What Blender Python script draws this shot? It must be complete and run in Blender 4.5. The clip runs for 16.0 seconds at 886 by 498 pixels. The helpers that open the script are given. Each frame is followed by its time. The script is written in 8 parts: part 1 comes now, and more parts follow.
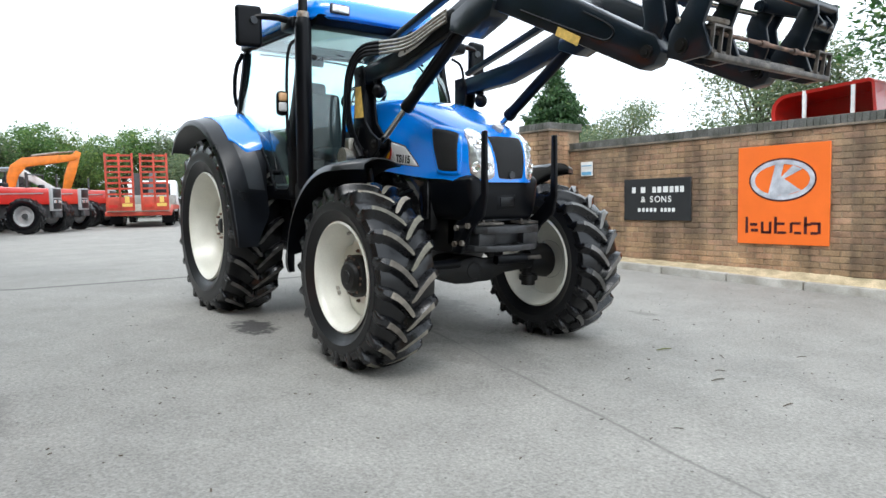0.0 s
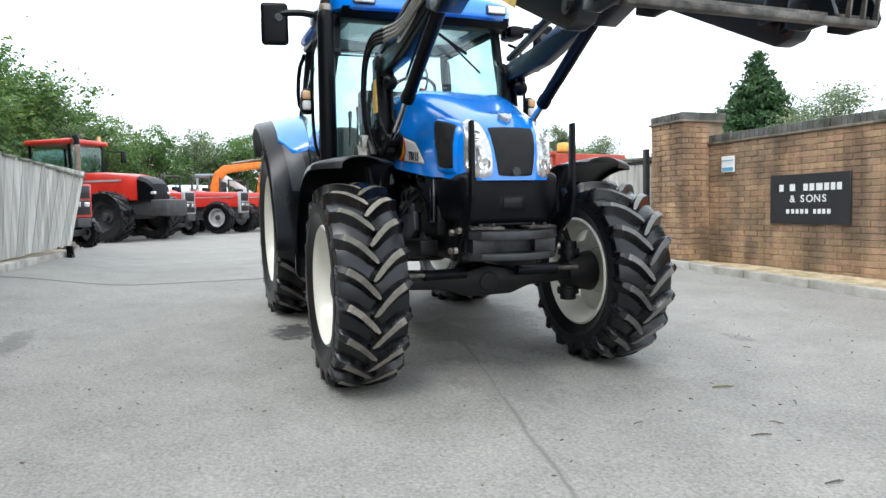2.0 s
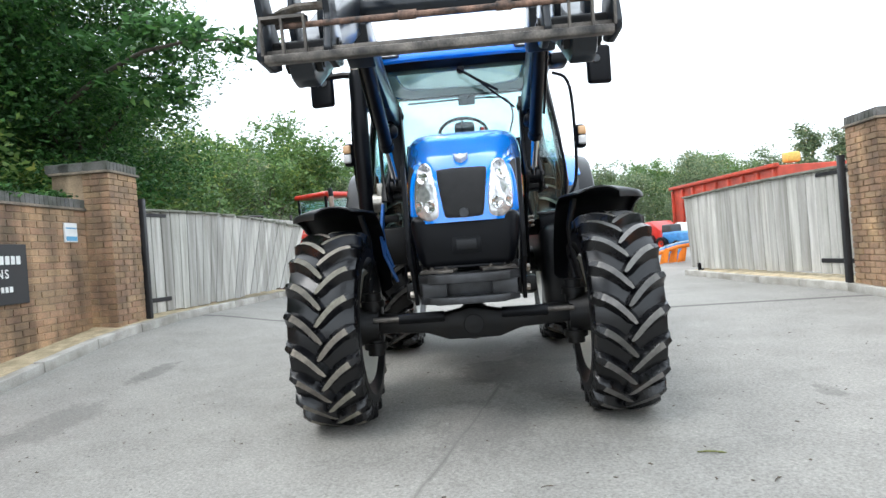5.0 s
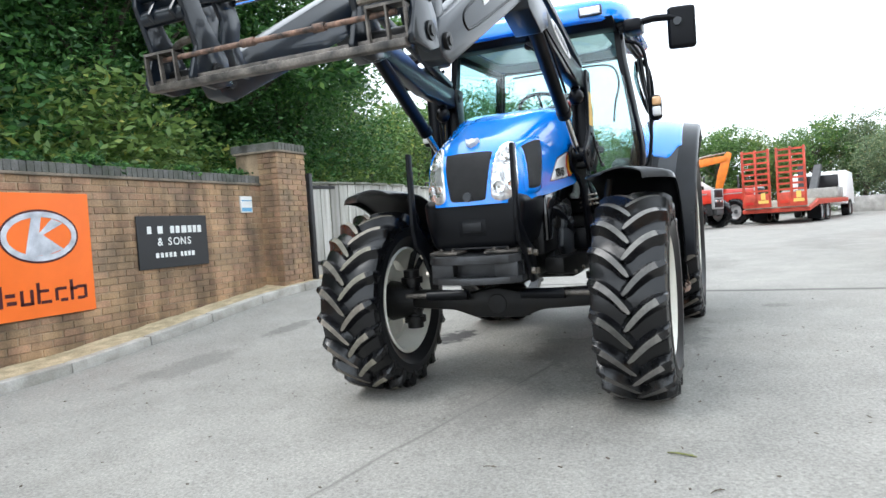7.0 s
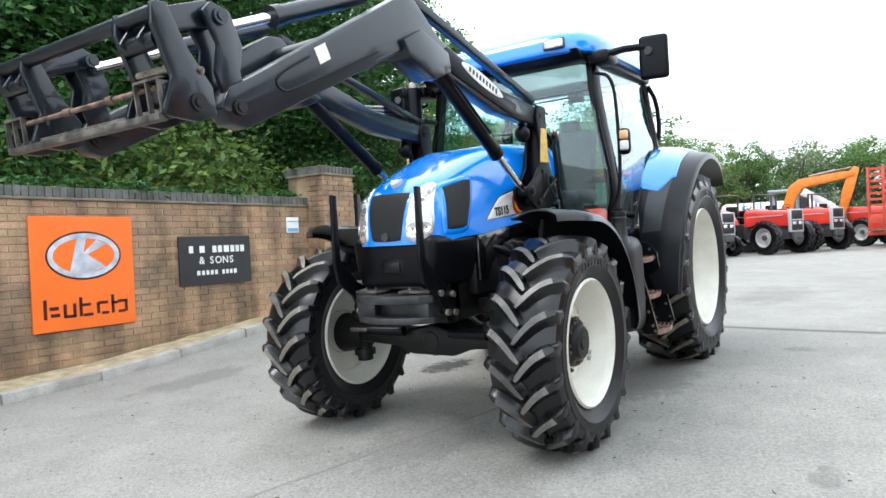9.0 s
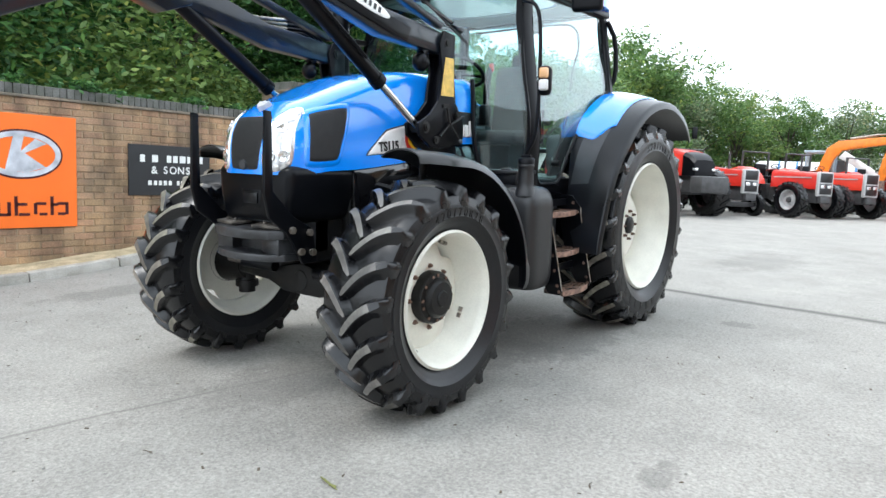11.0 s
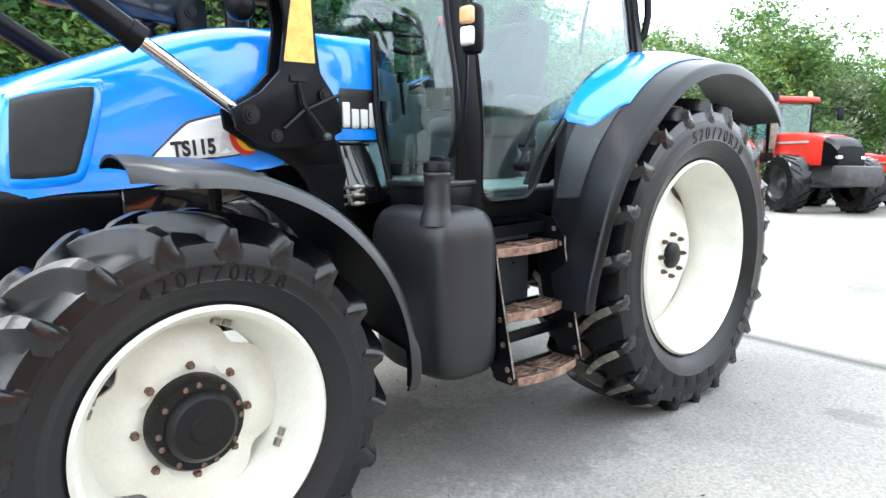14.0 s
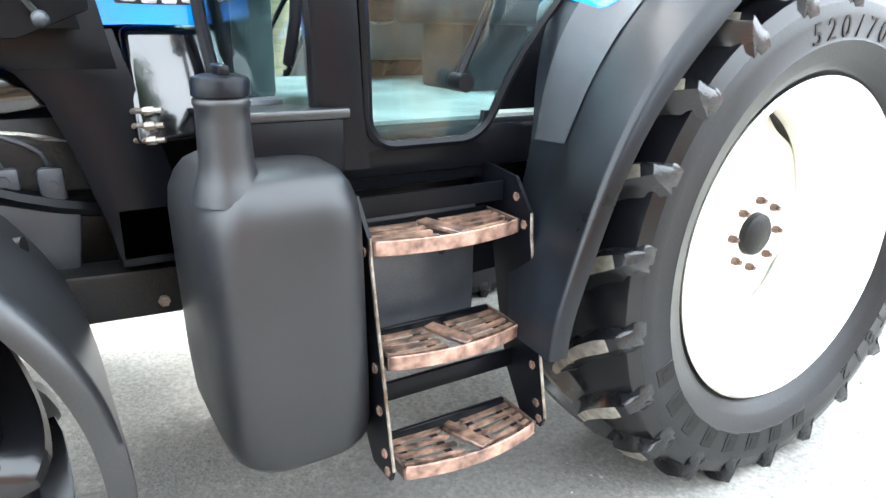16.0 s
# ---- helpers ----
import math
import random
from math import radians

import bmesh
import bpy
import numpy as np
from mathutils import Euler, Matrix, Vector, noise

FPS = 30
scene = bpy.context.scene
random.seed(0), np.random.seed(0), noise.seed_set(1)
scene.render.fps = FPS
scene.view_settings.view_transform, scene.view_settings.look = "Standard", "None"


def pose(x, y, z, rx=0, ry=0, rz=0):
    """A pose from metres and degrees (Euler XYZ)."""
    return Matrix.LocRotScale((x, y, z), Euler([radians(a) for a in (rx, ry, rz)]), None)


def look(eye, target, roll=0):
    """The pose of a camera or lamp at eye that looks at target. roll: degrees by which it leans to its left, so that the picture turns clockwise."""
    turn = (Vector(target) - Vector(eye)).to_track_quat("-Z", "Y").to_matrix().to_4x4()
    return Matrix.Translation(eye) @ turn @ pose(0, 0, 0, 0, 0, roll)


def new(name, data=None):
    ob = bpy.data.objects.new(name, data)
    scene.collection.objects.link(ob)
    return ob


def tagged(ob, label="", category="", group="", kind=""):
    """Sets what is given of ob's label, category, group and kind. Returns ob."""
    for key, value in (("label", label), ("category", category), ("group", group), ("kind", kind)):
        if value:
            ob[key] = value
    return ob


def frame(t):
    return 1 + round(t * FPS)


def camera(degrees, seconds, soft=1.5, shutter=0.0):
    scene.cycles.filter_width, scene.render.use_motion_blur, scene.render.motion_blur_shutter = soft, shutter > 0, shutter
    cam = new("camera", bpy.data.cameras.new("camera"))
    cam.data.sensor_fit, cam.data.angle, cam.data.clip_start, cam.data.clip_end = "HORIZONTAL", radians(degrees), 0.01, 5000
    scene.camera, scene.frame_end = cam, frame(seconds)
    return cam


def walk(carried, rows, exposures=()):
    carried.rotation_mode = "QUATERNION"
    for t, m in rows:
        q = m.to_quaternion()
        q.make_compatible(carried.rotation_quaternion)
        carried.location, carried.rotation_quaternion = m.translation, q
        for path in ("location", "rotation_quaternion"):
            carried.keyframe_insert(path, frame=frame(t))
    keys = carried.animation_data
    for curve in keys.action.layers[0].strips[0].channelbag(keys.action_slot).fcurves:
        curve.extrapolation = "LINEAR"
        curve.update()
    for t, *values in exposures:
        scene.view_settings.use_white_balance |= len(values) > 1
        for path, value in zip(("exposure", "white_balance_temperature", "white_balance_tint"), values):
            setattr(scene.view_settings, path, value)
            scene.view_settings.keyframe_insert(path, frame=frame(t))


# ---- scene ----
cam = camera(66.8, 16.0)
PATH = [
    (0, (6.557, -3.125, 1.122), (4.96, -1.928, 0.986), -1.1),
    (0.5, (6.546, -2.804, 1.13), (4.877, -1.711, 0.993), -1.9),
    (1, (6.619, -2.426, 1.096), (4.827, -1.547, 0.977), -2.4),
    (1.5, (6.701, -2.14, 1.099), (4.87, -1.343, 0.974), -3.0),
    (2, (6.702, -1.766, 1.099), (4.83, -1.074, 0.979), -1.3),
    (2.5, (6.79, -1.49, 1.09), (4.893, -0.861, 1.01), -3.4),
    (3, (6.898, -1.143, 1.09), (4.95, -0.701, 0.997), -3.6),
    (3.5, (6.953, -0.846, 1.072), (4.983, -0.516, 0.973), -1.9),
    (4, (6.953, -0.488, 1.099), (4.959, -0.373, 0.987), -2.1),
    (4.2, (6.975, -0.369, 1.099), (4.977, -0.319, 1.022), -2.7),
    (6.3, (6.936, 0.939, 1.101), (5.019, 0.373, 1.042), -3.0),
    (6.5, (6.916, 1.087, 1.119), (5.037, 0.406, 1.048), -2.6),
    (7, (6.848, 1.41, 1.139), (5.013, 0.617, 1.074), -3.8),
    (7.5, (6.709, 1.711, 1.167), (4.896, 0.871, 1.084), -3.4),
    (8, (6.615, 1.984, 1.168), (4.823, 1.097, 1.151), -2.6),
    (8.2, (6.567, 2.114, 1.183), (4.813, 1.153, 1.201), -2.6),
    (10.3, (5.811, 2.925, 1.29), (4.212, 1.73, 1.179), -1.3),
    (10.5, (5.741, 3.0, 1.284), (4.13, 1.827, 1.119), 0.4),
    (11, (5.452, 3.089, 1.307), (3.863, 1.895, 1.082), 2.6),
    (11.5, (5.173, 3.097, 1.348), (3.652, 1.824, 1.089), 2.1),
    (12, (4.857, 3.126, 1.366), (3.314, 1.871, 1.155), 2.8),
    (12.5, (4.516, 3.133, 1.39), (3.036, 1.811, 1.141), 2.0),
    (13, (4.167, 2.973, 1.446), (2.708, 1.625, 1.214), 2.6),
    (13.5, (3.84, 2.869, 1.417), (2.416, 1.488, 1.163), 0.9),
    (14, (3.399, 2.814, 1.426), (2.07, 1.343, 1.166), 1.4),
    (14.5, (3.05, 2.704, 1.42), (1.787, 1.198, 1.054), 3.8),
    (15, (2.684, 2.548, 1.439), (1.449, 1.043, 0.979), 2.8),
    (15.5, (2.332, 2.405, 1.441), (1.219, 0.828, 0.916), 1.5),
    (16, (2.039, 2.22, 1.512), (1.022, 0.606, 0.911), 3.1),
]
walk(cam, [(t, look(eye, target, roll)) for t, eye, target, roll in PATH], [(t, e, 6380, 10) for t, e in ((0, 0.82), (3.5, 0.95), (7, 1.1), (8, 1.12), (10.5, 1.22), (11, 1.22), (12.5, 1.3), (13.5, 1.6), (14.5, 2.2), (15, 2.53), (16, 3.05))])

# ---- world and light: a bright overcast day ----
world = bpy.data.worlds.new("overcast")
scene.world = world
world.use_nodes = True
wn, wl = world.node_tree.nodes, world.node_tree.links
bg = wn["Background"]
sky = wn.new("ShaderNodeTexSky")
sky.sky_type, sky.sun_disc = "NISHITA", False
sky.sun_elevation, sky.sun_rotation = radians(50), radians(200)
sky.air_density, sky.dust_density = 1.0, 4.0
cloud_co = wn.new("ShaderNodeTexCoord")
cloud_noise = wn.new("ShaderNodeTexNoise")
cloud_noise.inputs["Scale"].default_value, cloud_noise.inputs["Detail"].default_value = 1.6, 6
cloud_ramp = wn.new("ShaderNodeValToRGB")
cloud_ramp.color_ramp.elements[0].position, cloud_ramp.color_ramp.elements[0].color = 0.3, (8.1, 9.0, 9.8, 1)
cloud_ramp.color_ramp.elements[1].position, cloud_ramp.color_ramp.elements[1].color = 0.7, (10.0, 10.75, 11.4, 1)
cloud_mix = wn.new("ShaderNodeMixRGB")
cloud_mix.inputs[0].default_value = 0.9
wl.new(cloud_co.outputs["Generated"], cloud_noise.inputs["Vector"])
wl.new(cloud_noise.outputs["Fac"], cloud_ramp.inputs[0])
wl.new(sky.outputs[0], cloud_mix.inputs[1])
wl.new(cloud_ramp.outputs[0], cloud_mix.inputs[2])
wl.new(cloud_mix.outputs[0], bg.inputs["Color"])
bg.inputs["Strength"].default_value = 0.13
sun_data = bpy.data.lights.new("sun", "SUN")
sun_data.energy, sun_data.angle, sun_data.color = 1.0, radians(25), (1.0, 0.98, 0.95)
sun = new("sun", sun_data)
sun.matrix_world = look((0, 0, 30), (-6, 5, 18.0))

# ---- materials ----
def mat(name, col, rough=0.5, metal=0.0, var=0.12, scale=6.0, fine=120.0, bump=0.1, coat=0.0, tint=None, spread=0.0, spec=0.5, streak=0.0, place=False, squash=(1, 1, 1)):
    """A surface with grain at two scales. tint: the second colour of the large stains. spread: how far repeats differ. place: the grain runs on across repeats. squash: grain direction."""
    m = bpy.data.materials.new(name)
    m.use_nodes = True
    n, l = m.node_tree.nodes, m.node_tree.links
    p = n["Principled BSDF"]
    co = n.new("ShaderNodeTexCoord")
    big, small = n.new("ShaderNodeTexNoise"), n.new("ShaderNodeTexNoise")
    big.inputs["Scale"].default_value, big.inputs["Detail"].default_value = scale, 5
    small.inputs["Scale"].default_value, small.inputs["Detail"].default_value = fine, 3
    where = n.new("ShaderNodeNewGeometry").outputs["Position"] if place else co.outputs["Object"]
    along = n.new("ShaderNodeMapping")
    along.inputs["Scale"].default_value = squash
    l.new(where, along.inputs["Vector"])
    l.new(along.outputs[0], big.inputs["Vector"])
    l.new(along.outputs[0], small.inputs["Vector"])
    ramp = n.new("ShaderNodeValToRGB")
    e = ramp.color_ramp.elements
    e[0].position, e[1].position = 0.32, 0.7
    dark = tint or [c * (1 - 1.6 * var) for c in col]
    e[0].color, e[1].color = (*dark, 1), (*[min(1, c * (1 + var)) for c in col], 1)
    l.new(big.outputs["Fac"], ramp.inputs[0])
    fine_mix = n.new("ShaderNodeMixRGB")
    fine_mix.blend_type = "MULTIPLY"
    fine_mix.inputs[0].default_value = min(1, var * 3)
    fr = n.new("ShaderNodeMapRange")
    fr.inputs["From Min"].default_value, fr.inputs["From Max"].default_value = 0.3, 0.7
    fr.inputs["To Min"].default_value, fr.inputs["To Max"].default_value = 0.72, 1.15
    l.new(small.outputs["Fac"], fr.inputs["Value"])
    l.new(ramp.outputs[0], fine_mix.inputs[1])
    l.new(fr.outputs[0], fine_mix.inputs[2])
    out = fine_mix.outputs[0]
    if spread:
        info, hsv, mr = n.new("ShaderNodeObjectInfo"), n.new("ShaderNodeHueSaturation"), n.new("ShaderNodeMapRange")
        mr.inputs["To Min"].default_value, mr.inputs["To Max"].default_value = 1 - spread, 1 + spread
        l.new(info.outputs["Random"], mr.inputs["Value"])
        l.new(mr.outputs[0], hsv.inputs["Value"])
        hue, frac, mr2 = n.new("ShaderNodeMath"), n.new("ShaderNodeMath"), n.new("ShaderNodeMapRange")
        hue.operation, hue.inputs[1].default_value, frac.operation = "MULTIPLY", 13.7, "FRACT"
        l.new(info.outputs["Random"], hue.inputs[0])
        l.new(hue.outputs[0], frac.inputs[0])
        l.new(frac.outputs[0], mr2.inputs["Value"])
        mr2.inputs["To Min"].default_value, mr2.inputs["To Max"].default_value = 0.5 - 0.05 * spread, 0.5 + 0.05 * spread
        l.new(mr2.outputs[0], hsv.inputs["Hue"])
        l.new(out, hsv.inputs["Color"])
        out = hsv.outputs[0]
    if streak:
        # rain streaks that run down the face, in the place's own space
        geo, mp, sn, sr, sm = n.new("ShaderNodeNewGeometry"), n.new("ShaderNodeMapping"), n.new("ShaderNodeTexNoise"), n.new("ShaderNodeMapRange"), n.new("ShaderNodeMixRGB")
        mp.inputs["Scale"].default_value = (2.6, 2.6, 0.45)
        sn.inputs["Scale"].default_value, sn.inputs["Detail"].default_value = 1.6, 6
        sr.inputs["From Min"].default_value, sr.inputs["From Max"].default_value = 0.38, 0.6
        sr.inputs["To Min"].default_value, sr.inputs["To Max"].default_value = 1 - streak, 1.08
        sm.blend_type, sm.inputs[0].default_value = "MULTIPLY", 1.0
        l.new(geo.outputs["Position"], mp.inputs["Vector"])
        l.new(mp.outputs[0], sn.inputs["Vector"])
        l.new(sn.outputs["Fac"], sr.inputs["Value"])
        l.new(out, sm.inputs[1])
        l.new(sr.outputs[0], sm.inputs[2])
        out = sm.outputs[0]
    l.new(out, p.inputs["Base Color"])
    p.inputs["Metallic"].default_value, p.inputs["Coat Weight"].default_value = metal, coat
    p.inputs["Coat Roughness"].default_value = 0.04
    p.inputs["Coat IOR"].default_value = 1.6
    p.inputs["Specular IOR Level"].default_value = spec
    rr = n.new("ShaderNodeMapRange")
    rr.inputs["To Min"].default_value, rr.inputs["To Max"].default_value = max(0.02, rough * 0.75), min(1, rough * 1.25)
    l.new(big.outputs["Fac"], rr.inputs["Value"])
    l.new(rr.outputs[0], p.inputs["Roughness"])
    if bump:
        b = n.new("ShaderNodeBump")
        b.inputs["Strength"].default_value, b.inputs["Distance"].default_value = bump, 0.004
        l.new(small.outputs["Fac"], b.inputs["Height"])
        l.new(b.outputs[0], p.inputs["Normal"])
    return m


def glass(name, col=(0.86, 0.95, 0.92), rough=0.0):
    m = bpy.data.materials.new(name)
    m.use_nodes = True
    p = m.node_tree.nodes["Principled BSDF"]
    p.inputs["Base Color"].default_value = (*col, 1)
    p.inputs["Transmission Weight"].default_value, p.inputs["Roughness"].default_value, p.inputs["IOR"].default_value = 1.0, rough, 1.56
    return m


BLUE = mat("blue_paint", (0.002, 0.25, 0.93), 0.22, 0.0, 0.05, 2.0, 300, 0.0, coat=1.0)
NAVY = mat("dark_loader_paint", (0.0035, 0.008, 0.015), 0.34, 0.0, 0.3, 5, 90, 0.02, coat=0.3, spec=0.32)
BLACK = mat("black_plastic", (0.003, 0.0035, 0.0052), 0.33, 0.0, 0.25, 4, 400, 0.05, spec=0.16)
PLASTIC = mat("weathered_black_plastic", (0.0075, 0.0092, 0.0125), 0.3, 0.0, 0.25, 3, 300, 0.06, tint=(0.0035, 0.004, 0.005), spec=0.3)
GLOSSBLK = mat("gloss_black_paint", (0.004, 0.004, 0.005), 0.12, 0.0, 0.1, 4, 400, 0.0, coat=0.6)
GREYPL = mat("dark_grey_plastic", (0.035, 0.039, 0.045), 0.4, 0.0, 0.2, 4, 400, 0.05)
CAST = mat("black_cast_iron", (0.0042, 0.0045, 0.0053), 0.42, 0.0, 0.4, 9, 120, 0.3, tint=(0.008, 0.007, 0.006), spec=0.26)
RUBBER = mat("tyre_rubber", (0.005, 0.0053, 0.0062), 0.24, 0.0, 0.3, 7, 160, 0.06, tint=(0.003, 0.003, 0.004), spec=0.42)
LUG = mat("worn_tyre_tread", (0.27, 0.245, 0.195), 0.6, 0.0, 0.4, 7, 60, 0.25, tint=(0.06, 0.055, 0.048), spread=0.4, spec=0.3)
# worn lug tops, their base lightened to hold the sky's sheen as well
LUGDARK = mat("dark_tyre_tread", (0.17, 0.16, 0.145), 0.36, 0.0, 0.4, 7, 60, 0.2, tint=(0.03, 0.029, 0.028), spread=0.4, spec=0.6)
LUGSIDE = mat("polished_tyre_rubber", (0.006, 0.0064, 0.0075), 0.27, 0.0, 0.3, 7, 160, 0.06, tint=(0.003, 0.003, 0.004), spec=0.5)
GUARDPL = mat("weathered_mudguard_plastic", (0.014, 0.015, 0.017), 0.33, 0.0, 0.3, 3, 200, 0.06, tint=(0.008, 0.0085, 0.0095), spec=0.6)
WORN = mat("worn_black_steel", (0.085, 0.053, 0.04), 0.5, 0.1, 0.4, 40, 150, 0.4, tint=(0.004, 0.004, 0.004))
CRESC = mat("orange_yellow_decal", (0.9, 0.5, 0.02), 0.4, 0.0, 0.04, 8, 90, 0.0)
PALEGREY = mat("pale_grey_decal", (0.6, 0.6, 0.6), 0.4, 0.0, 0.04, 8, 90, 0.0)
CREAM = mat("cream_rim_paint", (0.72, 0.71, 0.63), 0.35, 0.0, 0.06, 5, 90, 0.02, coat=0.2)
STEPLIP = mat("chipped_step_paint", (0.33, 0.2, 0.15), 0.5, 0.1, 0.3, 22, 60, 0.15, tint=(0.06, 0.03, 0.022))
STEPBAR = mat("chipped_step_bar", (0.2, 0.118, 0.083), 0.42, 0.1, 0.4, 24, 70, 0.3, tint=(0.004, 0.004, 0.004))
RUST = mat("rusty_steel", (0.21, 0.125, 0.09), 0.7, 0.15, 0.4, 26, 150, 0.5, tint=(0.02, 0.016, 0.014))
STEEL = mat("worn_steel", (0.3, 0.28, 0.25), 0.45, 0.7, 0.3, 20, 150, 0.2, tint=(0.14, 0.1, 0.07))
DKSTEEL = mat("dark_worn_steel", (0.13, 0.115, 0.1), 0.5, 0.4, 0.35, 16, 150, 0.3, tint=(0.02, 0.019, 0.018))
CHROME = mat("chrome_rod", (0.75, 0.75, 0.75), 0.12, 1.0, 0.03, 20, 150, 0.0)
ZINC = mat("zinc_plating", (0.36, 0.34, 0.3), 0.35, 0.9, 0.2, 30, 200, 0.05)
SIDEWALL = mat("matt_tyre_sidewall", (0.0095, 0.0102, 0.0122), 0.38, 0.0, 0.3, 3, 120, 0.1, tint=(0.007, 0.0072, 0.008), spec=0.36)
TYREMARK = mat("moulded_tyre_mark", (0.0035, 0.0036, 0.004), 0.36, 0.0, 0.3, 6, 120, 0.1, spec=0.25)
TANKPL = mat("matt_tank_plastic", (0.012, 0.0125, 0.014), 0.4, 0.0, 0.2, 3, 500, 0.08, tint=(0.009, 0.0095, 0.011), spec=0.5)
CARRIER = mat("scuffed_carrier_steel", (0.035, 0.037, 0.041), 0.38, 0.1, 0.4, 9, 120, 0.2, tint=(0.012, 0.012, 0.013))
GLASS = glass("cab_glass", (0.66, 0.87, 0.88))
REFLECT = mat("lamp_reflector", (0.85, 0.86, 0.87), 0.16, 0.7, 0.15, 30, 45, 0.9, tint=(0.55, 0.56, 0.58), coat=0.8)
LAMPBOWL = mat("bright_lamp_bowl", (0.85, 0.86, 0.87), 0.14, 0.8, 0.1, 20, 60, 0.3, coat=0.8)
MESHBLK = mat("grille_mesh", (0.012, 0.012, 0.013), 0.6, 0.2, 0.3, 20, 500, 0.4)
WHITE = mat("white_paint", (0.78, 0.78, 0.77), 0.4, 0.0, 0.05, 8, 90, 0.02)
DECALBLK = mat("black_decal", (0.01, 0.01, 0.012), 0.35, 0.0, 0.1, 8, 90, 0.0)
YELLOW = mat("yellow_label", (0.75, 0.5, 0.12), 0.5, 0.0, 0.15, 30, 200, 0.0)
REDDEC = mat("red_decal", (0.6, 0.03, 0.02), 0.35, 0.0, 0.05, 8, 90, 0.0)
AMBER = mat("amber_lens", (0.62, 0.36, 0.17), 0.15, 0.0, 0.05, 8, 90, 0.0, coat=0.5)
SEATCL = mat("grey_seat_fabric", (0.028, 0.031, 0.037), 0.85, 0.0, 0.2, 15, 300, 0.4)
BLHOSE = mat("blue_hose_rubber", (0.02, 0.12, 0.4), 0.4)
TEALPL = mat("cab_trim", (0.06, 0.072, 0.074), 0.6, 0.0, 0.15, 10, 300, 0.2)

# ---- shaping tools ----
def V(*a):
    return Vector(a)


def box(bm, c, s, turn=None, bev=0.0, seg=2):
    m = Matrix.Translation(c) @ (turn.to_matrix().to_4x4() if isinstance(turn, Euler) else (turn or Matrix())) @ Matrix.Diagonal((*s, 1))
    vs = bmesh.ops.create_cube(bm, size=1, matrix=m)["verts"]
    if bev:
        es = {e for v in vs for e in v.link_edges}
        bmesh.ops.bevel(bm, geom=list(es), offset=bev, segments=seg, affect="EDGES", profile=0.5)
    return bm


def frame_of(d):
    d = Vector(d).normalized()
    a = d.cross(V(0, 0, 1))
    if a.length < 1e-3:
        a = V(1, 0, 0)
    a.normalize()
    return d, a, d.cross(a)


def rings(bm, loops, closed=True, caps=True):
    """Joins equal loops of points into a skin."""
    made = [[bm.verts.new(p) for p in loop] for loop in loops]
    n = len(made[0])
    for a, b in zip(made, made[1:]):
        for i in range(n if closed else n - 1):
            j = (i + 1) % n
            try:
                bm.faces.new((a[i], a[j], b[j], b[i]))
            except ValueError:
                pass
    if caps and closed:
        bm.faces.new(made[0][::-1])
        bm.faces.new(made[-1])
    return made


def cyl(bm, p0, p1, r0, r1=None, n=18, caps=True):
    p0, p1 = Vector(p0), Vector(p1)
    d, a, b = frame_of(p1 - p0)
    r1 = r0 if r1 is None else r1
    loops = [[p + r * (math.cos(t) * a + math.sin(t) * b) for t in (2 * math.pi * i / n for i in range(n))] for p, r in ((p0, r0), (p1, r1))]
    rings(bm, loops, True, caps)
    return bm


def tube(bm, pts, r, n=8, smooth=0):
    pts = [Vector(p) for p in pts]
    if isinstance(r, (list, tuple)) and smooth:
        r0, n0 = list(r), len(pts)
        r = None
    for _ in range(smooth):
        q = [pts[0]]
        for a, b in zip(pts, pts[1:]):
            q += [a.lerp(b, 0.25), a.lerp(b, 0.75)]
        pts = q + [pts[-1]]
    if r is None:
        r = [float(np.interp(i / (len(pts) - 1) * (n0 - 1), range(n0), r0)) for i in range(len(pts))]
    loops, a = [], None
    for i, p in enumerate(pts):
        d = (pts[min(i + 1, len(pts) - 1)] - pts[max(i - 1, 0)]).normalized()
        if a is None:
            a = frame_of(d)[1]
        a = (a - d * a.dot(d)).normalized()
        b = d.cross(a)
        rr = r[i] if isinstance(r, (list, tuple)) else r
        loops.append([p + rr * (math.cos(t) * a + math.sin(t) * b) for t in (2 * math.pi * k / n for k in range(n))])
    rings(bm, loops)
    return bm


def prism(bm, poly, axis, lo, hi, bev=0.0, seg=2):
    """Extrudes a flat outline. axis y: points are (x, z); x: (y, z); z: (x, y)."""
    put = {"y": lambda p, h: V(p[0], h, p[1]), "x": lambda p, h: V(h, p[0], p[1]), "z": lambda p, h: V(p[0], p[1], h)}[axis]
    a = [bm.verts.new(put(p, lo)) for p in poly]
    b = [bm.verts.new(put(p, hi)) for p in poly]
    fs = [bm.faces.new(a), bm.faces.new(b[::-1])]
    n = len(poly)
    for i in range(n):
        j = (i + 1) % n
        fs.append(bm.faces.new((a[j], a[i], b[i], b[j])))
    bmesh.ops.recalc_face_normals(bm, faces=fs)
    if bev:
        es = {e for f in fs for e in f.edges}
        bmesh.ops.bevel(bm, geom=list(es), offset=bev, segments=seg, affect="EDGES", profile=0.5)
    return bm


def lathe(bm, prof, n=48, c=(0, 0, 0), axis="y", caps=False):
    """Turns (radius, height) pairs about an axis through c."""
    c = Vector(c)
    loops = []
    for r, h in prof:
        ring = []
        for i in range(n):
            t = 2 * math.pi * i / n
            u, w = r * math.cos(t), r * math.sin(t)
            ring.append(c + {"y": V(u, h, w), "z": V(u, w, h), "x": V(h, u, w)}[axis])
        loops.append(ring)
    rings(bm, loops, True, caps)
    return bm


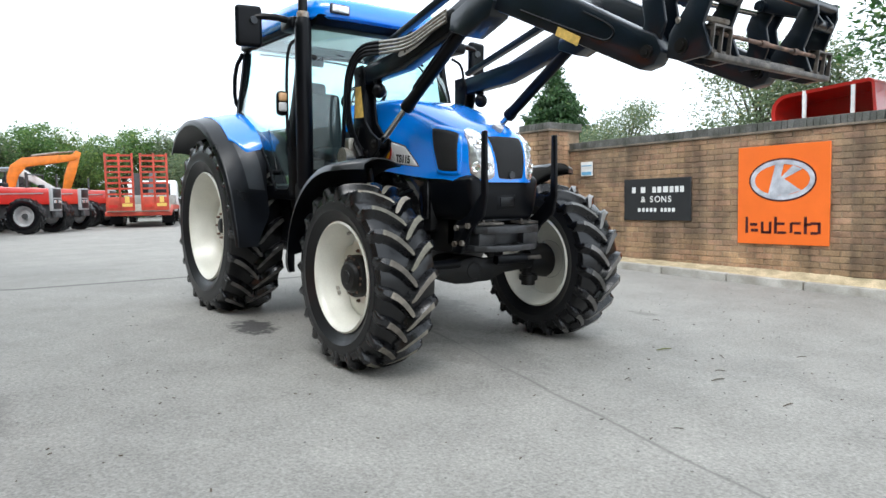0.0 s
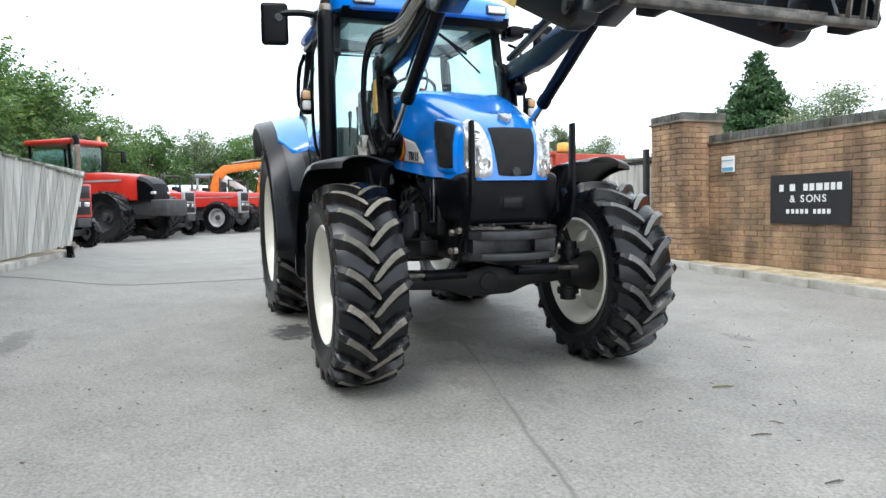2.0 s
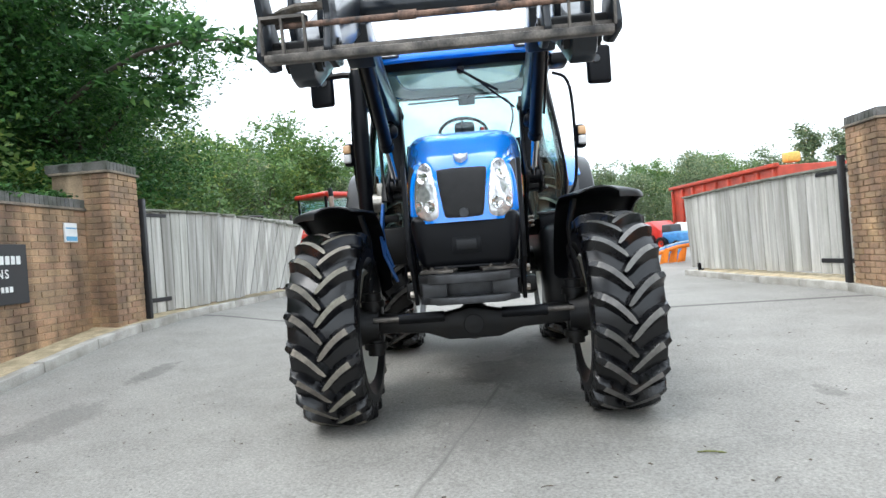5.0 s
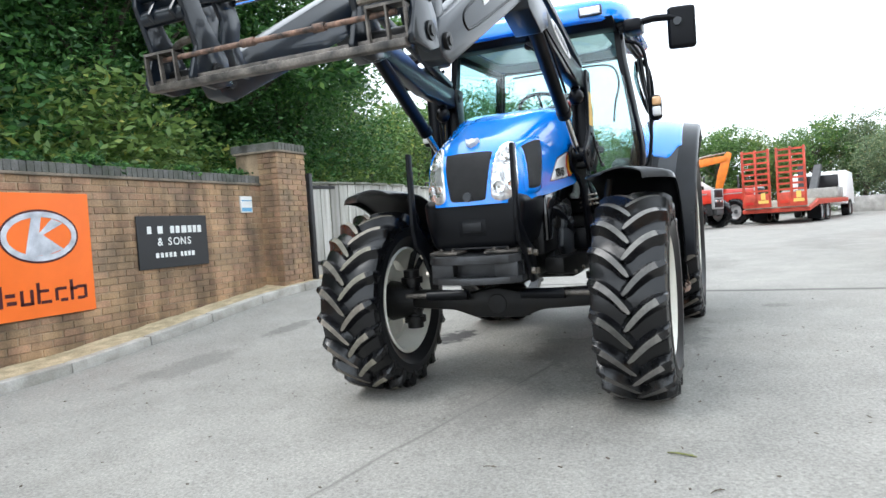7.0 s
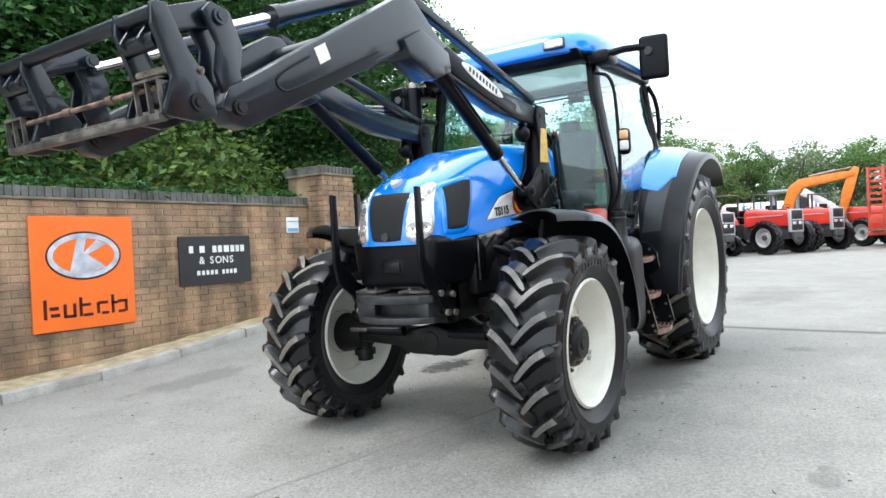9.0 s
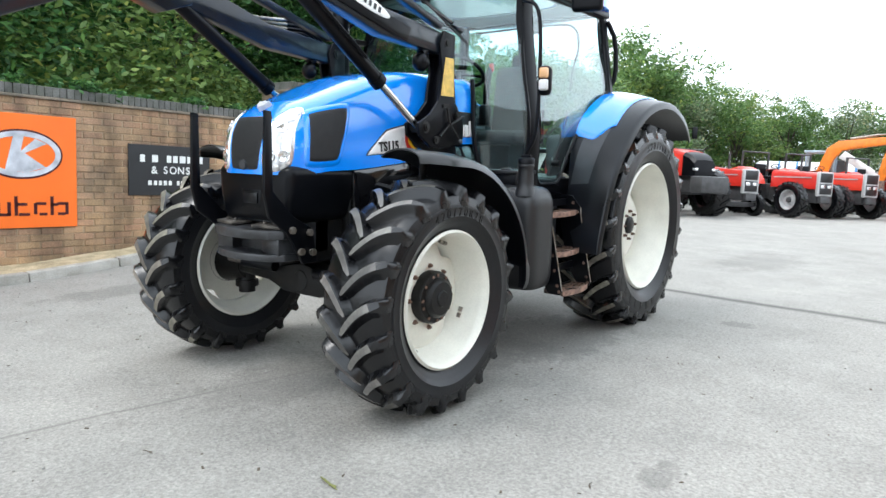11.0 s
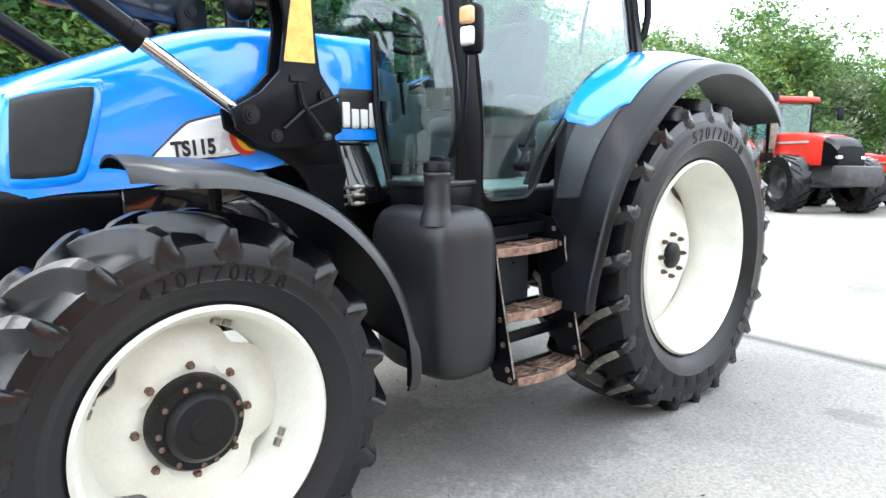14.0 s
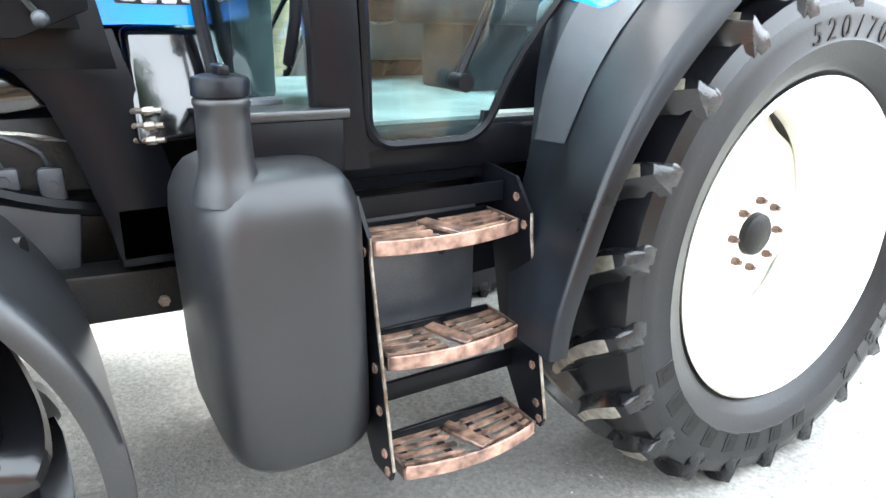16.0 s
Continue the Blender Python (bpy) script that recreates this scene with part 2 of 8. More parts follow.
def arc_band(bm, c, rad, a0, a1, y0, y1, thick, n=24, shape=None, lip=0.05):
    """A curved sheet round the y axis at c=(x, z); shape(i) may add (dr, y0, y1) along it."""
    loops = []
    for i in range(n + 1):
        k = i / n
        a = radians(a0 + (a1 - a0) * k)
        dr, ya, yb = shape(k) if shape else (0, y0, y1)
        ya, yb = (y0 if ya is None else ya), (y1 if yb is None else yb)
        mid = ya + 0.78 * (yb - ya)
        d = V(math.cos(a), 0, math.sin(a))
        o = V(c[0], 0, c[1])
        ro, rl = rad + dr, rad + dr - lip
        loops.append([o + d * ro + V(0, ya, 0), o + d * ro + V(0, mid, 0), o + d * (ro - 0.012) + V(0, ya + 0.93 * (yb - ya), 0), o + d * rl + V(0, yb, 0),
                      o + d * (rl - 0.004) + V(0, yb - thick, 0), o + d * (ro - 0.012 - thick) + V(0, ya + 0.9 * (yb - ya), 0), o + d * (ro - thick) + V(0, mid, 0), o + d * (ro - thick) + V(0, ya, 0)])
    rings(bm, loops)
    return bm


def part(name, bm, material, parent=None, label="", ang=38, smooth=True, loc=None):
    """Links a bmesh as one mesh object under a thing or a part."""
    bmesh.ops.recalc_face_normals(bm, faces=bm.faces)
    me = bpy.data.meshes.new(name)
    bm.to_mesh(me)
    bm.free()
    me.materials.append(material)
    if smooth:
        me.shade_smooth()
        me.set_sharp_from_angle(angle=radians(ang))
    ob = new(name, me)
    ob.parent = parent
    if loc is not None:
        ob.matrix_basis = loc if isinstance(loc, Matrix) else Matrix.Translation(loc)
    if label:
        ob["label"] = label
    return ob


def again(ob, parent, m):
    """Another object on the same mesh."""
    o = new(ob.name.split(".")[0], ob.data)
    o.parent, o.matrix_basis = parent, m
    return o


def thing(name, label, category, group="", kind="", m=None):
    ob = new(name)
    ob.empty_display_size = 0.2
    if m is not None:
        ob.matrix_basis = m
    return tagged(ob, label, category, group, kind)


def lettering(name, text, size, depth, material, parent, m, label="", align="CENTER", bold=0.0):
    cu = bpy.data.curves.new(name, "FONT")
    cu.offset = bold
    cu.body, cu.size, cu.extrude, cu.align_x, cu.align_y = text, size, depth, align, "CENTER"
    tmp = new(name + "_tmp", cu)
    bpy.context.view_layer.update()
    me = bpy.data.meshes.new_from_object(tmp.evaluated_get(bpy.context.evaluated_depsgraph_get()))
    bpy.data.objects.remove(tmp)
    bpy.data.curves.remove(cu)
    me.materials.clear()
    me.materials.append(material)
    ob = new(name, me)
    ob.parent, ob.matrix_basis = parent, m
    if label:
        ob["label"] = label
    return ob


def smoothstep(a, b, x):
    k = min(1, max(0, (x - a) / (b - a)))
    return k * k * (3 - 2 * k)


def ground_z(x, y):
    """The drive climbs to the gateway, and the yard behind is nearly level; it is a little higher by the western gate."""
    z = 0.04 * (3.6 - x) if x > -2 else 0.224 + 0.011 * (-2 - x)
    return z + 0.2 * smoothstep(2.4, 4.3, -y) * smoothstep(3.0, -1.0, x) * smoothstep(-12, -7, x)

# ---- ground ----
def asphalt():
    m = bpy.data.materials.new("worn_concrete_asphalt")
    m.use_nodes = True
    n, l = m.node_tree.nodes, m.node_tree.links
    p = n["Principled BSDF"]
    co = n.new("ShaderNodeTexCoord")

    def noise_node(scale, detail=4, rough=0.5):
        t = n.new("ShaderNodeTexNoise")
        t.inputs["Scale"].default_value, t.inputs["Detail"].default_value, t.inputs["Roughness"].default_value = scale, detail, rough
        l.new(co.outputs["Object"], t.inputs["Vector"])
        return t

    def ramp(src, a, ca, b, cb):
        r = n.new("ShaderNodeValToRGB")
        r.color_ramp.elements[0].position, r.color_ramp.elements[1].position = a, b
        r.color_ramp.elements[0].color, r.color_ramp.elements[1].color = (*ca, 1), (*cb, 1)
        l.new(src, r.inputs[0])
        return r

    def mix(kind, fac, a, b):
        x = n.new("ShaderNodeMixRGB")
        x.blend_type = kind
        if isinstance(fac, float):
            x.inputs[0].default_value = fac
        else:
            l.new(fac, x.inputs[0])
        l.new(a, x.inputs[1])
        l.new(b, x.inputs[2])
        return x.outputs[0]

    broad, mid, fine = noise_node(0.35, 5), noise_node(2.2, 6, 0.6), noise_node(55, 4, 0.7)
    speck = n.new("ShaderNodeTexVoronoi")
    speck.inputs["Scale"].default_value = 85
    l.new(co.outputs["Object"], speck.inputs["Vector"])
    base = ramp(broad.outputs["Fac"], 0.3, (0.25, 0.241, 0.226), 0.7, (0.3, 0.29, 0.274)).outputs[0]
    blot = ramp(mid.outputs["Fac"], 0.35, (0.86, 0.86, 0.855), 0.65, (1.04, 1.04, 1.03)).outputs[0]
    grain = ramp(fine.outputs["Fac"], 0.32, (0.5, 0.5, 0.5), 0.66, (1.25, 1.25, 1.23)).outputs[0]
    stone = ramp(speck.outputs["Color"], 0.1, (0.72, 0.72, 0.7), 0.95, (1.25, 1.24, 1.2)).outputs[0]
    col = mix("MULTIPLY", 1.0, base, blot)
    col = mix("MULTIPLY", 0.65, col, grain)
    col = mix("MULTIPLY", 0.45, col, stone)

    # oil patches, damp marks and painted tractor shade, with soft edges: centre x, y, radii, strength
    sep = n.new("ShaderNodeSeparateXYZ")
    l.new(co.outputs["Object"], sep.inputs[0])

    def math_node(op, a, b=None):
        x = n.new("ShaderNodeMath")
        x.operation = op
        for i, v in enumerate((a, b)):
            if v is None:
                continue
            if isinstance(v, (int, float)):
                x.inputs[i].default_value = v
            else:
                l.new(v, x.inputs[i])
        return x.outputs[0]

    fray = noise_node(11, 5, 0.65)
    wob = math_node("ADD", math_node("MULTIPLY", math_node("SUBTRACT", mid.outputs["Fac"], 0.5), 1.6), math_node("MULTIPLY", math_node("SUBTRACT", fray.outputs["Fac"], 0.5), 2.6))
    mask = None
    # larger ovals under the tractor: oily ground with its shade painted in
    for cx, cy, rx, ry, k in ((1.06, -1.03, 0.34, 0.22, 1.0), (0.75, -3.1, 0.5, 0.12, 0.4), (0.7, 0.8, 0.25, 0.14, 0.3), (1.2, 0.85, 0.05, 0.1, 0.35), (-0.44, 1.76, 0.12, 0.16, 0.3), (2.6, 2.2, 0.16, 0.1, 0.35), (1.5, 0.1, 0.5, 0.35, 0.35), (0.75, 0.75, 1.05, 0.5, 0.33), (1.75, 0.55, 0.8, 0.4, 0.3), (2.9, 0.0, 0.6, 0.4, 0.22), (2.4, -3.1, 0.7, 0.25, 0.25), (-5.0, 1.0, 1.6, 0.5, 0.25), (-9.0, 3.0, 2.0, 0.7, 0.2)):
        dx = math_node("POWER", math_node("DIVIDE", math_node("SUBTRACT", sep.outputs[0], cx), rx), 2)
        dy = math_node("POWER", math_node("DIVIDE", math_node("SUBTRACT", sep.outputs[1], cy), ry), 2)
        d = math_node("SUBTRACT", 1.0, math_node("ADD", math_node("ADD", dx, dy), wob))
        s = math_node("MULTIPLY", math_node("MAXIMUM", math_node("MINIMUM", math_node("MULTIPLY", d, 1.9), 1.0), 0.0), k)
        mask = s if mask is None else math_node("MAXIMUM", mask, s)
    # the dark joint across the gateway, and a thin crack along the drive
    wander = noise_node(0.9, 5)
    wx = math_node("MULTIPLY", math_node("SUBTRACT", wander.outputs["Fac"], 0.5), 0.35)
    east = math_node("MULTIPLY", math_node("LESS_THAN", sep.outputs[1], -0.2), 0.82)
    jx = math_node("ABSOLUTE", math_node("ADD", math_node("SUBTRACT", math_node("ADD", sep.outputs[0], east), math_node("MULTIPLY", sep.outputs[1], 0.06)), math_node("ADD", 1.53, math_node("MULTIPLY", wx, 0.25))))
    joint = math_node("MULTIPLY", math_node("MAXIMUM", math_node("SUBTRACT", 1.0, math_node("DIVIDE", jx, 0.095)), 0.0), 0.9)
    cy_ = math_node("ABSOLUTE", math_node("ADD", math_node("ADD", sep.outputs[1], math_node("MULTIPLY", math_node("SUBTRACT", sep.outputs[0], 2.6), 0.22)), math_node("ADD", math_node("MULTIPLY", wx, 0.16), math_node("MULTIPLY", math_node("SUBTRACT", mid.outputs["Fac"], 0.5), 0.05))))
    front = math_node("MULTIPLY", math_node("GREATER_THAN", sep.outputs[0], 1.5), math_node("LESS_THAN", sep.outputs[0], 9.0))
    crack = math_node("MULTIPLY", math_node("MULTIPLY", math_node("MAXIMUM", math_node("SUBTRACT", 1.0, math_node("DIVIDE", cy_, 0.02)), 0.0), front), math_node("MULTIPLY", fine.outputs["Fac"], 0.95))
    mask = math_node("MAXIMUM", math_node("MAXIMUM", mask, joint), crack)
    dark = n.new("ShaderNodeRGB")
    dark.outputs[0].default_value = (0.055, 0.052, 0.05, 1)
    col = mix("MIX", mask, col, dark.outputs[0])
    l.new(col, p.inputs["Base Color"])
    p.inputs["Roughness"].default_value = 0.85
    b = n.new("ShaderNodeBump")
    b.inputs["Strength"].default_value, b.inputs["Distance"].default_value = 0.4, 0.006
    l.new(math_node("ADD", fine.outputs["Fac"], math_node("MULTIPLY", speck.outputs["Distance"], 0.8)), b.inputs["Height"])
    l.new(b.outputs[0], p.inputs["Normal"])
    return m


ASPHALT = asphalt()
BRICK = mat("weathered_brick", (0.35, 0.216, 0.124), 0.9, 0, 0.3, 2.6, 60, 0.8, tint=(0.23, 0.155, 0.098), spread=0.17, streak=0.45, place=True)
MORTAR = mat("mortar", (0.37, 0.265, 0.17), 0.95, 0, 0.3, 2.6, 90, 0.6, tint=(0.23, 0.17, 0.115), streak=0.45, place=True)
COPING = mat("blue_brick_coping", (0.115, 0.112, 0.108), 0.8, 0, 0.35, 5, 80, 0.5, tint=(0.055, 0.06, 0.045), spread=0.2, place=True)
TILECR = mat("tile_creasing", (0.2, 0.16, 0.12), 0.9, 0, 0.4, 5, 80, 0.5, tint=(0.1, 0.09, 0.07), place=True)
KERB = mat("concrete_kerb", (0.4, 0.385, 0.355), 0.9, 0, 0.2, 4, 90, 0.4, tint=(0.25, 0.235, 0.2), spread=0.08, place=True)
GRAVEL = mat("pale_gravel", (0.46, 0.37, 0.24), 0.95, 0, 0.3, 7, 70, 0.9, tint=(0.3, 0.25, 0.15))
BOARD = mat("weathered_grey_boards", (0.47, 0.46, 0.43), 0.9, 0, 0.16, 3, 60, 0.5, tint=(0.3, 0.29, 0.255), spread=0.22, place=True, squash=(4, 4, 0.3))
POSTBL = mat("black_gate_steel", (0.02, 0.02, 0.022), 0.5, 0.3, 0.2, 6, 90, 0.1)
SIGNBL = mat("black_sign", (0.016, 0.017, 0.019), 0.45, 0, 0.1, 6, 200, 0.05)
SIGNOR = mat("orange_sign", (0.9, 0.17, 0.02), 0.4, 0, 0.04, 3, 200, 0.0)
SIGNTX = mat("off_white_lettering", (0.75, 0.76, 0.74), 0.5, 0, 0.05, 6, 200, 0.0)
SILVER = mat("silver_print", (0.6, 0.62, 0.66), 0.4, 0.1, 0.25, 6, 200, 0.0, tint=(0.35, 0.37, 0.42))
MAROON = mat("dark_print", (0.06, 0.008, 0.012), 0.4, 0, 0.05, 6, 200, 0.0)
LBLUE = mat("pale_blue_print", (0.12, 0.35, 0.55), 0.5, 0, 0.05, 6, 200, 0.0)

xs = sorted({round(x, 2) for x in [*np.arange(-40, 24, 1.0), *np.arange(-9, 9, 0.25)]})
ys = sorted({round(y, 2) for y in [*np.arange(-30, 30, 1.0), *np.arange(-6, 6, 0.25)]})
xs, ys = [-900, -300, -120, -60] + xs + [60, 200, 900], [-900, -300, -120, -50] + ys + [50, 120, 300, 900]
bm = bmesh.new()
gv = [[bm.verts.new((x, y, ground_z(max(x, -60), y) if x < 24 else -1.0)) for y in ys] for x in xs]
for i in range(len(xs) - 1):
    for j in range(len(ys) - 1):
        bm.faces.new((gv[i][j], gv[i + 1][j], gv[i + 1][j + 1], gv[i][j + 1]))
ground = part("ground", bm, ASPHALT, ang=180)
tagged(ground, "pale grey worn asphalt drive and yard with cracks", "ground", kind="structure")

# ---- walls of the gateway: side +1 is the tractor's left, -1 its right ----
WALL = {1: dict(face=5.18, x0=-1.03, x1=7.6, top=1.915, pil=(-1.70, -1.03, 4.70, 5.42, 2.24), base=lambda x: 0.245 - 0.012 * max(0, x)),
        -1: dict(face=-4.62, x0=-0.80, x1=7.6, top=1.885, pil=(-1.46, -0.80, -4.30, -5.0, 2.33), base=lambda x: 0.47 - 0.095 * (x + 0.8) if x < 2.5 else 0.156 - 0.035 * (x - 2.5))}
random.seed(4)
CUR = 0.075
BR = {}


def brick_mesh(sx, sy, sz, k):
    key = (round(sx, 3), round(sy, 3), k)
    if key not in BR:
        bm = bmesh.new()
        rr = random.Random(k * 7 + int(sx * 1000))
        box(bm, (0, 0, 0), (sx, sy, sz))
        for v in bm.verts:
            v.co += V(*(rr.uniform(-0.002, 0.002) for _ in range(3)))
        es = list(bm.edges)
        bmesh.ops.bevel(bm, geom=es, offset=0.004, segments=1, affect="EDGES")
        me = bpy.data.meshes.new("brick")
        bm.to_mesh(me)
        bm.free()
        me.materials.append(BRICK)
        BR[key] = me
    return BR[key]


walls = {}
for s, w in WALL.items():
    f, t = w["face"], 0.3
    bm = bmesh.new()
    lo, hi = f + s * 0.004, f + s * t
    prism(bm, [(w["x0"], w["base"](w["x0"]) - 0.5), (w["x1"], -0.6), (w["x1"], w["top"]), (w["x0"], w["top"])], "y", lo, hi)
    ob = part(f"wall_{'east' if s > 0 else 'west'}", bm, MORTAR, smooth=False)
    walls[s] = tagged(ob, "weathered brown brick wall with dark coping", "wall", kind="structure")
    x0, x1, ya, yb, tp = w["pil"]
    bm = bmesh.new()
    base = w["base"](x1)
    prism(bm, [(x0 + 0.008, base - 0.5), (x1 - 0.008, base - 0.5), (x1 - 0.008, tp), (x0 + 0.008, tp)], "y", ya + s * 0.008, yb)
    pil = part(f"gate_pillar_{'east' if s > 0 else 'west'}", bm, MORTAR, smooth=False)
    tagged(pil, "square brown brick gate pillar with dark cap", "pillar", kind="structure")
    w["pillar"] = pil
    # coping: a thin tile course, and bricks on edge above it
    bm = bmesh.new()
    prism(bm, [(w["x0"], w["top"]), (w["x1"], w["top"]), (w["x1"], w["top"] + 0.03), (w["x0"], w["top"] + 0.03)], "y", f - s * 0.03, hi + s * 0.03, 0.004)
    part("tile_course", bm, TILECR, walls[s], "thin tile course under the coping")
    bm = bmesh.new()
    prism(bm, [(x0 - 0.03, tp), (x1 + 0.03, tp), (x1 + 0.03, tp + 0.03), (x0 - 0.03, tp + 0.03)], "y", ya - s * 0.03, yb + s * 0.03, 0.004)
    part("tile_course", bm, TILECR, pil)
    bm = bmesh.new()
    box(bm, (0, 0, 0), (0.071, 0.30, 0.105), bev=0.005, seg=1)
    first = part("coping_brick", bm, COPING, walls[s], loc=(w["x0"] + 0.04, f + s * 0.14, w["top"] + 0.0825))
    n = int((w["x1"] - w["x0"]) / 0.075)
    for i in range(1, n):
        again(first, walls[s], pose(w["x0"] + 0.04 + 0.075 * i, f + s * 0.14 + random.uniform(-0.004, 0.004), w["top"] + 0.0825, 0, random.uniform(-1, 1), random.uniform(-0.6, 0.6)))
    nx = int((x1 - x0) / 0.075)
    for i in range(nx + 1):
        for yy in (0.15, 0.45, 0.62):
            again(first, pil, pose(x0 + 0.02 + (x1 - x0 - 0.04) * i / nx, ya + s * yy, tp + 0.0825 + (0.001 if yy == 0.62 else 0)))

# ---- verges, kerbs ----
KLINE = {1: [(-6.3, 3.95), (-3.5, 4.25), (-1.75, 4.60), (0.3, 4.70), (2.5, 4.82), (3.6, 4.95), (8.5, 5.1)],
         -1: [(-6.6, -3.75), (-3.5, -4.0), (-1.3, -4.12), (0.3, -4.14), (2.5, -4.12), (4.0, -4.12), (8.5, -4.1)]}


def kline(s, x):
    p = KLINE[s]
    return float(np.interp(x, [q[0] for q in p], [q[1] for q in p]))


for s in (1, -1):
    bm = bmesh.new()
    loops = []
    for x in np.arange(-6.6 if s < 0 else -6.2, 7.6, 0.1):
        y0 = kline(s, x)
        yw = WALL[s]["face"] if x > WALL[s]["x0"] else (y0 + s * 0.5)
        z0 = ground_z(x, y0) + 0.095
        z1 = WALL[s]["base"](x) + 0.01 if x > WALL[s]["x0"] else ground_z(x, y0) + 0.13
        loops.append([V(x, y0 + s * 0.1 + (yw + s * 0.05 - y0 - s * 0.1) * k, z0 + (z1 - z0) * k + 0.012 * noise.noise(V(x * 5, k * 3, s))) for k in (0, 0.2, 0.4, 0.6, 0.8, 1.0)])
    rings(bm, loops, closed=False, caps=False)
    v = part(f"verge_{'east' if s > 0 else 'west'}", bm, GRAVEL, ang=180)
    tagged(v, "strip of pale gravel at the wall's foot", "verge", kind="structure")
    kt = thing(f"kerb_{'east' if s > 0 else 'west'}", "row of pale concrete kerb stones", "kerb", kind="structure")
    x, i = (-6.3 if s > 0 else -6.5), 0
    bm = bmesh.new()
    box(bm, (0, 0, 0), (0.905, 0.125, 0.25), bev=0.015, seg=2)
    km = part("kerb_stone", bm, KERB, kt)
    first = True
    while x < 8.0:
        xa, xb = x, x + 0.915
        pa, pb = V(xa, kline(s, xa), 0), V(xb, kline(s, xb), 0)
        c = (pa + pb) / 2
        m = pose(c.x, c.y + s * 0.06, ground_z(c.x, c.y) + 0.1 - 0.125 + random.uniform(-0.004, 0.004), 0, math.degrees(math.atan2(ground_z(xa, pa.y) - ground_z(xb, pb.y), 0.915)), math.degrees(math.atan2(pb.y - pa.y, pb.x - pa.x)))
        if first:
            km.matrix_basis, first = m, False
        else:
            again(km, kt, m)
        x = xb

MOSSCAP = mat("mossy_capping", (0.2, 0.2, 0.17), 0.95, 0, 0.3, 6, 60, 0.5, tint=(0.1, 0.11, 0.08))
# ---- gates of grey boards, swung open into the yard ----
GATES = {1: dict(a=(-1.86, 4.86), b=(-6.35, 4.12), z0=0.40, z1=0.40, top0=1.78, top1=1.75, lean=6), -1: dict(a=(-1.62, -4.50), b=(-6.35, -3.66), z0=0.54, z1=0.52, top0=1.92, top1=1.90, lean=34, short=0.93, lift=0.12)}
for s, g in GATES.items():
    a, b = V(*g["a"], 0), V(*g["b"], 0)
    d = (b - a).normalized()
    L = (b - a).length
    yaw = math.degrees(math.atan2(d.y, d.x))
    gate = thing("gate", "weathered grey boarded gate standing open" + (", sagging at its free end" if s < 0 else ", on a small wheel"), "gate", m=pose(a.x, a.y, 0, 0, 0, yaw))
    n = 25
    widths = [random.uniform(0.75, 1.2) for _ in range(n)]
    edge_at = 0.0
    side = 1 if s > 0 else -1      # the boards' face towards the drive
    for i in range(n):
        bw = widths[i] * L * g.get("short", 1.0) / sum(widths)
        k = (edge_at + bw / 2) / (L * g.get("short", 1.0))
        z0, z1 = g["z0"] + (g["z1"] - g["z0"]) * k + random.uniform(-0.012, 0.012) + g.get("lift", 0.0) * k * k, g["top0"] + (g["top1"] - g["top0"]) * k + 0.03 * math.sin(k * math.pi)
        lean = [math.tan(radians(g["lean"] * smoothstep(0.1, 1.0, kk))) * (z1 - z0) for kk in (k - 0.5 / n, k + 0.5 / n)]
        a0, a1 = edge_at + 0.006, edge_at + bw - 0.006 - random.uniform(0, 0.008)
        bm = bmesh.new()
        dy = side * random.uniform(-0.003, 0.004)
        prism(bm, [(a0, z0), (a1, z0 + random.uniform(-0.006, 0.006)), (a1 + lean[1], z1), (a0 + lean[0], z1)], "y", dy - 0.011, dy + 0.011, 0.003, 1)
        part("board", bm, BOARD, gate)
        edge_at += bw
    for k in range(12):
        bm = bmesh.new()
        x0, x1 = L * k / 12, L * (k + 1) / 12
        za = g["top0"] + (g["top1"] - g["top0"]) * (k + 0.5) / 12 + 0.03 * math.sin((k + 0.5) / 12 * math.pi)
        box(bm, ((x0 + x1) / 2 * g.get("short", 1.0) + 0.5 * (za - g["z0"]) * 2 * math.sin(radians(g["lean"] * smoothstep(0.1, 1.0, (k + 0.5) / 12))), 0, za + 0.02 - 0.5 * (za - g["z0"]) * (1 - math.cos(radians(g["lean"] * smoothstep(0.1, 1.0, (k + 0.5) / 12))))), (x1 - x0 - 0.004, 0.1, 0.035), bev=0.006, seg=1)
        part("capping", bm, MOSSCAP, gate, "mossy capping rail" if k == 0 else "")
    for zz in (g["z0"] + 0.22, (g["z0"] + g["top0"]) / 2 + 0.1, g["top0"] - 0.15):
        bm = bmesh.new()
        box(bm, (L / 2 - 0.15, -side * 0.05, zz), (L - 0.3, 0.06, 0.08), bev=0.006, seg=1)
        part("rail", bm, BOARD, gate)
    bm = bmesh.new()
    box(bm, (0.36, side * 0.018, g["z0"] + 0.17), (0.72, 0.012, 0.06), bev=0.004, seg=1)
    part("strap_hinge", bm, POSTBL, gate, "black strap hinge")
    bm = bmesh.new()
    box(bm, (0.36, side * 0.018, g["top0"] - 0.04), (0.72, 0.012, 0.05), bev=0.004, seg=1)
    part("strap_hinge", bm, POSTBL, gate, "black strap hinge")
    bm = bmesh.new()
    cyl(bm, (L - 0.35, -0.04, g["z1"] - 0.10), (L - 0.35, 0.04, g["z1"] - 0.10), 0.085, n=20)
    box(bm, (L - 0.35, 0, g["z1"] + 0.02), (0.08, 0.1, 0.16), bev=0.01)
    part("wheel", bm, BLACK, gate, "small black jockey wheel")
    bm = bmesh.new()
    zb = g["z0"] - 0.35
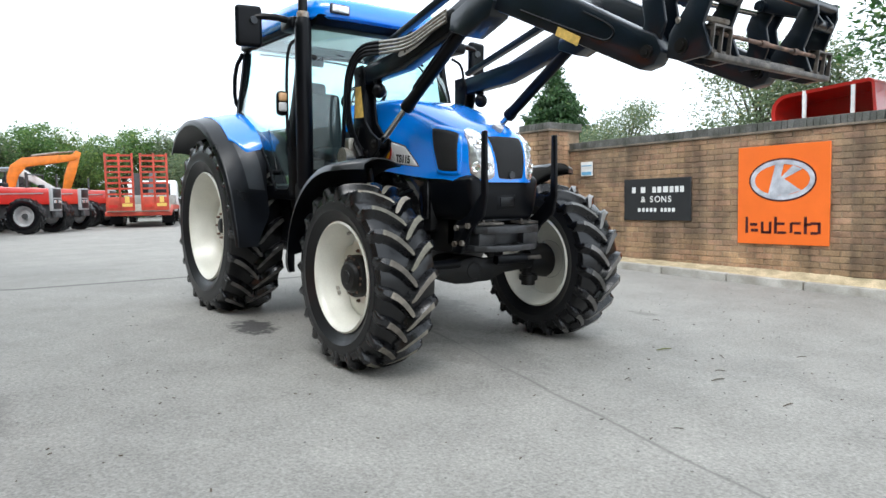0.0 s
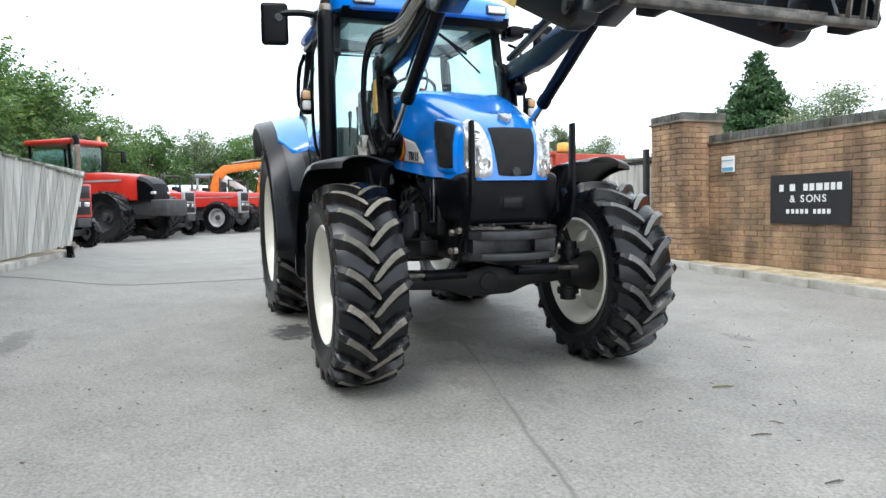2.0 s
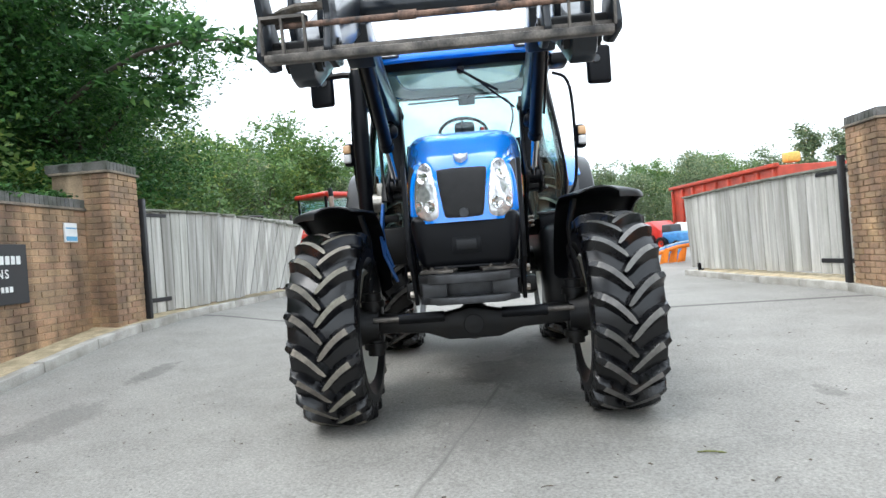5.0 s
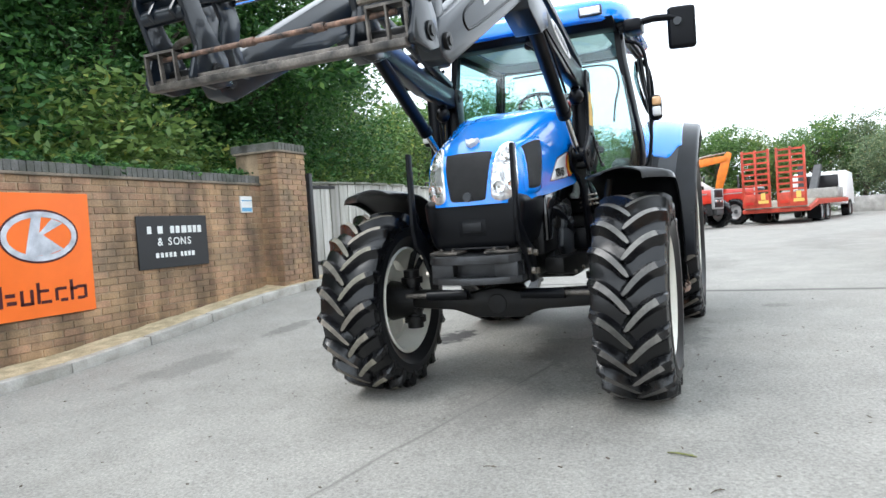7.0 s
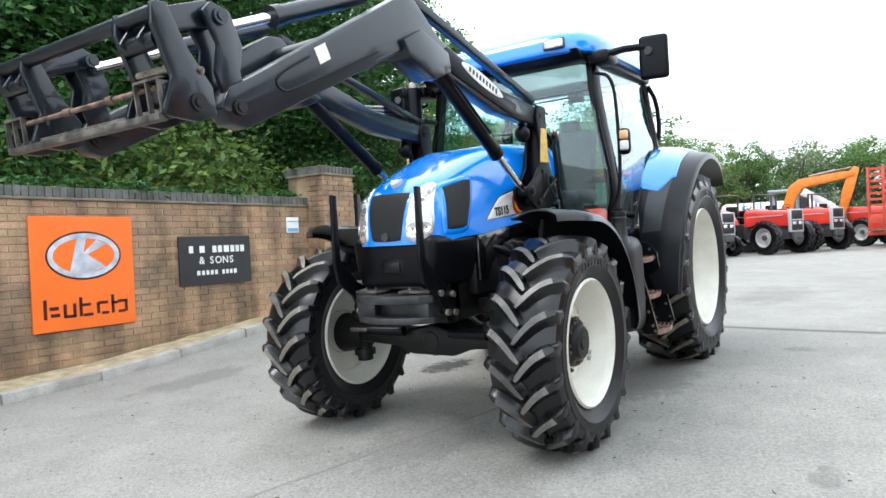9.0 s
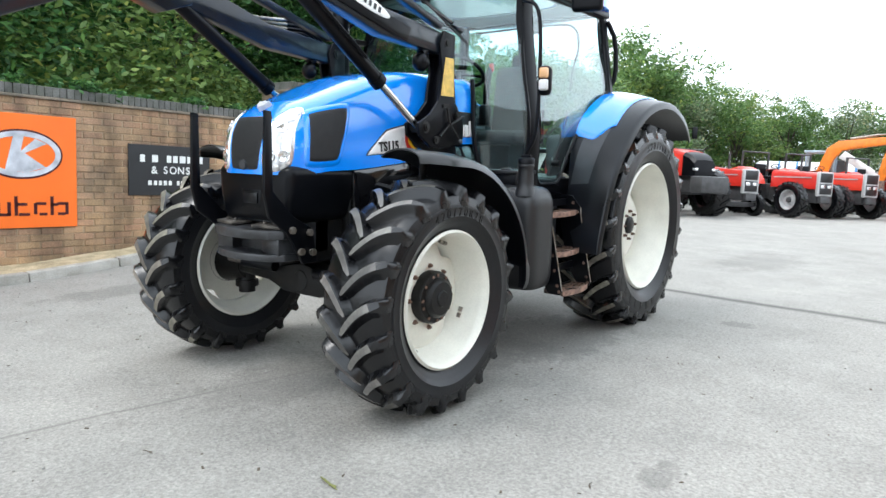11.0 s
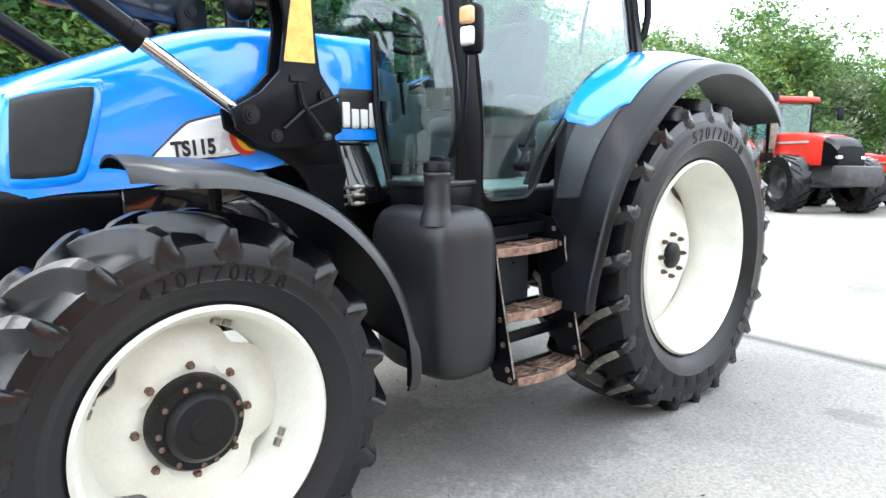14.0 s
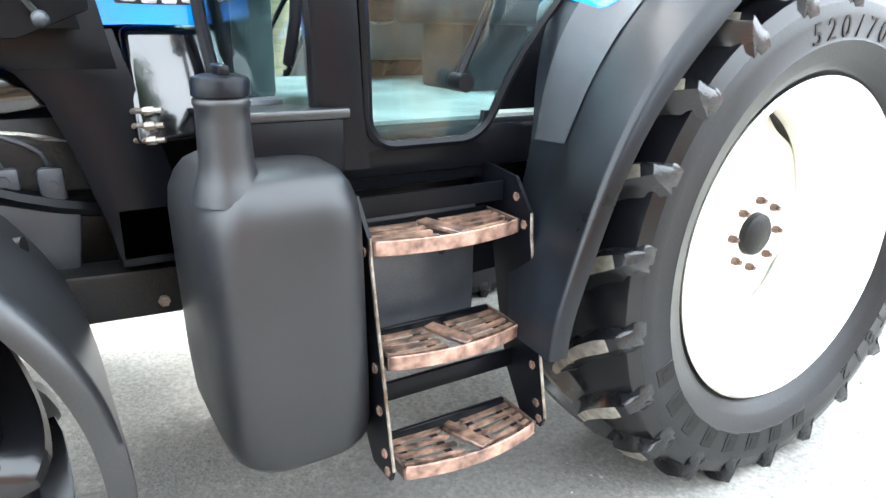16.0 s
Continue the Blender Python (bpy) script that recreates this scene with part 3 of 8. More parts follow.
    box(bm, (0, 0, (zb + g["top0"] + 0.14) / 2), (0.075, 0.075, g["top0"] + 0.14 - zb), bev=0.008)
    post = part("gate_post", bm, POSTBL, loc=pose(a.x + 0.09, a.y - s * (0.2 if s > 0 else 0.21), 0))
    tagged(post, "square black steel gate post", "post")

# ---- signs ----
def sign_board(name, label, x0, x1, z0, z1, s, material, parent_face):
    """A board on a wall; its own axes are to the reader's right, up, and out."""
    f = parent_face - s * 0.02
    cx, cz = (x0 + x1) / 2, (z0 + z1) / 2
    rot = Matrix((V(s, 0, 0), V(0, 0, 1), V(0, -s, 0))).transposed().to_4x4()
    th = thing(name, label, "sign", m=Matrix.Translation((cx, f, cz)) @ rot)
    bm = bmesh.new()
    box(bm, (0, 0, 0), (x1 - x0, z1 - z0, 0.022), bev=0.003, seg=1)
    part("panel", bm, material, th)
    return th


SIGNS = {1: dict(x0=0.09, x1=1.21, z0=0.815, z1=1.42, kx0=1.89, kx1=3.01, kz0=0.535, kz1=1.755), -1: dict(x0=0.32, x1=1.39, z0=0.88, z1=1.482, kx0=1.975, kx1=3.06, kz0=0.54, kz1=1.715)}
for s, q in SIGNS.items():
    th = sign_board("farm_sign", "black rectangular sign with pale lettering on brick wall", q["x0"], q["x1"], q["z0"], q["z1"], s, SIGNBL, WALL[s]["face"])
    k = (q["x1"] - q["x0"]) / 1.09
    # a name as bars: two initials, one word
    for x, w in ((-0.375, 0.06), (-0.215, 0.075), (-0.03, 0.06), (0.055, 0.06), (0.155, 0.08), (0.25, 0.06), (0.33, 0.055), (0.41, 0.06)):
        bm = bmesh.new()
        box(bm, (x * k, 0.14, 0.0125), (w * k, 0.085, 0.003))
        part("lettering_bar", bm, SIGNTX, th)
    lettering("lettering", "&", 0.125, 0.0015, SIGNTX, th, Matrix.Translation((-0.22, 0.0, 0.0125)), bold=0.0015)
    for x, ch in ((-0.075, "S"), (0.025, "O"), (0.13, "N"), (0.225, "S")):
        lettering("lettering", ch, 0.125, 0.0015, SIGNTX, th, Matrix.Translation((x, 0.0, 0.0125)), bold=0.0015)
    for x, w in ((-0.28, 0.045), (-0.21, 0.04), (-0.145, 0.04), (-0.08, 0.042), (-0.015, 0.04), (0.095, 0.035), (0.155, 0.04), (0.215, 0.04), (0.28, 0.046)):
        bm = bmesh.new()
        box(bm, (x * k, -0.15, 0.0125), (w * k, 0.055, 0.003))
        part("lettering_bar", bm, SIGNTX, th)
    th = sign_board("dealer_sign", "bright orange dealer sign with silver oval emblem", q["kx0"], q["kx1"], q["kz0"], q["kz1"], s, SIGNOR, WALL[s]["face"])
    W2, H2 = (q["kx1"] - q["kx0"]) / 2, (q["kz1"] - q["kz0"]) / 2
    bm = bmesh.new()
    ov = lambda rx, ry, z: [V(rx * math.cos(t), H2 * 0.30 + ry * math.sin(t), z) for t in [2 * math.pi * i / 48 for i in range(48)]]
    rings(bm, [ov(W2 * 0.70, H2 * 0.40, 0.011), ov(W2 * 0.70, H2 * 0.40, 0.015), ov(W2 * 0.60, H2 * 0.31, 0.015), ov(W2 * 0.60, H2 * 0.31, 0.011)], True, False)
    em = part("emblem_ring", bm, SILVER, th, "silver oval ring", smooth=False)
    bm = bmesh.new()
    rings(bm, [ov(W2 * 0.735, H2 * 0.435, 0.0112), ov(W2 * 0.735, H2 * 0.435, 0.0135), ov(W2 * 0.69, H2 * 0.39, 0.0135), ov(W2 * 0.69, H2 * 0.39, 0.0112)], True, False)
    part("emblem_edge", bm, MAROON, th, smooth=False)
    bm = bmesh.new()
    c = H2 * 0.30
    prism(bm, [(-0.30 * W2, c - 0.30 * H2), (-0.14 * W2, c + 0.31 * H2), (0.04 * W2, c + 0.31 * H2), (-0.02 * W2, c + 0.05 * H2), (0.24 * W2, c + 0.28 * H2), (0.44 * W2, c + 0.20 * H2), (0.05 * W2, c + 0.02 * H2), (0.42 * W2, c - 0.22 * H2), (0.1 * W2, c - 0.31 * H2)], "z", 0.011, 0.0145)
    part("emblem_shape", bm, SILVER, th, "silver angular shape", smooth=False)
    # the wordmark as plain strokes
    y0 = -H2 * 0.66
    for x, w, hgt, dy in ((-0.78, 0.05, 0.34, 0.05), (-0.62, 0.14, 0.06, 0.06), (-0.60, 0.14, 0.06, -0.06), (-0.42, 0.05, 0.24, 0), (-0.24, 0.05, 0.24, 0), (-0.33, 0.18, 0.05, -0.1), (-0.12, 0.05, 0.34, 0.05), (-0.02, 0.16, 0.05, 0.08), (0.02, 0.16, 0.05, -0.1), (0.22, 0.05, 0.2, 0.0), (0.32, 0.16, 0.05, 0.09), (0.36, 0.12, 0.05, -0.1), (0.52, 0.05, 0.34, 0.05), (0.56, 0.12, 0.05, 0.07), (0.80, 0.05, 0.22, 0), (0.72, 0.16, 0.05, 0.09), (0.7, 0.12, 0.05, -0.1)):
        bm = bmesh.new()
        box(bm, (x * W2, y0 + dy * H2, 0.0125), (w * W2 * 1.2, hgt * H2, 0.003))
        part("wordmark_bar", bm, MAROON, th)
    nx = (-0.76, -0.53) if s > 0 else (-0.58, -0.35)
    zz = 1.62
    th = sign_board("notice", "small white notice with pale blue stripe", *nx, zz - 0.11, zz + 0.11, s, WHITE, WALL[s]["face"])
    for yy, hh, mm in ((-0.07, 0.05, LBLUE), (0.05, 0.015, LBLUE), (0.02, 0.01, SIGNTX)):
        bm = bmesh.new()
        box(bm, (0, yy, 0.0125), (0.2, hh, 0.003))
        part("printed_bar", bm, mm, th)

# ---- the blue loader tractor; x ahead, y to its left, z up from the ground it stands on ----
TR = thing("tractor", "blue farm tractor with dark front loader, cream wheel rims", "tractor", m=pose(0, 0, 0.144, 0, 2.29, 0))


def tyre_mesh(R, w, rim, flat):
    """The tyre's carcass, a little pressed flat at the ground."""
    bm = bmesh.new()
    h = w / 2
    Rc = R - 0.048
    prof = [(rim - 0.02, -h * 0.74), (rim + 0.012, -h * 0.78), (rim + 0.03, -h * 0.86), (rim + 0.05, -h * 0.9), (rim + 0.056, -h * 0.925), (rim + (Rc - rim) * 0.36, -h * 0.985), (rim + (Rc - rim) * 0.38, -h * 1.0), (rim + (Rc - rim) * 0.4, -h * 0.992), (rim + (Rc - rim) * 0.6, -h), (Rc - 0.09, -h * 0.99), (Rc - 0.07, -h * 0.975), (Rc - 0.028, -h * 0.93), (Rc - 0.008, -h * 0.7), (Rc, -h * 0.3)]
    prof = prof + [(r, -y) for r, y in prof[::-1]]
    lathe(bm, prof, 72)
    for v in bm.verts:
        if v.co.z < -flat:
            v.co.z = -flat + 0.12 * (v.co.z + flat)
    return bm


def lug_mesh(R, w, side):
    """One slanted tread bar with curved flanks, from the middle of the tread out to the shoulder."""
    bm = bmesh.new()
    h = w / 2
    Rc = R - 0.048

    def crown(y):
        k = abs(y) / h
        return Rc - 0.03 * max(0, k - 0.3) ** 2 / 0.49

    loops = []
    for k in range(11):
        s = k / 10
        y = side * (-0.016 + s * (h * 0.965 + 0.016))
        a = (0.95 * s + 0.14 * math.sin(s * math.pi)) * (h * 0.92) / R
        # half width of the top; the inner end is rounded off
        wid = (0.031 + 0.02 * s) / 2 * (0.55 + 0.45 * smoothstep(0.0, 0.1, s)) * (1 - 0.35 * smoothstep(0.82, 1.0, s))
        t = V(0.95 + 0.14 * math.pi * math.cos(s * math.pi), side * 1.05, 0).normalized()
        top = crown(y) + 0.048 - 0.006 * smoothstep(0.06, 0.0, s) - 0.01 * smoothstep(0.8, 1.0, s)
        low = crown(y) - 0.012 - 0.04 * smoothstep(0.8, 1.0, s)
        mid = crown(y) + 0.014
        ring = []
        for q, rr, ww in ((-1, low, wid * 1.5 + 0.022), (-1, mid, wid * 1.15 + 0.007), (-1, top - 0.006, wid * 1.05), (-1, top, wid * 0.84), (1, top, wid * 0.84), (1, top - 0.006, wid * 1.05), (1, mid, wid * 1.15 + 0.007), (1, low, wid * 1.5 + 0.022)):
            da, dy = -t.y * q * ww / R, t.x * q * ww
            yy = max(-h * 0.985, min(h * 0.985, y + dy))
            ring.append(V(rr * math.cos(a + da), yy, rr * math.sin(a + da)))
        loops.append(ring)
    for drop, dy in ((0.03, 0.986), (0.075, 0.992)):
        a += 0.006
        ring = []
        for q, o, ww in ((-1, 0.035, 0.036), (-1, 0.02, 0.022), (-1, 0.006, 0.016), (-1, 0.0, 0.011), (1, 0.0, 0.011), (1, 0.006, 0.016), (1, 0.02, 0.022), (1, 0.035, 0.036)):
            rr, da = Rc - drop - o * 0.5, -side * q * ww / R
            ring.append(V(rr * math.cos(a + da), side * h * (dy - (0.0 if o < 0.03 else 0.02)), rr * math.sin(a + da)))
        loops.append(ring)
    rings(bm, loops)
    return bm


def wheel(name, x, y, z, R, w, rim, nlug, flat, rear):
    s = 1 if y > 0 else -1
    h = w / 2
    tyre = part(name, tyre_mesh(R, w, rim, flat), RUBBER, TR, "black ribbed tractor tyre on a cream rim", ang=30, loc=(x, y, z))
    tyre.data.materials.append(SIDEWALL)
    for p in tyre.data.polygons:
        if math.hypot(p.center.x, p.center.z) < R - 0.115:
            p.material_index = 1
    for side in (-1, 1):
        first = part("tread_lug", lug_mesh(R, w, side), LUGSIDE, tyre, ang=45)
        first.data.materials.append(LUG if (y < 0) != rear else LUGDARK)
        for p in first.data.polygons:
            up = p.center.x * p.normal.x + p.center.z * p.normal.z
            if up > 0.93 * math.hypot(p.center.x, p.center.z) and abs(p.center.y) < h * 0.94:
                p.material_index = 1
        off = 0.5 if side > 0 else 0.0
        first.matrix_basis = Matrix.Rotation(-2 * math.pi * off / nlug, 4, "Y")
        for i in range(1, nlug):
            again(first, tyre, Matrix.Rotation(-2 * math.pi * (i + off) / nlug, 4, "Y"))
    bm = bmesh.new()
    f = rim - 0.004
    # the rim: outer flange, bead seat, barrel and inner flange, with sheet thickness
    seat = f - (0.05 if rear else 0.04)
    drop = f - (0.095 if rear else 0.075)
    prof = [(f - 0.012, h * 0.7), (f + 0.004, h * 0.78), (f + 0.01, h * 0.82), (f - 0.003, h * 0.87), (f - 0.018, h * 0.8), (f - 0.03, h * 0.64), (seat, h * 0.3), (drop, h * 0.05), (drop, -h * 0.25), (seat, -h * 0.45), (f - 0.03, -h * 0.66), (f - 0.018, -h * 0.8), (f - 0.003, -h * 0.87), (f + 0.01, -h * 0.82), (f - 0.012, -h * 0.7)]
    lathe(bm, [(r, s * y0) for r, y0 in prof], 72)
    part("rim", bm, CREAM, tyre, "cream painted steel rim")
    # the dished disc; the front ones have four wide lobes that leave slots by the rim
    bm = bmesh.new()
    n, d0 = 96, (h * 0.22 if rear else h * 0.1)
    loops = []
    for rr, dd in (((0.0, 0.0), (0.36, 0.0), (0.5, -0.006), (0.7, -0.05), (0.92, -0.115), (1.0, -0.125), (1.0, -0.139), (0.7, -0.064), (0.36, -0.014)) if rear else ((0.0, 0.0), (0.45, 0.0), (0.62, 0.012), (0.74, 0.0), (0.9, -0.02), (1.0, -0.025), (1.0, -0.037), (0.74, -0.014), (0.45, -0.014))):
        ring = []
        for i in range(n):
            a = 2 * math.pi * i / n
            lobe = 0.5 + 0.5 * math.cos(4 * a + 0.6)
            out = (drop + 0.004) - 0.035 * (1 - lobe) ** 4 if rear else (drop + 0.004) - (0.042 * (1 - lobe) ** 6)
            ring.append(V(rr * out * math.cos(a), s * (d0 + dd), rr * out * math.sin(a)))
        loops.append(ring)
    rings(bm, loops[1:], True, False)
    bm.faces.new([bm.verts.new(p) for p in loops[1]])
    bm.faces.new([bm.verts.new(p) for p in loops[-1]])
    part("wheel_disc", bm, CREAM, tyre, "cream wheel disc")
    bm = bmesh.new()
    if rear:
        lathe(bm, [(0.0, s * (d0 + 0.03)), (0.055, s * (d0 + 0.03)), (0.07, s * (d0 + 0.02)), (0.075, s * (d0 - 0.01))], 24)
    else:
        e = 0.12
        lathe(bm, [(0.0, s * (e + 0.012)), (0.04, s * (e + 0.012)), (0.045, s * (e + 0.004)), (0.088, s * (e + 0.002)), (0.104, s * (e - 0.012)), (0.108, s * (e - 0.03)), (0.132, s * (e - 0.034)), (0.142, s * (e - 0.05)), (0.142, s * (d0 - 0.01)), (0.155, s * (d0 - 0.015))], 40)
    part("hub", bm, CAST, tyre, "black hub casting")
    nb, rb = (8, 0.115) if rear else (8, 0.168)
    bm = bmesh.new()
    cyl(bm, (0, s * (d0 - 0.01), 0), (0, s * (d0 + 0.018), 0), 0.0135, n=6)
    cyl(bm, (0, s * (d0 + 0.018), 0), (0, s * (d0 + 0.03), 0), 0.008, n=8)
    first = part("wheel_nut", bm, RUST, tyre, "rusty wheel nut", loc=(rb, 0, 0))
    for i in range(1, nb):
        a = 2 * math.pi * i / nb
        again(first, tyre, Matrix.Translation((rb * math.cos(a), 0, rb * math.sin(a))))
    if not rear:
        bm = bmesh.new()
        cyl(bm, (0, s * 0.08, 0), (0, s * 0.094, 0), 0.009, n=6)
        first = part("hub_bolt", bm, RUST, tyre, loc=(0.122, 0, 0))
        for i in range(1, 12):
            a = 2 * math.pi * i / 12 + 0.1 * (i % 3)
            again(first, tyre, Matrix.Translation((0.122 * math.cos(a), 0, 0.122 * math.sin(a))))
        for a in (0.4, 1.9, 3.6, 5.2):
            for o in (-0.018, 0.018):
                bm = bmesh.new()
                r = seat - 0.02
                c = V(r * math.cos(a), s * h * 0.2, r * math.sin(a))
                t = V(-math.sin(a), 0, math.cos(a))
                cyl(bm, c + t * (o - 0.012), c + t * (o + 0.012), 0.012, n=8)
                part("rim_clamp", bm, ZINC, tyre)
    return tyre


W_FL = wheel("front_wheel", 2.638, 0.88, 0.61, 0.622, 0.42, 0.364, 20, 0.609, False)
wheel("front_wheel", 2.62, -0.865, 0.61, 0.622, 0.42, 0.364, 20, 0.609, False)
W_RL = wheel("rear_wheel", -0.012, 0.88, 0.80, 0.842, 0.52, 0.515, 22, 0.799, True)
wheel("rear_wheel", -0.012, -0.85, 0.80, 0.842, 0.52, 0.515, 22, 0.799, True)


def round_text(text, tyre, r, a0, size, step, w):
    """Raised letters round the left side of a tyre, their heads outwards, read clockwise."""
    for i, ch in enumerate(text):
        if ch == " ":
            continue
        a = a0 + (i - len(text) / 2) * step
        ax, up = V(-math.sin(a), 0, math.cos(a)), V(math.cos(a), 0, math.sin(a))
        rot = Matrix((ax, up, ax.cross(up))).transposed().to_4x4()
        lettering("tyre_letter", ch, size, 0.0018, TYREMARK, tyre, Matrix.Translation((r * math.cos(a), w / 2 - 0.0005, r * math.sin(a))) @ rot)


round_text("420/70R28", W_FL, 0.462, radians(96), 0.062, 0.105, 0.42)
round_text("520/70R38", W_RL, 0.655, radians(100), 0.085, 0.1, 0.52)
round_text("DT812", W_RL, 0.655, radians(-137), 0.1, 0.125, 0.52)
# the maker's mark on the rear tyre, as plain raised blocks
for i in range(8):
    bm = bmesh.new()
    box(bm, (0.655, 0.2592, 0), (0.066, 0.004, 0.062), bev=0.0015, seg=1)
    box(bm, (0.655, 0.2612, 0), (0.03, 0.002, 0.026))
    mark = part("raised_mark", bm, TYREMARK, W_RL)
    mark.matrix_basis = Matrix.Rotation(radians(102 - 11.2 * i), 4, "Y")

# --- bonnet: rings of a rounded plan, from its lower edge up to the crown ---
HX0 = 1.57


def hood_half(x):
    return 0.43 - 0.105 * smoothstep(1.7, 2.95, x)


def hood_low(x):
    return 1.33 + 0.1 * smoothstep(2.1, 1.78, x) - 0.07 * smoothstep(1.9, 2.75, x) - 0.024 * smoothstep(2.75, 3.0, x)


def hood_top(x):
    return 1.875 - 0.012 * (x - HX0) - 0.275 * smoothstep(2.05, 3.22, x) ** 1.15


def hood_pt(u, s):
    """u: -1 rear right, 0 nose, 1 rear left; s: 0 lower edge, 1 crown."""
    n = 4.4 + 3.2 * smoothstep(0.42, 0.8, abs(u))
    up, inset = math.sin(s * math.pi / 2) ** (2 / n), math.cos(s * math.pi / 2) ** (2 / n) if s < 1 else 0.0
    nose = 3.125 - 0.10 * up ** 3 - 0.09 * up ** 9
    k = abs(u)
    lead = 0.42
    if k < 0.5:
        t = (k / 0.5) * math.pi / 2
        x = nose - lead + lead * math.cos(t) ** (2 / 3.3)
        y = math.sin(t) ** (2 / 3.3)
    else:
        x = nose - lead - (nose - lead - HX0) * (k - 0.5) / 0.5
        y = 1.0
    half = hood_half(x)
    y *= half * (0.06 + 0.94 * inset) if s < 1 else 0.0
    z0, z1 = hood_low(x), hood_top(x)
    return V(x, y * (1 if u > 0 else -1), z0 + (z1 - z0) * up)


bm = bmesh.new()
NU, NS = 96, 40
rings(bm, [[hood_pt(-1 + 2 * i / NU, (j / NS) ** 0.9) for i in range(NU + 1)] for j in range(NS + 1)], closed=False, caps=False)
bmesh.ops.remove_doubles(bm, verts=bm.verts, dist=0.0008)
hood = part("bonnet", bm, BLUE, TR, "glossy blue bonnet with black mesh vents", ang=60)
HU = [-1 + i / 150 for i in range(301)]
HSS = [(i / 140) for i in range(140)]
HP = np.array([[tuple(hood_pt(u, s)) for s in HSS] for u in HU])


def hood_find(a, b, side):
    """The place and outward normal on the bonnet at (y, z) for side 0, or at (x, z) on side 1 or -1."""
    if side == 0:
        d = (HP[..., 1] - a) ** 2 + (HP[..., 2] - b) ** 2 + (HP[..., 0] < 2.75) * 9
    else:
        d = (HP[..., 0] - a) ** 2 + (HP[..., 2] - b) ** 2 + (HP[..., 1] * side < 0.0) * 9
    i, j = np.unravel_index(d.argmin(), d.shape)
    i, j = min(max(i, 1), 299), min(max(j, 1), 138)
    du, ds = Vector(HP[i + 1, j] - HP[i - 1, j]), Vector(HP[i, j + 1] - HP[i, j - 1])
    nn = du.cross(ds).normalized()
    if nn.dot(Vector(HP[i, j]) - V(2.2, 0, 1.4)) < 0:
        nn = -nn
    p = Vector(HP[i, j])
    if side == 0:
        p.y, p.z = a, b
    else:
        p.x, p.z = a, b
    return p, nn


def hood_panel(name, corners, side, material, lift, label="", n=10, parent=None, curve=0.0):
    """A panel laid on the bonnet between four corners, with rounded edges."""
    bm = bmesh.new()
    c = [Vector((*q, 0)) for q in corners]
    grid = []
    for i in range(n + 1):
        row = []
        for j in range(n + 1):
            a, b = i / n, j / n
            # soften the corners
            aa, bb = 2 * a - 1, 2 * b - 1
            aa, bb = aa * math.sqrt(1 - 0.16 * bb * bb * aa * aa * bb * bb), bb * math.sqrt(1 - 0.16 * aa * aa * aa * aa * bb * bb)
            aa, bb = aa * math.sqrt(1 - curve * bb * bb), bb * math.sqrt(1 - curve * aa * aa)
            a, b = (aa + 1) / 2, (bb + 1) / 2
            q = (c[0].lerp(c[1], a)).lerp(c[3].lerp(c[2], a), b)
            p, nn = hood_find(q.x, q.y, side)
            border = i in (0, n) or j in (0, n)
            row.append(bm.verts.new(p + nn * (-0.01 if border else lift)))
        grid.append(row)
    for i in range(n):
        for j in range(n):
            bm.faces.new((grid[i][j], grid[i + 1][j], grid[i + 1][j + 1], grid[i][j + 1]))
    return part(name, bm, material, parent or hood, label, ang=70)


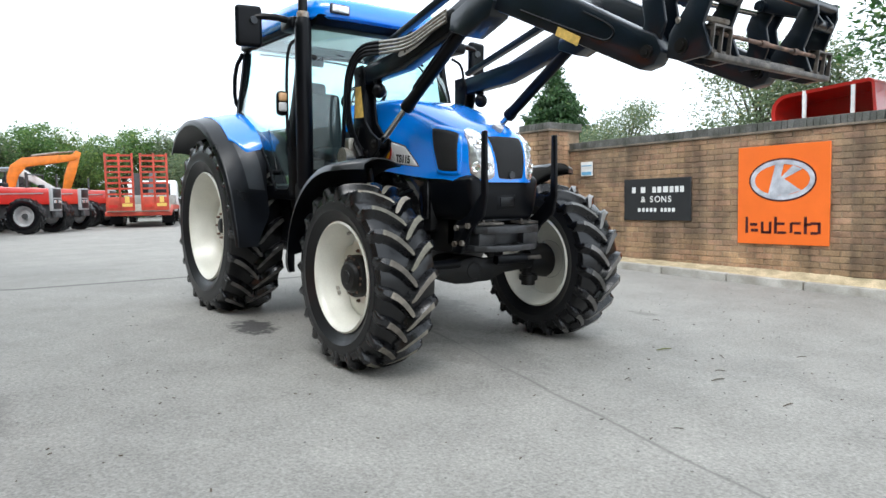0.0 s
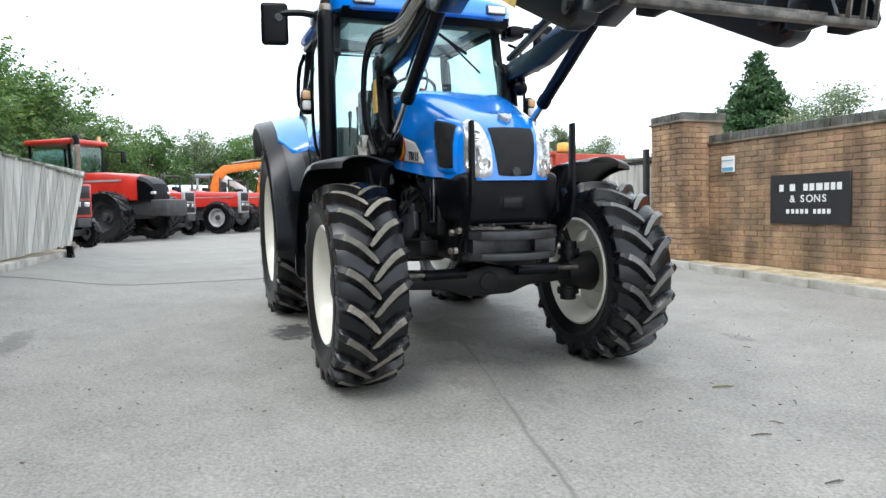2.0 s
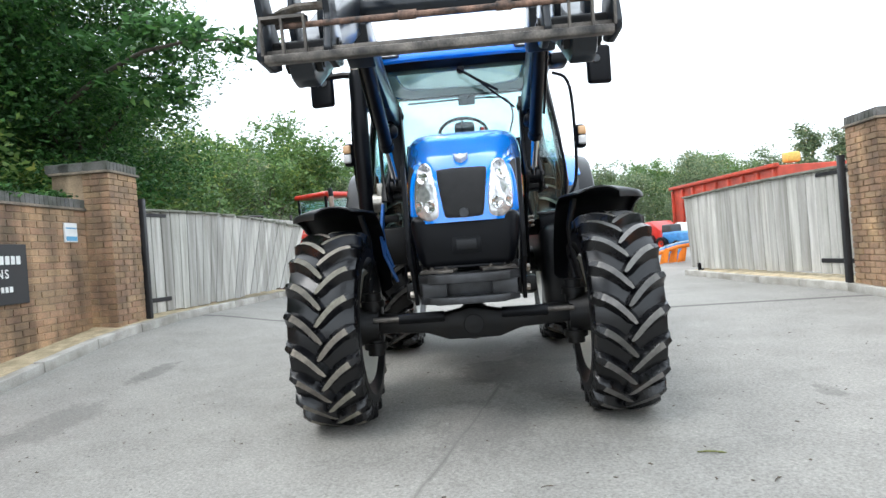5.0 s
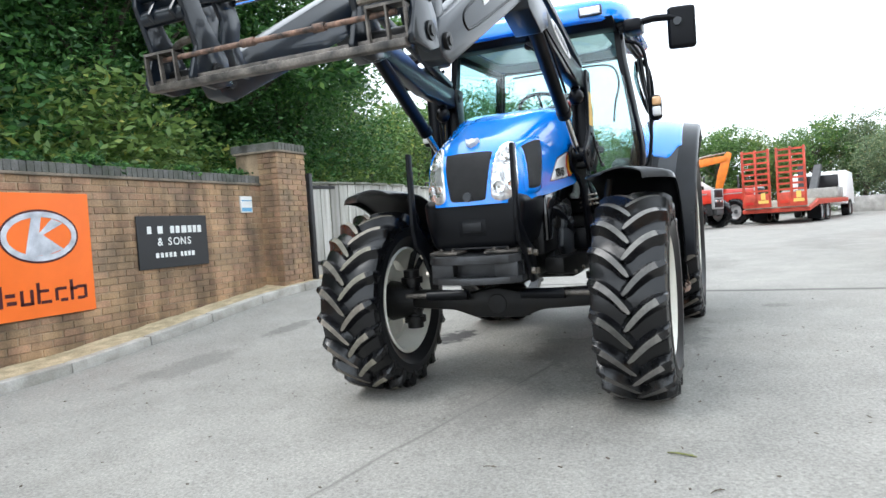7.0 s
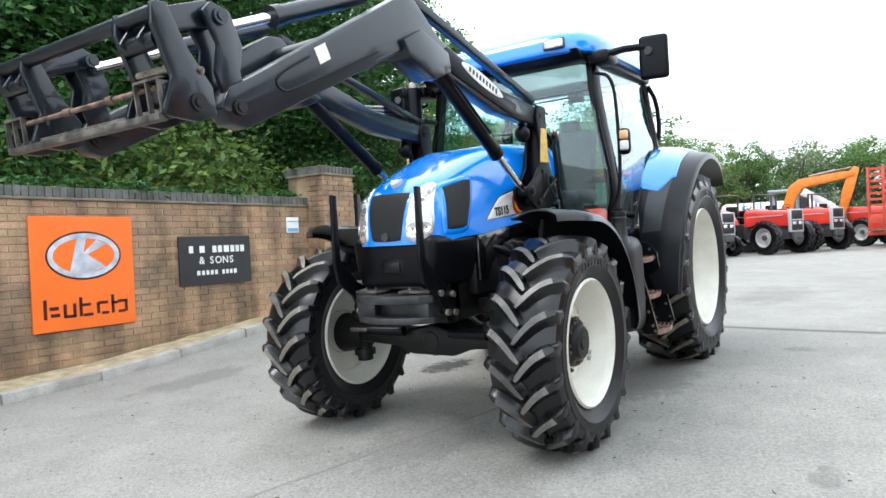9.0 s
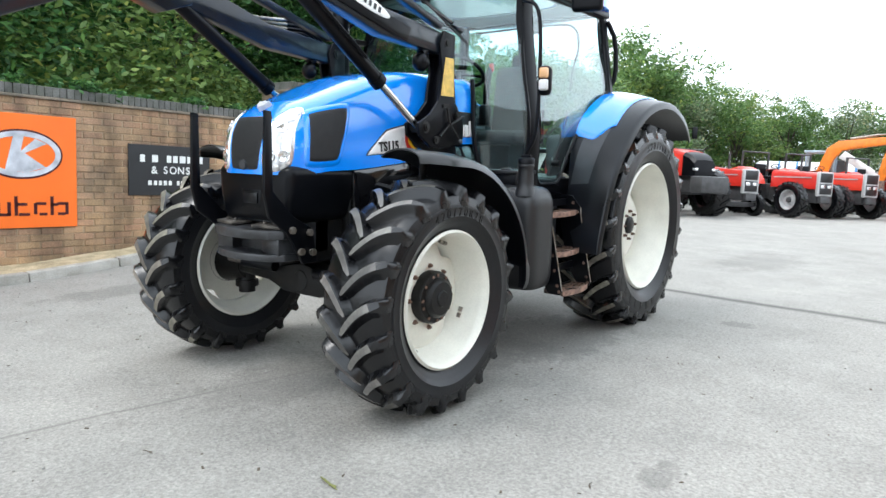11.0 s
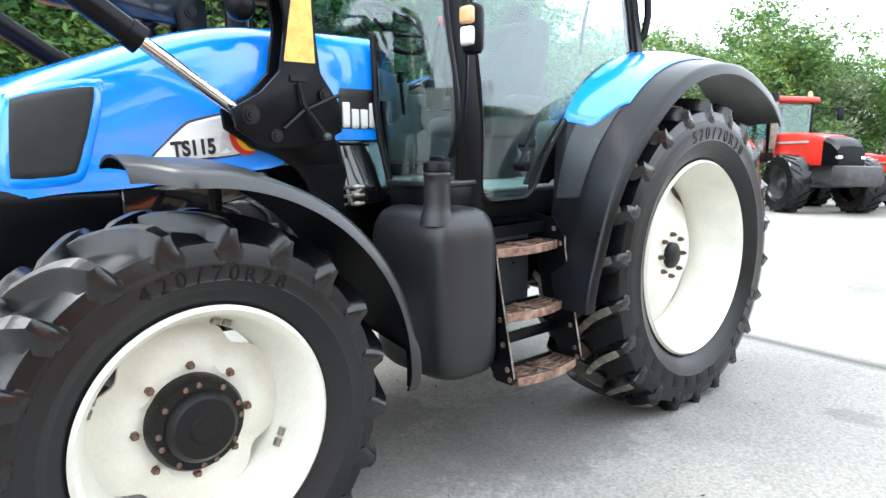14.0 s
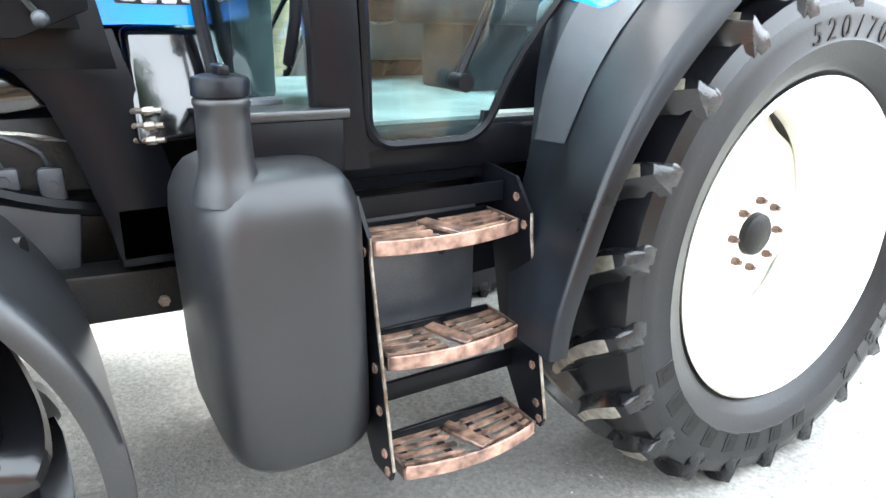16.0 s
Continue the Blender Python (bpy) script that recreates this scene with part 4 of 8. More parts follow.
hood_panel("grille", [(-0.17, 1.563), (0.17, 1.563), (0.12, 1.243), (-0.12, 1.243)], 0, MESHBLK, 0.004, "black mesh grille", 14)
for s in (1, -1):
    lamp = hood_panel("headlight", [(s * 0.172, 1.605), (s * 0.262, 1.615), (s * 0.3, 1.25), (s * 0.118, 1.23)], 0, REFLECT, 0.008, "clear tall headlight cluster", 18, curve=0.34)
    for yy, zz, rr in ((0.222, 1.49, 0.038), (0.186, 1.33, 0.037), (0.25, 1.335, 0.033)):
        p, nn = hood_find(s * yy, zz, 0)
        d, a, b = frame_of(nn)
        bm = bmesh.new()
        circ = lambda r, h: [p + nn * h + r * (math.cos(t) * a + math.sin(t) * b) for t in [2 * math.pi * i / 22 for i in range(22)]]
        rings(bm, [circ(rr, 0.004), circ(rr, 0.013), circ(rr * 0.9, 0.0145), circ(rr * 0.72, 0.0115), circ(rr * 0.3, 0.0095)], True, False)
        part("lamp_bowl", bm, LAMPBOWL, lamp)
        bm = bmesh.new()
        bmesh.ops.create_uvsphere(bm, u_segments=12, v_segments=8, radius=rr * 0.26, matrix=Matrix.Translation(p + nn * 0.007))
        part("bulb_cap", bm, ZINC, lamp)
    hood_panel("vent_frame", [(2.615, 1.665), (2.955, 1.592), (2.98, 1.262), (2.725, 1.272)], s, BLUE, 0.011, "raised blue vent frame", 16, curve=0.07)
    hood_panel("side_vent", [(2.64, 1.64), (2.935, 1.575), (2.96, 1.285), (2.745, 1.295)], s, MESHBLK, 0.0135, "black mesh side vent", 14, curve=0.07)
    # maker's decal on the flank: a white field that runs to a point, with a red and yellow sweep and dark end
    hood_panel("decal", [(2.17, 1.566), (2.395, 1.507), (2.592, 1.326), (2.17, 1.362)], s, DECALBLK, 0.002, "dark outline of the decal", 14)
    hood_panel("decal", [(2.17, 1.556), (2.39, 1.497), (2.572, 1.334), (2.17, 1.37)], s, WHITE, 0.005, "white model decal", 14)
    for cx, rx, rz, mm, up, lab in ((2.18, 0.062, 0.084, REDDEC, 0.009, "red crescent"), (2.165, 0.056, 0.07, CRESC, 0.013, "yellow crescent"), (2.14, 0.06, 0.066, DECALBLK, 0.017, "black crescent field")):
        bm = bmesh.new()
        rim_ = []
        for i in range(24):
            t = 2 * math.pi * i / 24
            p, nn = hood_find(cx + rx * math.cos(t), 1.458 + rz * math.sin(t), s)
            rim_.append((p, nn))
        mid_, mn = hood_find(cx, 1.458, s)
        c0 = bm.verts.new(mid_ + mn * up)
        ring0 = [bm.verts.new(p + nn * up) for p, nn in rim_]
        ring1 = [bm.verts.new(p - nn * 0.005) for p, nn in rim_]
        for i in range(24):
            j = (i + 1) % 24
            bm.faces.new((c0, ring0[i], ring0[j]))
            bm.faces.new((ring0[i], ring1[i], ring1[j], ring0[j]))
        part("decal", bm, mm, hood, lab, ang=60)
    hood_panel("decal", [(1.585, 1.66), (1.80, 1.66), (1.80, 1.455), (1.585, 1.455)], s, DECALBLK, 0.003, "black decal", 8)
    for k in range(4):
        x0 = 1.592 + 0.045 * k
        hood_panel("decal_bar", [(x0, 1.565 if k in (1, 2) else 1.595), (x0 + 0.042, 1.565 if k in (1, 2) else 1.595), (x0 + 0.042, 1.47), (x0, 1.47)], s, WHITE, 0.009, "", 8)
    p, nn = hood_find(2.372, 1.4, s)
    ax = V(-s, 0, 0)
    ax = (ax - nn * ax.dot(nn)).normalized()
    up = nn.cross(ax)
    m = Matrix.Translation(p + nn * 0.009) @ Matrix((ax, up, nn)).transposed().to_4x4() @ Matrix.Rotation(radians(5 * s), 4, "Z") @ Matrix.Diagonal((0.82, 1, 1, 1))
    lettering("model_number", "TS115", 0.075, 0.001, DECALBLK, hood, m, bold=0.003)
    p, nn = hood_find(2.262, 1.42, s)
    lettering("model_letter", "A", 0.09, 0.001, PALEGREY, hood, Matrix.Translation(p + nn * 0.009) @ m.to_3x3().to_4x4(), bold=0.003)
p, nn = V(3.0, 0, 1.615), V(0.6, 0, 0.8)
bm = bmesh.new()
rot = Matrix((V(0, 1, 0), V(0, 1, 0).cross(nn) * -1, nn)).transposed().to_4x4()
prism(bm, [(-0.042, 0.03), (-0.03, -0.012), (0, -0.036), (0.03, -0.012), (0.042, 0.03), (0.016, 0.02), (0, 0.034), (-0.016, 0.02)], "z", -0.03, 0.004, 0.002, 1)
bmesh.ops.transform(bm, matrix=Matrix.Translation(p) @ rot, verts=bm.verts)
part("badge", bm, PALEGREY, hood, "pale leaf shaped badge")
bm = bmesh.new()
p, nn = hood_find(0, 1.285, 0)
cyl(bm, p - nn * 0.01, p + nn * 0.014, 0.03, 0.026, 20)
part("badge", bm, GREYPL, hood, "black round badge on the grille")

# --- lower nose, engine sides and frame ---
bm = bmesh.new()
prism(bm, [(-0.325, 1.285), (0.325, 1.285), (0.305, 1.10), (0.265, 0.965), (-0.265, 0.965), (-0.305, 1.10)], "x", 2.55, 3.082, 0.055, 4)
part("lower_nose", bm, BLACK, TR, "black plastic nose below the grille")
bm = bmesh.new()
box(bm, (3.078, 0, 1.10), (0.012, 0.17, 0.10), bev=0.004)
frm = part("tow_recess", bm, BLACK, TR, "recess in the black nose")
bm = bmesh.new()
box(bm, (3.086, 0, 1.105), (0.012, 0.12, 0.06), bev=0.004)
part("plate", bm, PLASTIC, frm)
for s in (1, -1):
    bm = bmesh.new()
    prism(bm, [(1.53, 1.435), (1.77, 1.425), (1.77, 1.15), (1.53, 1.17)], "y", s * 0.34, s * 0.395, 0.02, 3)
    for v in bm.verts:
        v.co.y += s * 0.3 * (1.44 - v.co.z)
    part("side_panel", bm, GLOSSBLK, TR, "glossy black engine side panel")
for s in (1, -1):
    bm = bmesh.new()
    prism(bm, [(2.62, 1.262), (2.3, 1.30), (1.86, 1.345), (1.84, 1.25), (2.14, 1.21), (2.3, 1.17), (2.44, 1.06), (2.5, 0.97), (2.62, 0.97)], "y", s * 0.3, s * 0.335, 0.012)
    part("engine_shield", bm, GLOSSBLK, TR, "black shield below the bonnet")
bm = bmesh.new()
prism(bm, [(1.35, 0.73), (2.86, 0.73), (2.86, 1.2), (2.75, 1.32), (1.95, 1.32), (1.85, 1.23), (1.35, 1.23)], "y", -0.24, 0.24, 0.03)
eng = part("engine", bm, CAST, TR, "black engine block")
for s in (1, -1):
    bm = bmesh.new()
    cyl(bm, (2.3, s * 0.2, 0.82), (2.3, s * 0.3, 0.82), 0.07)
    part("oil_filter", bm, GREYPL, eng)
    bm = bmesh.new()
    box(bm, (2.1, s * 0.27, 1.12), (0.5, 0.12, 0.2), bev=0.03)
    part("manifold", bm, CAST, eng)
    bm = bmesh.new()
    box(bm, (2.45, s * 0.26, 1.0), (0.35, 0.1, 0.24), bev=0.03)
    part("side_rail", bm, CAST, eng)
    bm = bmesh.new()
    tube(bm, [(2.6, s * 0.28, 1.2), (2.3, s * 0.34, 1.15), (2.0, s * 0.34, 1.0), (1.7, s * 0.3, 0.95)], 0.025, 8, 2)
    part("coolant_hose", bm, BLACK, eng)
    bm = bmesh.new()
    tube(bm, [(2.5, s * 0.3, 1.19), (2.2, s * 0.33, 1.195), (1.95, s * 0.33, 1.17), (1.78, s * 0.3, 1.1)], 0.008, 6, 1)
    part("fuel_pipe", bm, ZINC, eng, "thin plated pipe")
    for x, z, w_, h_ in ((2.18, 1.06, 0.1, 0.1), (2.06, 1.07, 0.07, 0.06), (1.96, 1.05, 0.06, 0.09)):
        bm = bmesh.new()
        box(bm, (x, s * 0.31, z), (w_, 0.08, h_), bev=0.012)
        cyl(bm, (x, s * 0.345, z), (x, s * 0.36, z), 0.014, n=6)
        tube(bm, [(x, s * 0.33, z + h_ / 2), (x + 0.02, s * 0.35, z + h_ / 2 + 0.05), (x + 0.1, s * 0.33, z + 0.13)], 0.007, 6, 1)
        part("injection_pump", bm, GREYPL, eng, "dark pump with a steel fitting")
    bm = bmesh.new()
    prism(bm, [(1.9, 1.0), (2.24, 1.03), (2.26, 0.9), (2.1, 0.78), (1.93, 0.8)], "y", s * 0.3, s * 0.345, 0.012)
    part("sump_plate", bm, GREYPL, eng, "dark grey plate below the engine")
for s in (1, -1):
    bm = bmesh.new()
    prism(bm, [(1.3, 0.67), (2.3, 0.71), (2.62, 0.76), (2.62, 0.86), (1.3, 0.8)], "y", s * 0.3, s * 0.42, 0.01)
    part("chassis_rail", bm, CAST, TR, "black chassis rail")
    for x in (1.55, 1.75, 2.05, 2.3):
        bm = bmesh.new()
        cyl(bm, (x, s * 0.415, 0.73), (x, s * 0.435, 0.73), 0.015, n=6)
        part("chassis_bolt", bm, STEEL, TR)
bm = bmesh.new()
box(bm, (0.55, 0, 0.85), (1.7, 0.5, 0.55), bev=0.06)
box(bm, (0.0, 0, 0.82), (0.5, 0.62, 0.6), bev=0.08)
cyl(bm, (0, -0.75, 0.80), (0, 0.75, 0.80), 0.13, n=24)
for s in (1, -1):
    cyl(bm, (0, s * 0.3, 0.8), (0, s * 0.55, 0.8), 0.2, 0.15, 24)
part("gearbox", bm, CAST, TR, "black gearbox and rear axle")
bm = bmesh.new()
prism(bm, [(-0.66, 0.57), (-0.3, 0.55), (-0.16, 0.50), (0.16, 0.50), (0.3, 0.55), (0.66, 0.57), (0.66, 0.68), (0.2, 0.66), (0, 0.7), (-0.2, 0.66), (-0.66, 0.68)], "x", 2.58, 2.74, 0.02)
axle = part("front_axle", bm, CAST, TR, "black front axle with steering rams")
bm = bmesh.new()
lathe(bm, [(0.0, 2.30), (0.09, 2.32), (0.115, 2.45), (0.115, 2.6), (0.1, 2.7), (0.06, 2.745), (0.0, 2.75)], 24, (0, 0, 0.59), "x")
part("differential", bm, CAST, axle, "round black differential housing")
for s in (1, -1):
    bm = bmesh.new()
    cyl(bm, (2.65, s * 0.6, 0.61), (2.65, s * 0.8, 0.61), 0.10, 0.14, 24)
    part("hub_carrier", bm, CAST, axle)
    bm = bmesh.new()
    cyl(bm, (2.65, s * 0.64, 0.42), (2.65, s * 0.64, 0.82), 0.055)
    cyl(bm, (2.65, s * 0.64, 0.46), (2.65, s * 0.64, 0.5), 0.075)
    cyl(bm, (2.65, s * 0.64, 0.73), (2.65, s * 0.64, 0.77), 0.075)
    part("king_pin", bm, CAST, axle)
    bm = bmesh.new()
    cyl(bm, (2.78, s * 0.18, 0.66), (2.8, s * 0.46, 0.66), 0.033)
    ram = part("steering_ram", bm, BLACK, axle)
    bm = bmesh.new()
    cyl(bm, (2.8, s * 0.44, 0.66), (2.8, s * 0.62, 0.66), 0.015)
    part("steering_rod", bm, DKSTEEL, axle)
    bm = bmesh.new()
    cyl(bm, (2.46, s * 0.2, 0.62), (2.44, s * 0.62, 0.62), 0.017)
    part("track_rod", bm, CAST, axle)
# front weight block and its bracket with two upright bars
def bow(half, front, back, n=10):
    """The plan of a bowed beam, from side to side."""
    ys_ = [half * (2 * i / n - 1) for i in range(n + 1)]
    return [(front - 0.085 * (y / half) ** 2 - 0.03 * smoothstep(0.8, 1.0, abs(y) / half), y) for y in ys_] + [(back, y) for y in ys_[::-1]]


bm = bmesh.new()
prism(bm, bow(0.29, 3.215, 2.98), "z", 0.895, 0.945, 0.006)
prism(bm, bow(0.285, 3.205, 2.98), "z", 0.775, 0.815, 0.006)
for y0, y1 in ((-0.27, -0.13), (0.13, 0.27)):
    prism(bm, [(2.98, 0.81), (3.12, 0.81), (3.12, 0.90), (2.98, 0.90)], "y", y0, y1, 0.004)
prism(bm, [(2.97, 0.81), (3.02, 0.81), (3.02, 0.90), (2.97, 0.90)], "y", -0.28, 0.28)
weight = part("front_weight_block", bm, CARRIER, TR, "dark cast front weight carrier")
bm = bmesh.new()
prism(bm, [(2.72, 0.78), (2.95, 0.78), (3.06, 0.79), (3.06, 0.91), (2.95, 0.97), (2.72, 1.0)], "y", -0.24, 0.24, 0.02)
part("bracket", bm, CARRIER, weight)
for s in (1, -1):
    bm = bmesh.new()
    box(bm, (3.075, s * 0.17, 0.962), (0.12, 0.2, 0.016), Euler((0, radians(4), s * 0.2)), bev=0.003)
    plate = part("plate", bm, DKSTEEL, weight, "worn steel top plate")
    for yy in (0.13, 0.21):
        bm = bmesh.new()
        cyl(bm, (3.1 - 0.1 * (yy - 0.1), s * yy, 0.965), (3.1 - 0.1 * (yy - 0.1), s * yy, 0.978), 0.013, n=6)
        cyl(bm, (3.1 - 0.1 * (yy - 0.1), s * yy, 0.978), (3.1 - 0.1 * (yy - 0.1), s * yy, 0.985), 0.007, n=8)
        part("bolt", bm, DKSTEEL, plate)
bm = bmesh.new()
for k in range(5):
    prism(bm, [(3.04 - 0.05 * k, 0.975 + 0.022 * k), (3.075 - 0.05 * k, 0.975 + 0.022 * k), (3.065 - 0.05 * k, 0.992 + 0.022 * k), (3.04 - 0.05 * k, 0.992 + 0.022 * k)], "y", -0.2, 0.2, 0.003)
part("stepped_cover", bm, BLACK, weight, "black stepped cover below the nose")
for s in (1, -1):
    bm = bmesh.new()
    prism(bm, [(3.195, 1.56), (3.235, 1.565), (3.25, 1.15), (3.22, 1.02), (3.10, 0.93), (3.0, 0.76), (2.9, 0.76), (2.93, 0.95), (3.06, 1.02), (3.195, 1.16)], "y", s * 0.305, s * 0.33, 0.006)
    bar = part("guard_bar", bm, BLACK, TR, "flat black upright guard bar on the nose")
    for x, z in ((3.08, 0.95), (3.02, 0.83), (2.96, 0.93), (2.94, 0.82)):
        bm = bmesh.new()
        cyl(bm, (x, s * 0.325, z), (x, s * 0.35, z), 0.02, n=6)
        part("bolt", bm, STEEL, bar, "steel bolt")

# --- front mudguards: a crowned blade whose outer edge runs on as a narrow tongue ---
for s in (1, -1):
    bm = bmesh.new()
    loops = []
    for i in range(41):
        k = i / 40
        a = radians(80 + 103 * k)
        d, o = V(math.cos(a), 0, math.sin(a)), V(2.65, 0, 0.61)
        base = 0.735 + 0.022 * smoothstep(0.09, 0.0, k) - 0.01 * smoothstep(0.75, 1.0, k)
        ya = 0.60 + 0.1 * smoothstep(0.1, 0.0, k) ** 2 + 0.445 * smoothstep(0.84, 0.9, k)
        yb = 1.115 - 0.16 * smoothstep(0.1, 0.0, k) ** 2 - 0.02 * smoothstep(0.96, 1.0, k)
        out = []
        for q, dr in ((0, 0.0), (0.15, 0.02), (0.35, 0.033), (0.55, 0.036), (0.75, 0.028), (0.88, 0.014), (0.95, 0.003), (0.985, -0.012), (1.0, -0.042)):
            out.append((ya + (yb - ya) * q, base + (dr if q > 0.9 else dr * (1 - 0.85 * smoothstep(0.15, 0.45, k)))))
        ring = [o + d * r + V(0, s * y, 0) for y, r in out] + [o + d * (r - (0.009 if n < 7 else 0.0)) + V(0, s * (y - (0.009 if n >= 7 else 0.0)), 0) for n, (y, r) in reversed(list(enumerate(out)))]
        loops.append(ring)
    rings(bm, loops)
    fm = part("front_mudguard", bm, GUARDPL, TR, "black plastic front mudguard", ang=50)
    # shade below the guard is put into the colour: inner faces are darker
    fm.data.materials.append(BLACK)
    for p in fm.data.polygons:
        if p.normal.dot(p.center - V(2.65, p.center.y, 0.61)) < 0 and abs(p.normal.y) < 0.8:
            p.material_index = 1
    bm = bmesh.new()
    tube(bm, [(2.55, s * 0.72, 0.75), (2.42, s * 0.66, 1.1), (2.45, s * 0.71, 1.33)], 0.022, 8, 1)
    tube(bm, [(2.5, s * 0.68, 0.8), (2.2, s * 0.68, 1.0), (2.03, s * 0.74, 1.02)], 0.02, 8, 1)
    part("bracket", bm, CAST, fm)

# --- rear wings: radius from the axle by angle, at the cab, at the crease and at the outer lip ---
WA = (-7, 8, 22, 35, 44, 52, 70, 90, 120, 142)
W_IN = (1.0, 0.885, 0.88, 1.0, 1.075, 1.08, 1.08, 1.075, 1.08, 1.12)
W_CR = (1.01, 0.945, 0.94, 0.965, 0.985, 1.0, 1.02, 1.03, 1.075, 1.19)
W_OUT = (1.02, 0.955, 0.94, 0.935, 0.935, 0.945, 0.975, 1.0, 1.06, 1.2)
W_Y = (1.12, 1.13, 1.135, 1.14, 1.15, 1.155, 1.165, 1.17, 1.16, 1.10)


def smooth_at(tab, a):
    """A softened reading of a table by angle."""
    return sum(float(np.interp(a + o, WA, tab)) for o in (-6, -3, 0, 3, 6)) / 5


def wing_pt(a, y, s, lift=0.0):
    yo = smooth_at(W_Y, a)
    ri, rc, ro = (smooth_at(t, a) for t in (W_IN, W_CR, W_OUT))
    k = (y - 0.82) / (yo - 0.82)
    kc = 0.56
    if k <= 0:
        r = ri
    elif k < kc:
        r = ri + (rc - ri) * smoothstep(-0.25, 1.15, k / kc)
    else:
        r = rc + (ro - rc) * ((k - kc) / (1 - kc)) ** 1.3
    d = V(math.cos(radians(a)), 0, math.sin(radians(a)))
    return V(0, s * y, 0.80) + d * (r + lift)


for s in (1, -1):
    bm = bmesh.new()
    loops = []
    for i in range(61):
        a = -7 + 149 * i / 60
        yo = smooth_at(W_Y, a)
        ins = 0.15 * smoothstep(12, -7, a)
        ys_ = [0.79 + ins + (yo - 0.79 - ins) * k for k in (0, 0.2, 0.35, 0.45, 0.55, 0.63, 0.7, 0.8, 0.9, 0.97, 1.0)]
        ring = [wing_pt(a, y, s) for y in ys_]
        ring.append(wing_pt(a, yo + 0.012, s, -0.012))
        ring.append(wing_pt(a, yo + 0.014, s, -0.05))
        ring.append(wing_pt(a, yo + 0.004, s, -0.052))
        ring += [wing_pt(a, y, s, -0.014) for y in ys_[::-1]]
        loops.append(ring)
    rings(bm, loops)
    wing = part("rear_wing", bm, PLASTIC, TR, "black rear wing flare with blue upper panel", ang=50)

    def patch(name, a0, a1, lo_y, hi_y, lift, material, label, s=s, wing=wing):
        """A panel laid on the wing between two angles and two widths."""
        bm = bmesh.new()
        N, M = 30, 10
        top = []
        for i in range(N + 1):
            k = min(1, max(0, (i - 0.75) / (N - 1.5)))
            a = a0 + (a1 - a0) * k
            row = []
            for j in range(M + 1):
                y = lo_y(k) + (hi_y(k) - lo_y(k)) * min(1, max(0, (j - 0.85) / (M - 1.7)))
                border = i in (0, N) or j in (0, M)
                row.append(bm.verts.new(wing_pt(a, y, s, 0.005 if border else lift)))
            top.append(row)
        for i in range(N):
            for j in range(M):
                bm.faces.new((top[i][j], top[i + 1][j], top[i + 1][j + 1], top[i][j + 1]))
        return part(name, bm, material, wing, label, ang=65)

    # the blue panel ends on a sloping line in front and a rounded corner behind
    bm = bmesh.new()
    N, Mm = 40, 14
    grid = []
    for i in range(N + 1):
        row = []
        for j in range(Mm + 1):
            kj = min(1, max(0, (j - 0.8) / (Mm - 1.6)))
            ki = min(1, max(0, (i - 0.75) / (N - 1.5)))
            y = 0.80 + 0.245 * kj
            a0, a1 = 42.5 + 10 * smoothstep(0.5, 1.0, kj), 130 - 26 * smoothstep(0.45, 1.0, kj) ** 2
            row.append(bm.verts.new(wing_pt(a0 + (a1 - a0) * ki, y, s, 0.004 if i in (0, N) or j in (0, Mm) else 0.014 + 0.012 * math.sin(math.pi * kj) * math.sin(math.pi * ki))))
        grid.append(row)
    for i in range(N):
        for j in range(Mm):
            bm.faces.new((grid[i][j], grid[i + 1][j], grid[i + 1][j + 1], grid[i][j + 1]))
    part("wing_panel", bm, BLUE, wing, "glossy blue wing panel", ang=70)
    patch("lower_panel", 23, 50, lambda k: 0.81 + 0.08 * k, lambda k: 0.97 + 0.05 * k, 0.005, GREYPL, "dark grey lower wing panel")
    # inner wing wall beside the cab
    bm = bmesh.new()
    prism(bm, [(0.93 * math.cos(radians(a)), 0.80 + 0.93 * math.sin(radians(a))) for a in range(-5, 186, 8)], "y", s * 0.60, s * 0.625)
    part("inner_wing", bm, BLACK, wing)

# --- cab ---
CABY, CABT = 0.80, 0.70


def cab_y(z):
    """Half width of the cab's glass by height."""
    return CABY + 0.02 * math.sin(math.pi * smoothstep(1.2, 1.9, z)) - (CABY - CABT) * smoothstep(1.6, 2.5, z)


bm = bmesh.new()
prism(bm, [(0.1, 1.08), (1.42, 1.08), (1.5, 1.16), (1.5, 1.2), (0.1, 1.2)], "y", -0.76, 0.76, 0.02)
part("cab_floor", bm, BLACK, TR, "black cab floor")
bm = bmesh.new()
box(bm, (0.75, 0, 1.0), (1.3, 0.9, 0.2), bev=0.02)
part("cab_mount", bm, CAST, TR)
bm = bmesh.new()
box(bm, (1.53, 0, 1.35), (0.04, 0.84, 0.5), bev=0.01)
part("bulkhead", bm, BLACK, TR, "black cab bulkhead")
bm = bmesh.new()
box(bm, (0.85, 0, 1.206), (1.1, 1.4, 0.01))
part("floor_mat", bm, mat("grey_floor_mat", (0.3, 0.34, 0.33), 0.8, 0, 0.2, 6, 200, 0.2), TR, "grey cab floor mat")
bm = bmesh.new()
